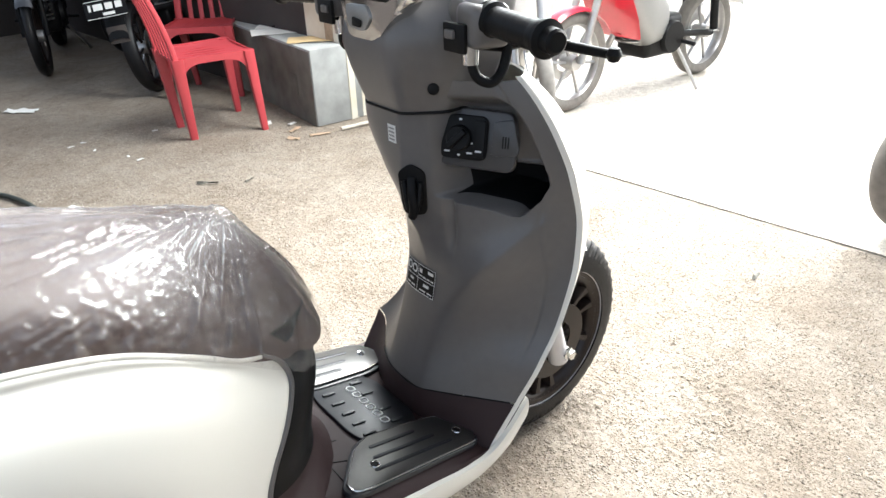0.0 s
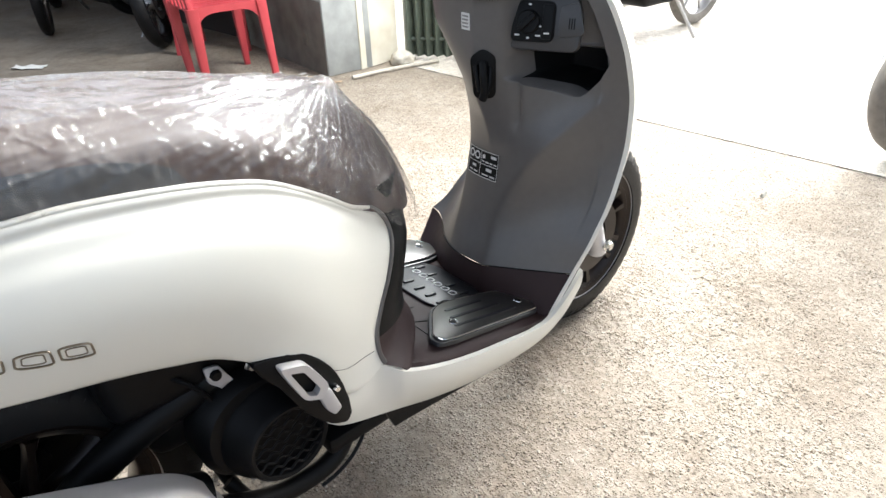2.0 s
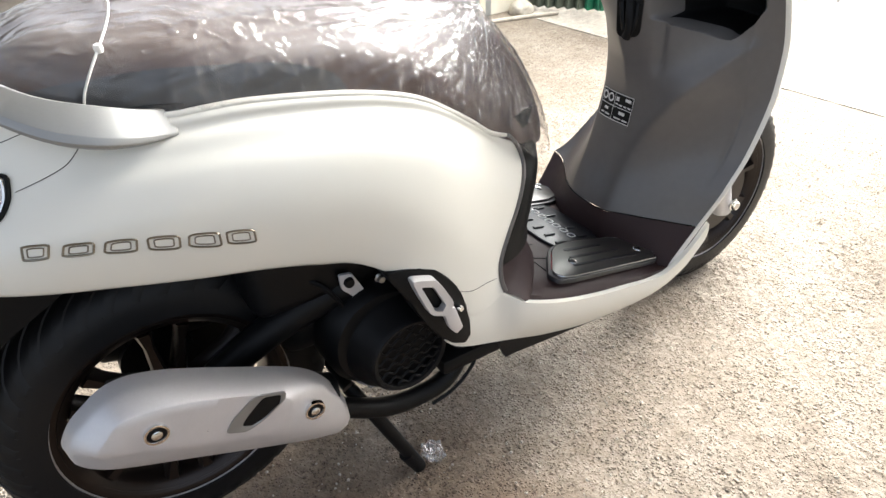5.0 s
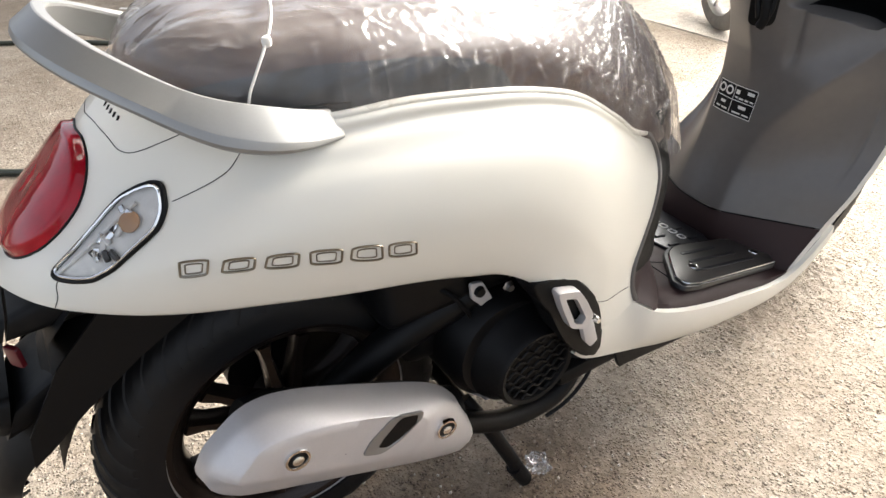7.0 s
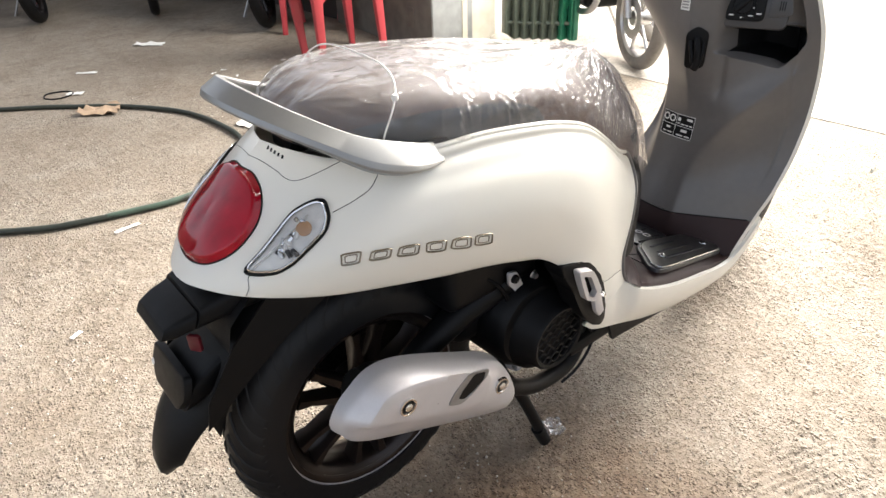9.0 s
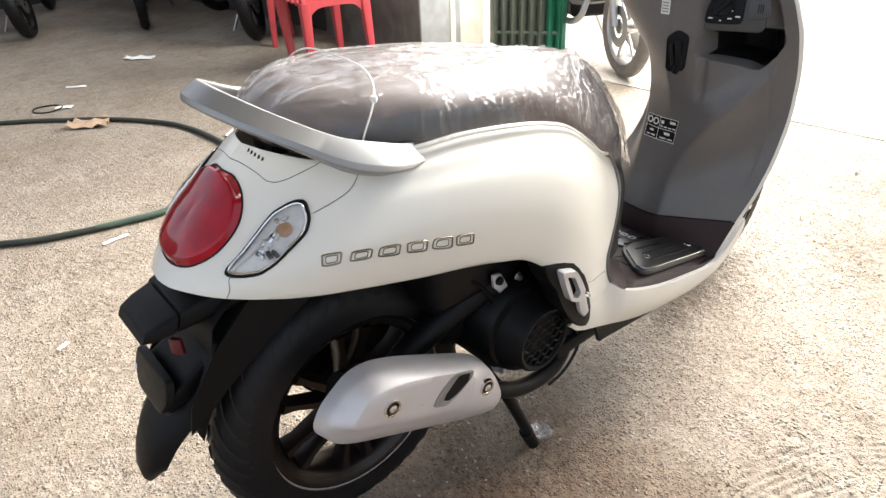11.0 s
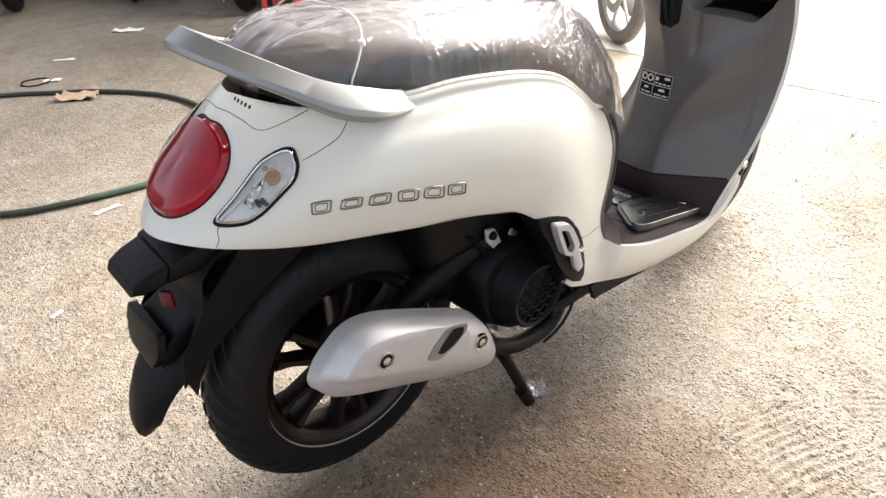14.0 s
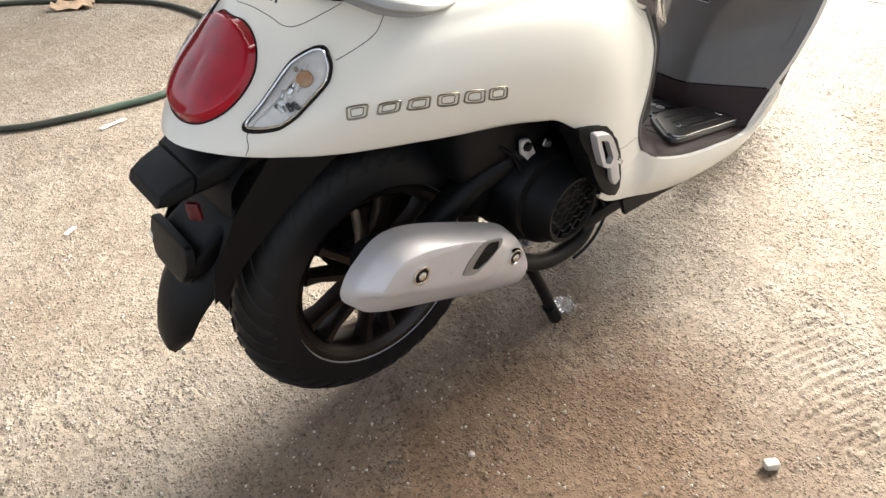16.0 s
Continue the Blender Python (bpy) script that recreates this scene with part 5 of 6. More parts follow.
for x, z in ((0.264, 0.345), (0.266, 0.30), (0.290, 0.255)):
    S("bracket_bolt", lathe([(0, -0.127), (0.006, -0.127), (0.007, -0.12), (0.007, -0.115)], (x, 0, z), n=6), STEEL, "", engine)
S("cable", tube([(0.47, -0.11, 0.30), (0.485, -0.15, 0.265), (0.492, -0.16, 0.225), (0.465, -0.165, 0.195), (0.43, -0.168, 0.178), (0.392, -0.168, 0.170)], 0.0035, 6, 40), BLACK, "", engine)
S("cable", tube([(0.30, -0.12, 0.43), (0.285, -0.135, 0.40), (0.27, -0.135, 0.385)], 0.003, 6), INK, "", engine)
S("cable", tube([(0.20, -0.10, 0.50), (0.24, -0.13, 0.47), (0.27, -0.13, 0.40), (0.26, -0.13, 0.32)], 0.004, 6), BLACK, "", engine)
S("transmission_case", join(box(-0.10, 0.34, 0.07, 0.15, 0.31, 0.44, 0.04, 3), box(0.01, 0.36, 0.075, 0.155, 0.20, 0.40, 0.045, 3), lathe([(0, 0.06), (0.06, 0.06), (0.06, 0.14), (0.045, 0.155), (0, 0.155)], (0.0, 0, 0.31), n=36)), ENGINE, "", engine)
S("shock_absorber", join(tube([(-0.03, 0.12, 0.32), (-0.07, 0.12, 0.62)], 0.028, 14), tube([(-0.03, 0.12, 0.30), (-0.08, 0.12, 0.66)], 0.014, 10)), BLACK)

# exhaust: pipe, silencer and its pale silver guard
S("exhaust_pipe", tube([(0.10, -0.155, 0.33), (0.20, -0.165, 0.275), (0.29, -0.160, 0.215), (0.36, -0.155, 0.192), (0.43, -0.150, 0.196), (0.472, -0.138, 0.235), (0.47, -0.115, 0.29), (0.45, -0.09, 0.33)], 0.0175, 14, 60), BLACK, "black exhaust pipe")
silencer = S("silencer", tube([(0.205, -0.155, 0.285), (0.15, -0.155, 0.312), (0.0, -0.155, 0.385), (-0.09, -0.15, 0.425)], lambda f: 0.040 + 0.012 * smooth01(f / 0.3) - 0.010 * smooth01((f - 0.9) / 0.1), 24), BLACK, "black silencer")
GUARD_OUT = [(-0.143, 0.420), (-0.134, 0.441), (-0.115, 0.459), (-0.074, 0.482), (-0.015, 0.473), (0.102, 0.416), (0.168, 0.377), (0.203, 0.332), (0.226, 0.270), (0.219, 0.244), (0.200, 0.240), (0.125, 0.268), (-0.010, 0.327), (-0.108, 0.371), (-0.138, 0.396)]
GUARD_FACE = [(-0.112, 0.426), (-0.094, 0.450), (-0.068, 0.467), (0.0, 0.455), (0.068, 0.428), (0.106, 0.407), (0.128, 0.387), (0.129, 0.368), (0.108, 0.338), (0.044, 0.357), (-0.025, 0.387), (-0.075, 0.410)]


def radial(outline, centre, n):
    """n points of a closed outline at even angles about centre."""
    dense = curve([(x, 0, z) for x, z in outline], 600, closed=True)
    cx, cz = centre
    by_angle = sorted((math.atan2(p.z - cz, p.x - cx), p) for p in dense)
    angles = [q[0] for q in by_angle]
    return [by_angle[min(range(600), key=lambda i: abs(angles[i] - (-math.pi + 2 * math.pi * k / n)))][1] for k in range(n)]


gc = (0.015, 0.395)
outer_loop, face_loop = radial(GUARD_OUT, gc, 120), radial(GUARD_FACE, gc, 120)
rows = []
for f, y in ((-0.06, -0.166), (-0.02, -0.178), (0.0, -0.187), (0.02, -0.193), (0.10, -0.200), (0.5, -0.2135), (0.90, -0.2235), (0.97, -0.2248), (1.03, -0.2256)):
    rows.append([Vector((o.x + f * (q.x - o.x), y, o.z + f * (q.z - o.z))) for o, q in zip(outer_loop, face_loop)])
for f in (0.75, 0.5, 0.25, 0.01):
    rows.append([Vector((gc[0] + f * (q.x - gc[0]), -0.2262, gc[1] + f * (q.z - gc[1]))) for q in face_loop])
guard = S("exhaust_guard", sheet(rows, wrap=True), GUARD, "pale silver exhaust guard with a dark vent", silencer, sharp=60)


def on_guard(x, z, y=-0.2255):
    return Matrix(((1, 0, 0, x), (0, 0, -1, y), (0, 1, 0, z), (0, 0, 0, 1)))


vent_o = rounded([(0.035, 0.378), (0.048, 0.396), (0.082, 0.420), (0.126, 0.404), (0.122, 0.392), (0.092, 0.373), (0.062, 0.364)], 4, 0.3)
vent_i = rounded([(0.058, 0.378), (0.068, 0.390), (0.094, 0.411), (0.118, 0.403), (0.114, 0.388), (0.088, 0.375), (0.070, 0.371)], 4, 0.25)
S("vent_frame", sheet([[Vector((x, -0.2240, z)) for x, z in vent_o], [Vector((x, -0.2278, z)) for x, z in vent_o], [Vector((0.08 + 0.9 * (x - 0.08), -0.2280, 0.39 + 0.9 * (z - 0.39))) for x, z in vent_o], [Vector((x, -0.2264, z)) for x, z in vent_i]], wrap=True), SILVER, "", guard)
S("vent", slab([(x, z) for x, z in vent_i], 0.0006, m=on_guard(0, 0, -0.2263)), BLACK, "dark vent", guard)
for x, z, y in ((-0.043, 0.427, -0.2262), (0.163, 0.338, -0.2185)):
    S("bolt_ring", lathe([(0.0105, 0.002), (0.0125, -0.003), (0.0155, -0.003), (0.0165, 0.002)], (x, y, z), n=28), CHROME, "", guard)
    S("bolt_well", lathe([(0, -0.0015), (0.0128, -0.0015), (0.013, 0.004)], (x, y, z), n=24), BLACK, "", guard)
    S("bolt", lathe([(0, -0.0055), (0.0045, -0.0055), (0.007, -0.004), (0.0075, 0.0)], (x, y, z), n=16), CHROME, "", guard)

# passenger foot peg in its recess
peg_m = lambda x, z, y: Matrix(((1, 0, 0, x), (0, 0, -1, y), (0, 1, 0, z), (0, 0, 0, 1)))
holder = S("peg_holder", slab(rounded([(0.296, 0.532), (0.336, 0.526), (0.373, 0.511), (0.400, 0.480), (0.418, 0.452), (0.434, 0.400), (0.439, 0.352), (0.428, 0.338), (0.402, 0.350), (0.372, 0.385), (0.350, 0.425), (0.330, 0.470), (0.306, 0.505)], 4, 0.3), 0.045, 0.003, m=peg_m(0, 0, -0.180)), BLACK, "black foot peg holder")
outer = rounded([(0.326, 0.516), (0.367, 0.502), (0.382, 0.478), (0.399, 0.444), (0.386, 0.424), (0.357, 0.438), (0.338, 0.482)], 4, 0.3)
inner_o = rounded([(0.341, 0.499), (0.362, 0.490), (0.372, 0.470), (0.383, 0.447), (0.376, 0.438), (0.364, 0.444), (0.350, 0.478)], 4, 0.22)
rows = [[Vector((x, -0.224, z)) for x, z in outer], [Vector((x, -0.236, z)) for x, z in outer], [Vector((x * 0.97 + 0.361 * 0.03, -0.240, z * 0.97 + 0.47 * 0.03)) for x, z in outer], [Vector((x, -0.240, z)) for x, z in inner_o], [Vector((x, -0.228, z)) for x, z in inner_o]]
peg = S("foot_peg", sheet(rows, wrap=True), GUARD, "folded silver foot peg", holder)
S("peg_tail", slab(rounded([(0.380, 0.430), (0.400, 0.436), (0.415, 0.388), (0.402, 0.380), (0.390, 0.396)], 3, 0.25), 0.009, 0.002, m=peg_m(0, 0, -0.229)), GUARD, "", peg)
S("peg_pin", lathe([(0, -0.238), (0.004, -0.238), (0.005, -0.232), (0.005, -0.225)], (0.412, 0, 0.425), n=10), CHROME, "", peg)

# centre stand
stand = S("centre_stand", join(tube([(0.255, -0.120, 0.25), (0.285, -0.150, 0.19), (0.362, -0.157, 0.012)], 0.0125, 12), tube([(0.255, 0.120, 0.25), (0.285, 0.150, 0.19), (0.362, 0.157, 0.012)], 0.0125, 12), tube([(0.27, -0.14, 0.21), (0.27, 0.14, 0.21)], 0.012, 12)), BLACK, "black centre stand")
for side in (-1, 1):
    S("stand_foot", tube([(0.335, side * 0.157, 0.062), (0.362, side * 0.157, 0.008)], 0.0138, 14), BLACK, "", stand)

# ---- handlebar, switches, labels ----
FACETS = rounded([(-1, 0.62), (-1, -0.50), (-0.30, -1), (0.75, -1), (1, -0.6), (1, 0.6), (0.75, 1), (-0.30, 1)], 5, 0.22)
rows = []
for z, cx, hx, hy in ((0.884, 0.968, 0.066, 0.078), (0.889, 0.968, 0.078, 0.086), (0.91, 0.968, 0.086, 0.093), (0.95, 0.968, 0.098, 0.106), (0.985, 0.970, 0.106, 0.118), (1.005, 0.975, 0.108, 0.119), (1.04, 0.985, 0.108, 0.116), (1.07, 0.995, 0.098, 0.108), (1.085, 1.0, 0.085, 0.095)):
    rows.append([Vector((cx + hx * u, -0.012 + hy * v, z)) for u, v in FACETS])
head = S("handlebar_cover", sheet(rows, wrap=True, close_ends=True), SATIN, "dark grey handlebar cover")
S("cover_seam", tube([(0.968 + 0.0795 * u, -0.012 + 0.0875 * v, 0.889) for u, v in FACETS], 0.0022, 6, 140, closed=True), BLACK, "", head)
S("cover_screw", moved(lathe([(0, 0.002), (0.006, 0.002), (0.009, 0.0)], axis="z", n=16), facing((0.9195, -0.0998, 0.930), (-0.61, -0.79, 0.1))), BLACK, "", head)
spd = Matrix(((0, 0, -1, 0.896), (-1, 0, 0, 0), (0, 1, 0, 0), (0, 0, 0, 1)))
speedo = S("speedometer", slab(rounded([(0.05, 1.085), (0.115, 1.085), (0.118, 1.062), (0.100, 1.046), (0.0745, 1.030), (0.055, 1.014), (0.040, 0.998), (0.021, 0.988), (-0.020, 0.990), (-0.040, 0.998), (-0.046, 1.034), (-0.05, 1.085)], 4, 0.35), 0.030, 0.007, m=spd), CHROME, "chrome housing of the speedometer")
S("housing_inset", slab(rounded([(-0.030, 1.012), (0.012, 1.010), (0.030, 1.030), (0.020, 1.048), (-0.034, 1.046)], 4, 0.3), 0.003, 0.001, m=spd @ Matrix.Translation((0, 0, 0.030))), SILVER, "", speedo)
S("housing_slot", slab(rounded([(-0.016, 1.016), (0.006, 1.015), (0.010, 1.026), (-0.014, 1.030)], 4, 0.3), 0.002, 0.0008, m=spd @ Matrix.Translation((0, 0, 0.0335))), BLACK, "", speedo)
S("dial", slab(rounded([(-0.036, 1.055), (0.075, 1.056), (0.085, 1.078), (-0.036, 1.078)], 4, 0.3), 0.002, 0.0008, m=spd @ Matrix.Translation((0, 0, 0.030))), BLACK, "", speedo)
for side in (-1, 1):
    bar = S("handlebar", tube([(0.975, side * 0.09, 1.035), (0.955, side * 0.15, 1.042), (0.938, side * 0.20, 1.038)], 0.026, 16), SATIN)
    S("switch_housing", moved(box(-0.03, 0.028, -0.03, 0.03, -0.032, 0.026, 0.012, 3), Matrix.Translation((0.942, side * 0.185, 1.033)) @ Matrix.Rotation(side * 0.25, 4, "Z")), SATIN, "", bar)
    S("grip", lathe([(0, -0.002), (0.021, -0.002), (0.025, 0.0), (0.025, 0.008), (0.0195, 0.011)] + [(0.0195 - 0.0014 * (k % 2), 0.014 + 0.0065 * k) for k in range(15)] + [(0.020, 0.115), (0.024, 0.119), (0.024, 0.126), (0.016, 0.129), (0.0155, 0.143), (0.012, 0.146), (0, 0.146)], axis="z", n=28), BLACK, "black rubber grip", bar).matrix_basis = facing((0.938, side * 0.205, 1.038), (-0.22, side, -0.03))
    lev = S("brake_lever", tube([(0.99, side * 0.185, 1.01), (1.01, side * 0.23, 1.005), (1.022, side * 0.29, 1.0), (1.028, side * 0.335, 0.998)], lambda f: 0.0085 - 0.002 * f, 10), BLACK, "black brake lever", bar)
    S("lever_ball", lathe([(0, -0.011), (0.007, -0.0085), (0.011, 0), (0.007, 0.0085), (0, 0.011)], (1.029, side * 0.338, 0.998), "z", 16), BLACK, "", lev)
    S("lever_perch", tube([(0.955, side * 0.165, 1.005), (0.985, side * 0.18, 1.0), (1.0, side * 0.195, 1.005)], 0.014, 12), BLACK, "", bar)
    S("mirror_boss", join(lathe([(0, 0.0), (0.012, 0), (0.013, 0.03), (0.009, 0.034), (0, 0.034)], (0.935, side * 0.165, 0.975), "z", 20), tube([(0.935, side * 0.165, 1.0), (0.935, side * 0.165, 0.985)], 0.010, 10)), CHROME, "", bar)
    S("brake_hose", tube([(0.935, side * 0.165, 0.985), (0.94, side * 0.172, 0.958), (0.957, side * 0.185, 0.948), (0.975, side * 0.19, 0.965), (0.985, side * 0.19, 1.0)], 0.0075, 10), BLACK, "", bar)
    S("switch_panel", moved(box(-0.004, 0.004, -0.022, 0.022, -0.02, 0.02, 0.003), Matrix.Translation((0.908, side * 0.165, 1.015))), BLACK, "", bar)
    S("switch_button", moved(box(-0.004, 0.004, -0.009, 0.009, -0.006, 0.006, 0.002), Matrix.Translation((0.903, side * 0.160, 1.020))), SATIN, "", bar)


def shield_frame(y, z, lift=0.0):
    """A frame on the leg shield, x to the right as the rider sees it."""
    e = 0.006
    p = Vector((shield_x(y, z), y, z))
    a = Vector((shield_x(y - e, z), y - e, z)) - Vector((shield_x(y + e, z), y + e, z))
    b = Vector((shield_x(y, z + e), y, z + e)) - Vector((shield_x(y, z - e), y, z - e))
    n = a.cross(b).normalized()
    if n.x > 0:
        n = -n
    b = (b - n * b.dot(n)).normalized()
    a = b.cross(n)
    q = p + lift * n
    return Matrix(((a.x, b.x, n.x, q.x), (a.y, b.y, n.y, q.y), (a.z, b.z, n.z, q.z), (0, 0, 0, 1)))


def flat_strip(y0, y1, z0, z1, lift):
    """A patch that follows the shield between two heights and two widths."""
    return sheet([[Vector((shield_x(y0 + (y1 - y0) * i / 8, z0 + (z1 - z0) * j / 4) - lift, y0 + (y1 - y0) * i / 8, z0 + (z1 - z0) * j / 4)) for i in range(9)] for j in range(5)])


label = S("warning_label", flat_strip(0.031, -0.057, 0.528, 0.583, 0.0012), BLACK, "black and white warning sticker")
for y0, y1, z0, z1 in ((0.031, -0.057, 0.5815, 0.583), (0.031, -0.057, 0.528, 0.5295), (0.031, 0.0298, 0.528, 0.583), (-0.0558, -0.057, 0.528, 0.583), (0.031, -0.057, 0.5545, 0.5558), (-0.008, -0.0092, 0.528, 0.583),
                       (-0.012, -0.019, 0.560, 0.5625), (-0.022, -0.031, 0.559, 0.562), (-0.034, -0.042, 0.559, 0.562), (-0.045, -0.053, 0.559, 0.562), (-0.036, -0.051, 0.571, 0.577), (-0.012, -0.020, 0.567, 0.575),
                       (-0.016, -0.034, 0.533, 0.536), (-0.038, -0.052, 0.533, 0.536), (-0.026, -0.042, 0.543, 0.549), (0.024, 0.014, 0.534, 0.537), (0.010, -0.003, 0.534, 0.537), (0.016, 0.004, 0.544, 0.549)):
    S("print_bar", flat_strip(y0, y1, z0, z1, 0.0022), INK, "", label)
for y in (0.021, 0.003):
    S("print_ring", moved(lathe([(0.0055, 0.0), (0.0072, 0.0006), (0.0088, 0.0)], axis="z", n=24), shield_frame(y, 0.569, 0.0022)), INK, "", label)
sticker = S("small_sticker", flat_strip(0.0, -0.022, 0.829, 0.859, 0.001), INK, "small white sticker")
for k in range(4):
    S("print_bar", flat_strip(-0.003, -0.019, 0.833 + 0.0062 * k, 0.8362 + 0.0062 * k, 0.0018), SILVER, "", sticker)

hook_m = shield_frame(-0.045, 0.755, 0.0)
hook = S("bag_hook", moved(slab(rounded([(-0.022, -0.05), (0.020, -0.05), (0.024, 0.03), (0.0, 0.045), (-0.024, 0.03)], 5, 0.35), 0.003, 0.001), hook_m), BLACK, "black folding bag hook")
S("hook_arm", moved(join(tube([(0.0, 0.02, 0.004), (0.002, 0.0, 0.016), (0.003, -0.03, 0.02), (-0.002, -0.045, 0.018)], 0.008, 10), tube([(-0.014, 0.015, 0.005), (-0.010, -0.01, 0.014), (-0.006, -0.03, 0.018)], 0.005, 10), tube([(0.014, 0.012, 0.005), (0.012, -0.015, 0.014), (0.006, -0.034, 0.018)], 0.005, 10)), hook_m), BLACK, "", hook)

# ignition panel in the pocket's upper part
pan = facing((0.982, -0.127, 0.846), (-0.88, -0.42, 0.22)) @ Matrix.Scale(1.12, 4)
panel = S("ignition_panel", moved(slab(rounded([(-0.058, -0.045), (0.058, -0.045), (0.062, 0.0), (0.052, 0.038), (-0.040, 0.040), (-0.058, 0.02)], 5, 0.3), 0.012, 0.004), pan @ Matrix.Translation((0, 0, -0.008))), SATINDARK, "dark panel with the ignition switch")
switch = S("ignition_switch", moved(slab(rounded([(-0.046, -0.032), (0.022, -0.032), (0.022, 0.030), (-0.034, 0.030), (-0.046, 0.010)], 5, 0.2), 0.006, 0.0015), pan @ Matrix.Translation((-0.004, 0, 0.004))), BLACK, "", panel)
S("knob", moved(lathe([(0, 0.012), (0.016, 0.012), (0.018, 0.010), (0.0185, 0)], axis="z", n=32), pan @ Matrix.Translation((-0.022, -0.002, 0.008))), BLACK, "", switch)
S("knob_grip", moved(box(-0.017, 0.017, -0.0045, 0.0045, 0, 0.010, 0.002), pan @ Matrix.Translation((-0.022, -0.002, 0.018)) @ Matrix.Rotation(0.8, 4, "Z")), BLACK, "", switch)
S("seat_button", moved(slab(rounded([(-0.0085, -0.026), (0.0085, -0.026), (0.0085, 0.026), (-0.0085, 0.026)], 3, 0.2), 0.004, 0.001), pan @ Matrix.Translation((0.008, -0.001, 0.009))), BLACK, "", switch)
for u, v, w in ((-0.022, 0.024, 0.004), (-0.040, -0.022, 0.008), (-0.022, -0.026, 0.004), (-0.006, -0.022, 0.008), (0.008, -0.018, 0.009), (-0.003, -0.008, 0.003)):
    S("print_bar", moved(slab([(-w / 2, -0.0012), (w / 2, -0.0012), (w / 2, 0.0012), (-w / 2, 0.0012)], 0.0006), pan @ Matrix.Translation((u, v, 0.0132 if u > 0 else 0.0102))), INK, "", switch)
S("flap", moved(slab(rounded([(-0.02, -0.024), (0.022, -0.018), (0.010, 0.03), (-0.018, 0.024)], 4, 0.2), 0.005, 0.001), pan @ Matrix.Translation((0.045, 0, 0.004))), SATINDARK, "", panel)
for k in range(3):
    S("flap_rib", moved(box(-0.0008, 0.0008, -0.008, 0.008, 0, 0.001), pan @ Matrix.Translation((0.042 + 0.004 * k, -0.002, 0.009))), BLACK, "", panel)


# ---- things round the scooter ----
def at(x, y, z=0.0, turn=0.0):
    return pose(x, y, z, 0, 0, turn)


# red plastic chair
def bar_between(p0, p1, w0, d0, w1, d1, bend=(0, 0, 0), n=10):
    """A flat moulded bar: width along y, depth along x, bent by an offset at its middle."""
    rows = []
    for i in range(n):
        t = i / (n - 1)
        c = Vector(p0).lerp(Vector(p1), t) + Vector(bend) * 4 * t * (1 - t)
        w, d = w0 + (w1 - w0) * t, d0 + (d1 - d0) * t
        o = rounded([(-d / 2, -w / 2), (d / 2, -w / 2), (d / 2, w / 2), (-d / 2, w / 2)], 2, 0.3)
        rows.append([c + Vector((u, v, 0)) for u, v in o])
    return sheet(rows, wrap=True, close_ends=True)


def chair():
    root = group_root("plastic_chair", "red moulded plastic stacking chair with a slatted back", "chair", group="red chairs")
    seat = []
    for i in range(13):
        x = -0.20 + 0.40 * i / 12
        w = 0.185 + 0.03 * i / 12
        seat.append([Vector((x, w * s, 0.43 + 0.015 * abs(s) ** 3 - 0.012 * math.cos(math.pi * (i / 12 - 0.5)) + (-0.02 if abs(s) > 0.99 else 0))) for s in (-1, -0.97, -0.85, -0.5, 0, 0.5, 0.85, 0.97, 1)])
    part("seat", shell(seat, 0.006), REDPLASTIC, root)
    for k in range(5):
        y = -0.11 + 0.055 * k
        part("seat_slot", box(-0.13, 0.12, y - 0.004, y + 0.004, 0.4215, 0.4235), REDPLASTIC, root)
    part("apron", shell([[Vector((0.203, y, 0.442 - f * (0.035 + 0.12 * abs(y / 0.205) ** 5))) for y in (0.205 * (-1 + 2 * k / 24) for k in range(25))] for f in (0, 0.3, 0.7, 1)], 0.006), REDPLASTIC, root)
    for s in (-1, 1):
        part("apron_side", shell([[Vector((x, s * (0.190 + 0.03 * (x + 0.2) / 0.4), 0.442 - f * (0.035 + 0.12 * abs(x / 0.19) ** 5))) for x in (0.19 * (-1 + 2 * k / 24) for k in range(25))] for f in (0, 0.3, 0.7, 1)], 0.005), REDPLASTIC, root)
        part("leg", bar_between((0.185, s * 0.205, 0.44), (0.205, s * 0.222, 0.0), 0.055, 0.06, 0.035, 0.035), REDPLASTIC, root)
        part("leg", bar_between((-0.185, s * 0.185, 0.44), (-0.165, s * 0.135, 0.0), 0.06, 0.065, 0.035, 0.04), REDPLASTIC, root)
        part("back_post", bar_between((-0.19, s * 0.185, 0.42), (-0.31, s * 0.17, 0.86), 0.045, 0.03, 0.035, 0.022, (0.02, 0, 0)), REDPLASTIC, root)
    for k in range(4):
        y = -0.105 + 0.07 * k
        part("back_slat", bar_between((-0.195, y, 0.42), (-0.315, y * 0.95, 0.845), 0.03, 0.012, 0.03, 0.01, (0.02, 0, 0)), REDPLASTIC, root)
    part("top_rail", tube([(-0.31, -0.17, 0.85), (-0.325, -0.09, 0.868), (-0.328, 0, 0.872), (-0.325, 0.09, 0.868), (-0.31, 0.17, 0.85)], 0.02, 12), REDPLASTIC, root)
    return root


red_chair = chair()
red_chair.matrix_basis = at(1.690, 2.83, 0, -6)
tagged(copy_thing(red_chair, at(2.02, 3.62, 0, -125)), "red moulded plastic chair half hidden behind another")

# concrete block used as a counter, with papers on it
BLK = pose(2.10, 2.395, 0, 0, 0, -4)
blk = part("concrete_block", moved(join(box(0, 0.30, 0, 1.25, 0, 0.425, 0.008)), BLK), CONCRETE)
tagged(blk, "rough grey cement block used as a counter", "block")
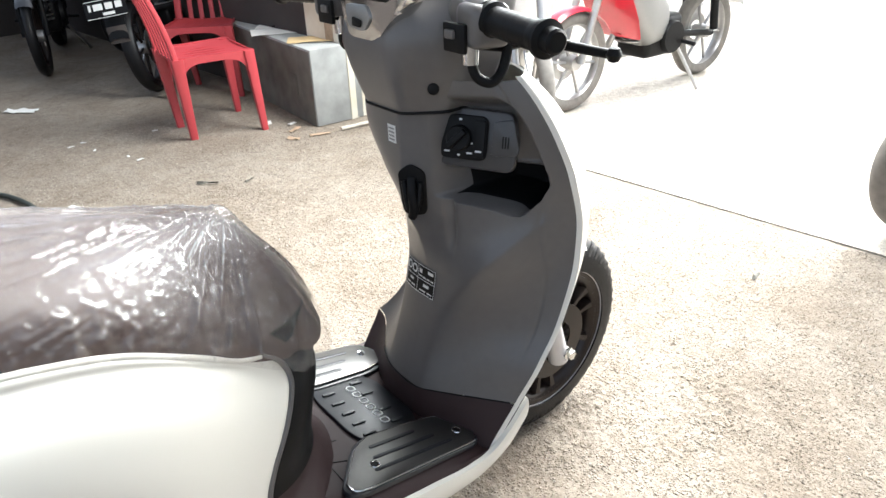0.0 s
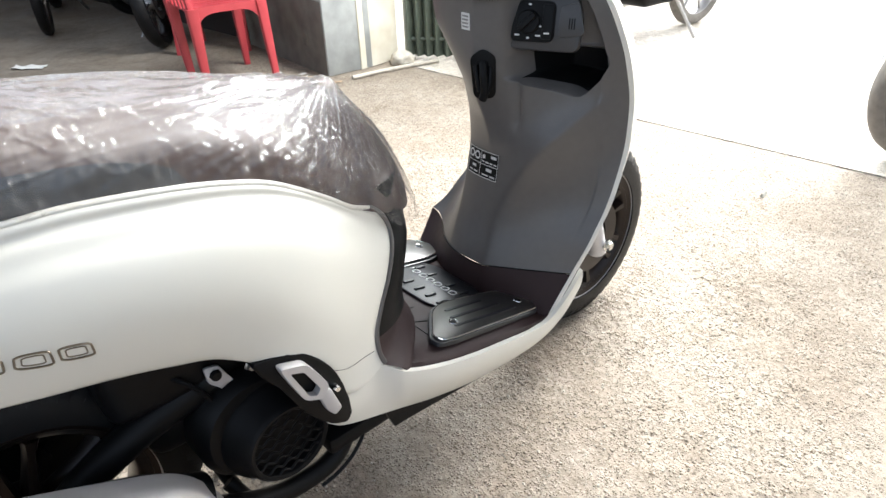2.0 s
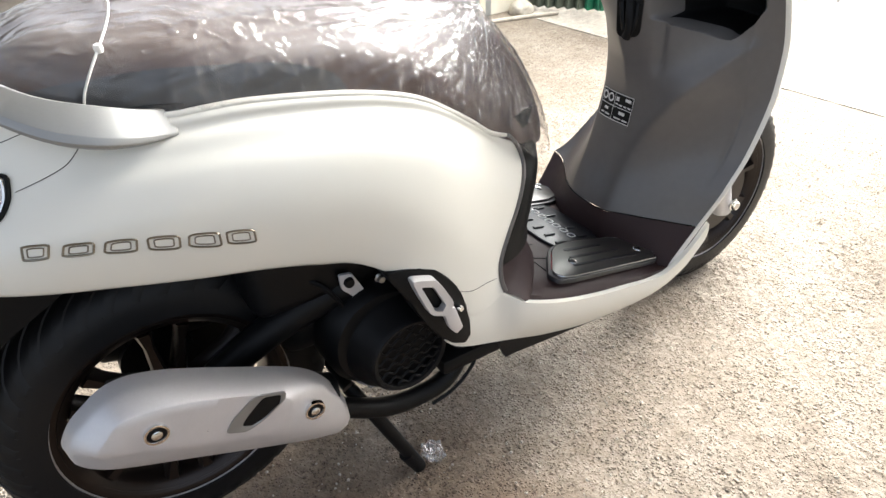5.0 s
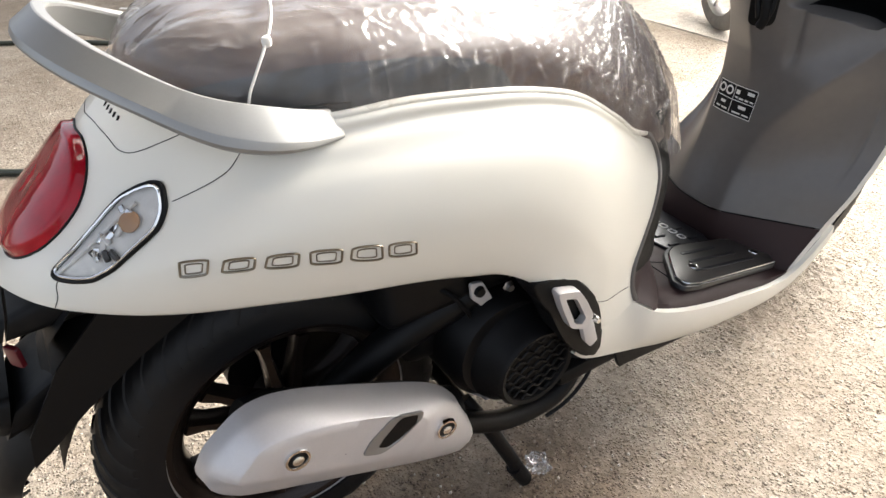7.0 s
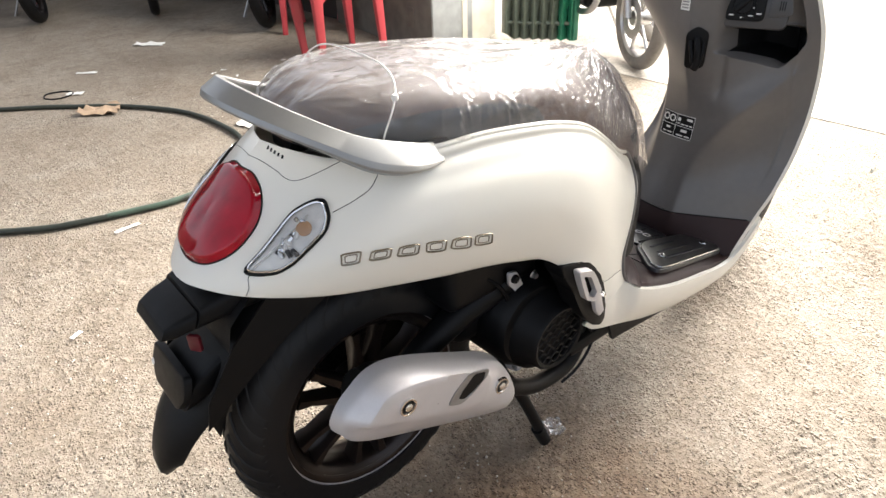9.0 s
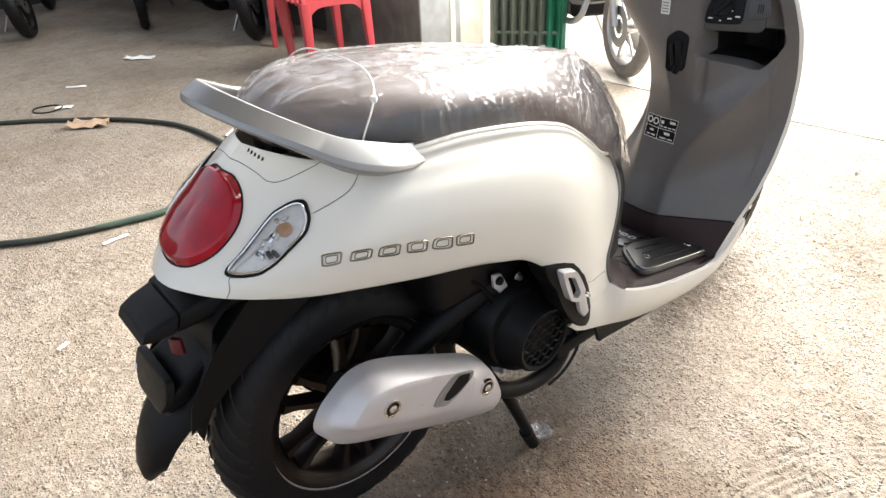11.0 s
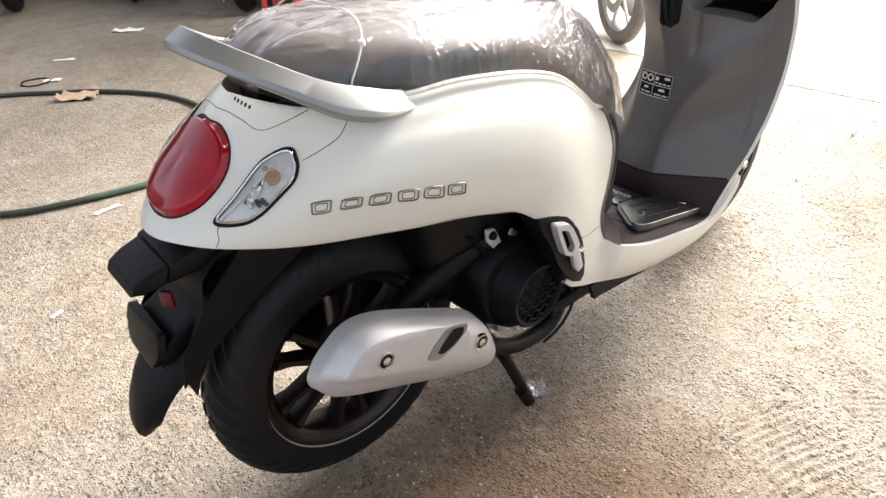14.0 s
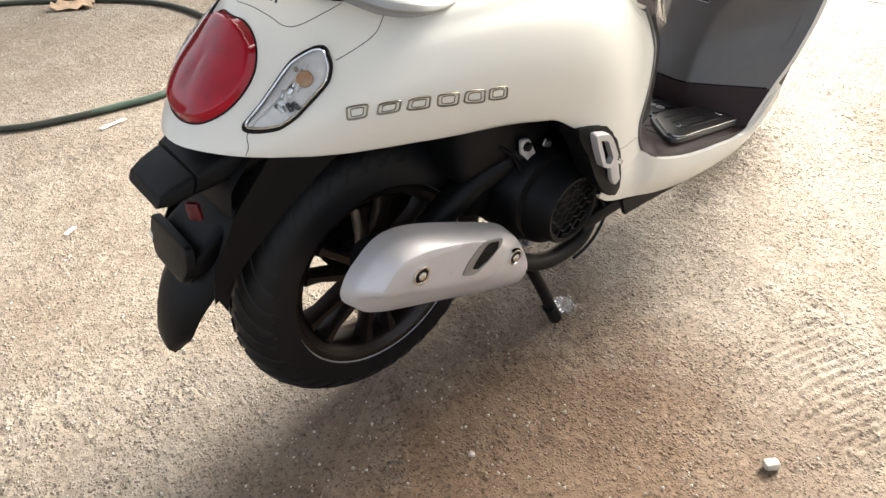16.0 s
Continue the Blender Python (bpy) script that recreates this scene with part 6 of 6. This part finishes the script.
part("plug_plate", moved(box(-0.006, 0.001, 0.20, 0.28, 0.14, 0.26, 0.004), BLK), CONCRETE_DARK, blk)
# inward face darkened: stains, and the shade it stands in, put into colour
part("stained_shaded_side", moved(box(-0.003, 0.0, 0.012, 1.24, 0.0, 0.412), BLK), CONCRETE_DARK, blk, "dark side face, stains and shade in its colour")


def loose_sheet(name, cx, cy, w, d, turn, mat, label, z=0.4265):
    rows = []
    for j in range(7):
        rows.append([Vector((w * (i / 6 - 0.5), d * (j / 6 - 0.5), 0.004 + 0.004 * noise.noise(Vector((i * 0.5 + cx * 9, j * 0.5, cy * 5))))) for i in range(7)])
    ob = part(name, shell(rows, 0.001), mat)
    ob.matrix_basis = BLK @ at(cx, cy, z, turn)
    return tagged(ob, label, "paper")


loose_sheet("paper_sheet", 0.09, 0.62, 0.21, 0.30, 70, PAPER, "white paper sheet lying on the cement block")
loose_sheet("paper_sheet", 0.20, 0.78, 0.21, 0.30, 55, PAPER, "white paper sheet lying under a pen")
loose_sheet("envelope", 0.13, 0.24, 0.17, 0.26, 62, MANILA, "manila envelope lying on the cement block", 0.429)
pen = part("pen", tube([(0, 0, 0), (0.14, 0.02, 0)], 0.005, 8), BLACK)
pen.matrix_basis = BLK @ at(0.10, 0.70, 0.441, 20)
tagged(pen, "dark pen lying on the papers", "pen")
cup = part("plastic_cup", lathe([(0, 0), (0.026, 0), (0.034, 0.085), (0.036, 0.088), (0.033, 0.086), (0.025, 0.004), (0, 0.004)], axis="z", n=28), PAPER)
cup.matrix_basis = BLK @ at(0.24, 0.40, 0.4255)
tagged(cup, "white plastic cup standing on the block", "cup")
part("sleeve", lathe([(0.0285, 0.025), (0.0325, 0.068)], axis="z", n=28), SILVER, cup)
boxy = part("small_box", box(-0.05, 0.05, -0.035, 0.035, 0, 0.11, 0.004), CARD)
boxy.matrix_basis = BLK @ at(0.24, 0.14, 0.4255, 15)
tagged(boxy, "small brown carton on the block", "box")

# folded green gate beside the wall
gate = group_root("folding_gate", "green steel folding gate pushed together in its opening", "gate")
g0, g1 = Vector((2.655, 2.36, 0.02)), Vector((2.905, 2.03, 0.02))
dirg = (g1 - g0).normalized()
nrm = Vector((-dirg.y, dirg.x, 0))
for k in range(15):
    c = g0.lerp(g1, k / 14)
    turn = math.degrees(math.atan2(dirg.y, dirg.x)) + (62 if k % 2 else 118)
    part("slat", moved(box(-0.035, 0.035, -0.0045, 0.0045, 0.0, 3.3, 0.002), Matrix.Translation(c) @ Matrix.Rotation(radians(turn), 4, "Z")), GREEN if k > 11 else GREENGREY, gate, "bright green slat" if k > 11 else "")
for z in (0.10, 1.6, 3.1):
    part("rail", tube([tuple(g0 + Vector((0, 0, z))), tuple(g1 + Vector((0, 0, z)))], 0.012, 8), GREENGREY, gate)
part("edge_post", moved(box(-0.02, 0.02, -0.02, 0.02, 0, 3.35, 0.003), Matrix.Translation(g1 + dirg * 0.03)), GREEN, gate, "bright green edge post")

# a pale strip and a stone on the floor by the gate
strip = part("floor_strip", tube([(2.16, 2.25, 0.012), (2.40, 2.22, 0.012), (2.72, 2.15, 0.012)], 0.012, 8), STONE)
tagged(strip, "pale broken wooden strip lying on the floor", "strip")


def rock(name, x, y, r, seed, label, mat=STONE, flat=0.7):
    bm = bmesh.new()
    bmesh.ops.create_icosphere(bm, subdivisions=3, radius=r)
    for v in bm.verts:
        v.co *= 1 + 0.35 * noise.noise(v.co * (1.6 / r) + Vector((seed, seed * 2, 0)))
        v.co.z = max(v.co.z * flat, -0.55 * r * flat)
    ob = part(name, bm, mat, sharp=60)
    ob.matrix_basis = at(x, y, 0.55 * r * flat)
    return tagged(ob, label, "stone")


rock("stone", 2.56, 2.30, 0.07, 3.0, "pale broken stone at the foot of the wall")
bm = box(-0.014, 0.014, -0.009, 0.009, 0.0, 0.015, 0.003, 1)
for v in bm.verts:
    v.co += 0.003 * Vector((noise.noise(v.co * 90), noise.noise(v.co * 90 + Vector((5, 0, 0))), 0.6 * noise.noise(v.co * 90 + Vector((0, 7, 0)))))
chip = part("stone", bm, STONE, sharp=25)
chip.matrix_basis = at(0.366, -0.661, 0.0, -35)
tagged(chip, "small pale squared stone chip on the floor", "stone")
rock("stone", -0.007, -0.285, 0.006, 9.0, "tiny pale stone lying on the floor")


# ---- motorbikes ----
def motorbike(label, place, heading, body, accent, r=0.285, plate=False, naked=True):
    root = group_root("motorbike", label, "motorbike")
    front = 1.24
    for name, x, w in (("rear_wheel", 0.0, 0.095), ("front_wheel", front, 0.075)):
        hub = part(name, lathe([(0, -0.05), (0.04, -0.05), (0.045, 0), (0.04, 0.05), (0, 0.05)], (x, 0, r), n=20), STEEL, root)
        prof = [(r - 0.07, -w * 0.35), (r - 0.045, -w * 0.48), (r - 0.02, -w * 0.45), (r - 0.004, -w * 0.25), (r, 0), (r - 0.004, w * 0.25), (r - 0.02, w * 0.45), (r - 0.045, w * 0.48), (r - 0.07, w * 0.35)]
        part("tyre", lathe(prof, (x, 0, r), n=44, closed=True), RUBBER if naked else GLARETYRE, hub)
        part("rim", lathe([(r - 0.07, -w * 0.36), (r - 0.08, -w * 0.2), (r - 0.08, w * 0.2), (r - 0.07, w * 0.36), (r - 0.066, 0)], (x, 0, r), n=44, closed=True), RIM if naked else STEEL, hub)
        for k in range(6):
            a = 2 * math.pi * k / 6
            part("spoke", tube([(x + 0.03 * math.cos(a), 0, r + 0.03 * math.sin(a)), (x + (r - 0.075) * math.cos(a + 0.15), 0, r + (r - 0.075) * math.sin(a + 0.15))], 0.010, 6), RIM if naked else STEEL, hub)
        part("disc", lathe([(0.06, -0.052), (0.11, -0.052), (0.11, -0.048), (0.06, -0.048)], (x, 0, r), n=32, closed=True), STEEL, hub)
    for s in (-1, 1):
        part("fork_leg", tube([(front, s * 0.075, r), (front - 0.17, s * 0.075, 0.80)], 0.021, 12), BLACK if naked else STEEL, root)
        part("swing_arm", tube([(0, s * 0.07, r), (0.42, s * 0.07, 0.33)], 0.022, 10), BLACK, root)
        part("shock", tube([(0.02, s * 0.10, r + 0.03), (0.10, s * 0.11, 0.66)], 0.026, 10), BLACK, root)
        part("grip", tube([(front - 0.27, s * 0.12, 0.98), (front - 0.33, s * 0.36, 0.97)], 0.016, 10), BLACK, root)
        part("foot_peg", tube([(0.42, s * 0.10, 0.30), (0.42, s * 0.24, 0.29)], 0.012, 8), BLACK, root)
    part("engine", join(box(0.38, 0.72, -0.12, 0.12, 0.22, 0.46, 0.04, 3), lathe([(0, -0.15), (0.09, -0.15), (0.10, -0.13), (0.10, 0.13), (0.09, 0.15), (0, 0.15)], (0.50, 0, 0.33), n=28), tube([(0.66, 0, 0.36), (0.80, 0, 0.44)], 0.075, 16)), ENGINE, root)
    for k in range(5):
        part("engine_fin", lathe([(0.05, -0.004), (0.09, -0.004), (0.09, 0.004), (0.05, 0.004)], (0.73, 0.0, 0.33 + 0.035 * k), "z", 20, True), STEEL, root)
    part("exhaust", join(tube([(0.80, -0.05, 0.40), (0.80, -0.11, 0.24), (0.55, -0.14, 0.20), (0.25, -0.15, 0.26)], 0.02, 10), tube([(0.28, -0.155, 0.25), (0.10, -0.16, 0.32), (-0.16, -0.165, 0.40)], lambda f: 0.035 + 0.015 * math.sin(math.pi * f) ** 0.5, 16)), BLACK if naked else STEEL, root)
    part("exhaust_tip", lathe([(0.024, 0.0), (0.034, 0.0), (0.034, -0.02), (0.024, -0.02)], (-0.165, -0.165, 0.402), "x", 20, True), CHROME, root)
    part("seat", block_loft([(-0.16, 0.80, 0.08, 0.03, 0), (0.05, 0.79, 0.12, 0.04, 0), (0.30, 0.76, 0.13, 0.045, 0), (0.55, 0.74, 0.11, 0.04, 0)]), BLACK, root)
    part("tail_body", block_loft([(-0.30, 0.76, 0.05, 0.03, 0), (-0.15, 0.72, 0.10, 0.06, 0), (0.15, 0.66, 0.125, 0.08, 0), (0.45, 0.62, 0.12, 0.09, 0)]), body, root)
    if naked:
        part("fuel_tank", block_loft([(0.50, 0.80, 0.09, 0.06, 0), (0.62, 0.84, 0.14, 0.10, 0), (0.80, 0.86, 0.15, 0.11, 0), (0.94, 0.84, 0.11, 0.08, 0)]), body, root)
    else:
        part("leg_fairing", block_loft([(0.55, 0.42, 0.13, 0.12, 0), (0.72, 0.50, 0.17, 0.20, 0), (0.86, 0.62, 0.18, 0.20, 0), (0.95, 0.74, 0.14, 0.14, 0)]), SILVER, root, "grey plastic lower fairing")
        part("leg_shield", block_loft([(0.84, 0.40, 0.15, 0.05, 0.5), (0.93, 0.52, 0.19, 0.10, 0.5), (1.0, 0.64, 0.19, 0.10, 0.5), (1.05, 0.76, 0.15, 0.06, 0.5)]), accent, root, "bright painted leg shield")
        part("front_fairing", block_loft([(0.80, 0.78, 0.15, 0.10, 0), (0.92, 0.82, 0.18, 0.15, 0), (1.04, 0.86, 0.15, 0.14, 0), (1.12, 0.88, 0.08, 0.08, 0)]), accent, root, "bright painted front fairing")
    part("head_light", block_loft([(0.94, 0.95, 0.10, 0.08, 0), (1.06, 0.93, 0.09, 0.08, 0), (1.12, 0.92, 0.06, 0.06, 0)]), accent if not naked else BLACK, root)
    fr = []
    for i in range(16):
        a = radians(50 + 100 * i / 15)
        fr.append([Vector((front + (r + 0.02) * math.cos(a), 0.055 * s, r + (r + 0.02 - 0.02 * abs(s) ** 3) * math.sin(a))) for s in (-1, -0.6, 0, 0.6, 1)])
    part("front_fender", shell(fr, 0.003), accent, root)
    # outdoors the fender takes the body colour, in place of glare
    part("rear_fender", shell([[Vector((x, 0.06 * s, z - 0.015 * abs(s) ** 3)) for s in (-1, -0.6, 0, 0.6, 1)] for x, z in ((0.12, 0.64), (-0.10, 0.66), (-0.26, 0.62), (-0.33, 0.52), (-0.36, 0.42))], 0.004), BLACK if naked else body, root)
    part("side_stand", tube([(0.42, 0.11, 0.27), (0.36, 0.26, 0.01)], 0.011, 8), STEEL, root)
    if plate:
        pl = part("number_plate", moved(box(-0.125, 0.125, -0.052, 0.052, 0, 0.003, 0.001), facing((-0.385, 0, 0.60), (-0.95, 0, 0.3))), BLACK, root, "black number plate with white bars")
        for u0, u1, v in ((-0.10, -0.085, 0.012), (-0.07, -0.015, 0.012), (0.0, 0.045, 0.012), (0.06, 0.10, 0.012), (-0.02, 0.05, -0.03)):
            part("plate_bar", moved(box(u0, u1, v - (0.018 if v > 0 else 0.008), v + (0.018 if v > 0 else 0.008), 0.003, 0.0042), facing((-0.385, 0, 0.60), (-0.95, 0, 0.3))), INK, pl)
        for v in (-0.049, 0.049):
            part("plate_bar", moved(box(-0.12, 0.12, v - 0.0015, v + 0.0015, 0.003, 0.0038), facing((-0.385, 0, 0.60), (-0.95, 0, 0.3))), INK, pl)
        part("mud_flap", moved(box(-0.06, 0.06, -0.05, 0.05, 0, 0.004, 0.001), facing((-0.345, 0, 0.44), (-0.95, 0, 0.1))), WALLDARK, root, "grimy mud flap")
    root.matrix_basis = at(*place, 0, heading)
    return root


motorbike("black parked motorbike with a black number plate, seen from behind", (1.75, 3.88), 55, BIKEBLACK, BIKEBLACK, 0.29, True).matrix_basis = pose(1.75, 3.87, 0.003, -8, 0, 55)
motorbike("black parked motorbike with a chromed engine in the shade", (1.22, 5.02), -118, BIKEBLACK, BIKEBLACK, 0.285, False).matrix_basis = at(1.68, 6.13, 0, -108)
motorbike("dark parked motorbike in the shade of the workshop", (0.0, 0.0), 0, BIKEBLACK, BIKEBLACK, 0.285, True).matrix_basis = pose(0.55, 5.36, 0.003, -7, 0, 70)
motorbike("dark parked motorbike with a low black body, deep in the workshop", (0, 0), 0, BIKEBLACK, BIKEBLACK, 0.285, False).matrix_basis = at(2.05, 5.15, 0, 20)
motorbike("red and white step-through motorbike parked out in bright daylight", (0, 0), 0, BIKEWHITE, BIKERED, 0.28, False, False).matrix_basis = at(4.55, 1.55, -0.004, 177)
motorbike("white step-through motorbike parked out in bright daylight", (0, 0), 0, BIKEWHITE, BIKEWHITE, 0.28, False, False).matrix_basis = at(3.38, 2.50, -0.004, 241)
motorbike("pale motorbike parked out in bright daylight by the opening", (0, 0), 0, BIKEWHITE, BIKEWHITE, 0.28, False, False).matrix_basis = at(3.06, -0.305, -0.004, -30)

# ---- hose, litter, grit ----
hose = part("garden_hose", tube([(-1.6, 4.1, 0.012), (-0.7, 3.62, 0.012), (-0.022, 3.18, 0.012), (0.183, 3.012, 0.012), (0.36, 2.847, 0.013), (0.52, 2.63, 0.012), (0.60, 2.45, 0.012), (0.64, 2.21, 0.012), (0.635, 1.98, 0.012), (0.53, 1.73, 0.012), (0.36, 1.60, 0.012), (0.17, 1.578, 0.012), (0.04, 1.60, 0.012), (-0.145, 1.647, 0.012), (-0.33, 1.735, 0.012), (-0.9, 2.15, 0.012), (-1.5, 2.7, 0.012)], 0.0115, 10, 160), HOSE)
tagged(hose, "dark green garden hose lying in a loop on the floor", "hose")
part("pale_stretch", tube([(0.45, 1.655, 0.0125), (0.36, 1.60, 0.0125), (0.17, 1.578, 0.0125), (0.04, 1.60, 0.0125), (-0.06, 1.623, 0.0125)], 0.0121, 10, 50), HOSEGREEN, hose, "greener stretch of hose")
wire = part("wire_ring", tube([(0.10, 3.30, 0.004), (0.16, 3.24, 0.004), (0.24, 3.27, 0.006), (0.22, 3.35, 0.004), (0.13, 3.36, 0.008)], 0.004, 6, 50, closed=True), BLACK)
tagged(wire, "thin dark wire ring lying on the floor", "wire")


def scrap(name, x, y, w, d, turn, mat, label, crumple=0.012, n=7):
    rows = []
    for j in range(n):
        rows.append([Vector((w * (i / (n - 1) - 0.5), d * (j / (n - 1) - 0.5), 0.003 + crumple * abs(noise.noise(Vector((i * 0.9 + x * 17, j * 0.9 + y * 13, 0.3)))))) for i in range(n)])
    ob = part(name, shell(rows, 0.0012), mat)
    ob.matrix_basis = at(x, y, 0.0, turn)
    return tagged(ob, label, "litter")


scrap("cardboard_scrap", 0.27, 2.86, 0.19, 0.13, -35, CARD, "crushed brown carton lying over the hose", 0.06)
scrap("paper_scrap", 0.92, 4.02, 0.20, 0.07, -40, PAPER, "crumpled pale paper lying on the floor", 0.03)
scrap("paper_scrap", 0.25, 3.27, 0.09, 0.05, -40, PAPER, "small torn white paper on the floor", 0.012)
scrap("paper_scrap", 0.41, 3.64, 0.12, 0.03, -40, PAPER, "narrow torn white paper on the floor", 0.012)
scrap("paper_scrap", -0.03, 1.505, 0.09, 0.018, 8, PAPER, "narrow white paper strip by the hose", 0.006)
scrap("paper_scrap", -0.34, 0.97, 0.035, 0.014, 30, PAPER, "tiny white paper fleck on the floor", 0.006)
scrap("paper_scrap", 0.75, 2.16, 0.08, 0.10, 20, PAPER, "torn white paper beside the hose", 0.02)
for x, y, w, t in ((1.98, 2.45, 0.09, 30), (2.04, 2.28, 0.11, -20), (1.93, 2.66, 0.06, 70), (2.02, 2.55, 0.05, 10), (1.90, 2.32, 0.07, -50)):
    scrap("litter_scrap", x, y, w, 0.03, t, CARD if w > 0.06 else PAPER, "dry leaf-like scrap lying by the cement block", 0.015, 5)
for x, y, w, t in ((0.97, 3.07, 0.035, 20), (1.04, 3.09, 0.03, -40), (1.05, 2.92, 0.03, 60), (1.18, 2.60, 0.035, 10), (1.15, 2.69, 0.025, 80), (1.40, 3.01, 0.03, -20)):
    scrap("paper_scrap", x, y, w, 0.012, t, PAPER, "small white paper fleck on the dusty floor", 0.008, 5)
for x, y, w, t in ((1.30, 2.05, 0.10, -40), (1.46, 1.95, 0.05, 20), (2.32, -0.05, 0.05, 10)):
    scrap("twig_scrap", x, y, w, 0.012, t, CONCRETE_DARK, "dry dark twig lying on the pale floor", 0.02, 4)
cap = part("bottle_cap", lathe([(0.0165, 0.0), (0.0185, 0.001), (0.0175, 0.0025), (0.0165, 0.001)], axis="z", n=28, closed=True), CONCRETE_DARK)
cap.matrix_basis = at(-0.13, -0.215, 0.0)
tagged(cap, "dull ring pressed flat into the floor", "ring")
bm = bmesh.new()
bmesh.ops.create_icosphere(bm, subdivisions=4, radius=0.022)
for v in bm.verts:
    n1 = noise.noise(v.co * 70) + 0.6 * noise.noise(v.co * 150)
    v.co *= 1 + 0.4 * n1
    v.co.z = max(v.co.z * 0.8, -0.02)
wad = part("plastic_wad", bm, FILM, sharp=20)
wad.matrix_basis = at(0.400, -0.150, 0.017)
tagged(wad, "crumpled clear plastic wad beside the stand foot", "litter")


def grit(name, count, x0, x1, y0, y1, size, mat, label, seed):
    rnd = random.Random(seed)
    verts, faces = [], []
    for _ in range(count):
        x, y = rnd.uniform(x0, x1), rnd.uniform(y0, y1)
        r = size * rnd.choice((0.5, 0.6, 0.7, 0.8, 1.0, 1.4))
        a0 = rnd.uniform(0, 6.28)
        b = len(verts)
        k = 5
        for j in range(k):
            a = a0 + 2 * math.pi * j / k
            q = r * rnd.uniform(0.7, 1.2)
            verts.append((x + q * math.cos(a), y + q * math.sin(a), -0.001))
        for j in range(k):
            a = a0 + 2 * math.pi * j / k
            q = r * rnd.uniform(0.35, 0.7)
            verts.append((x + q * math.cos(a), y + q * math.sin(a), r * rnd.uniform(0.3, 0.7)))
        for j in range(k):
            faces.append((b + j, b + (j + 1) % k, b + k + (j + 1) % k, b + k + j))
        faces.append(tuple(b + k + j for j in range(k)))
    me = bpy.data.meshes.new(name)
    me.from_pydata(verts, [], faces)
    me.materials.append(mat)
    return tagged(new(name, me), label, "grit", kind="stuff")


GRITDARK = material("dark grit", (0.36, 0.29, 0.22), 0.9, vary=0.25, scale=40)
grit("floor_grit", 9000, -1.0, 2.6, -0.75, 3.2, 0.0026, GRITDARK, "loose dark grit scattered over the concrete floor", 3)
grit("floor_grit", 9000, -1.0, 2.6, -0.75, 3.2, 0.0026, STONE, "loose pale grit scattered over the concrete floor", 5)
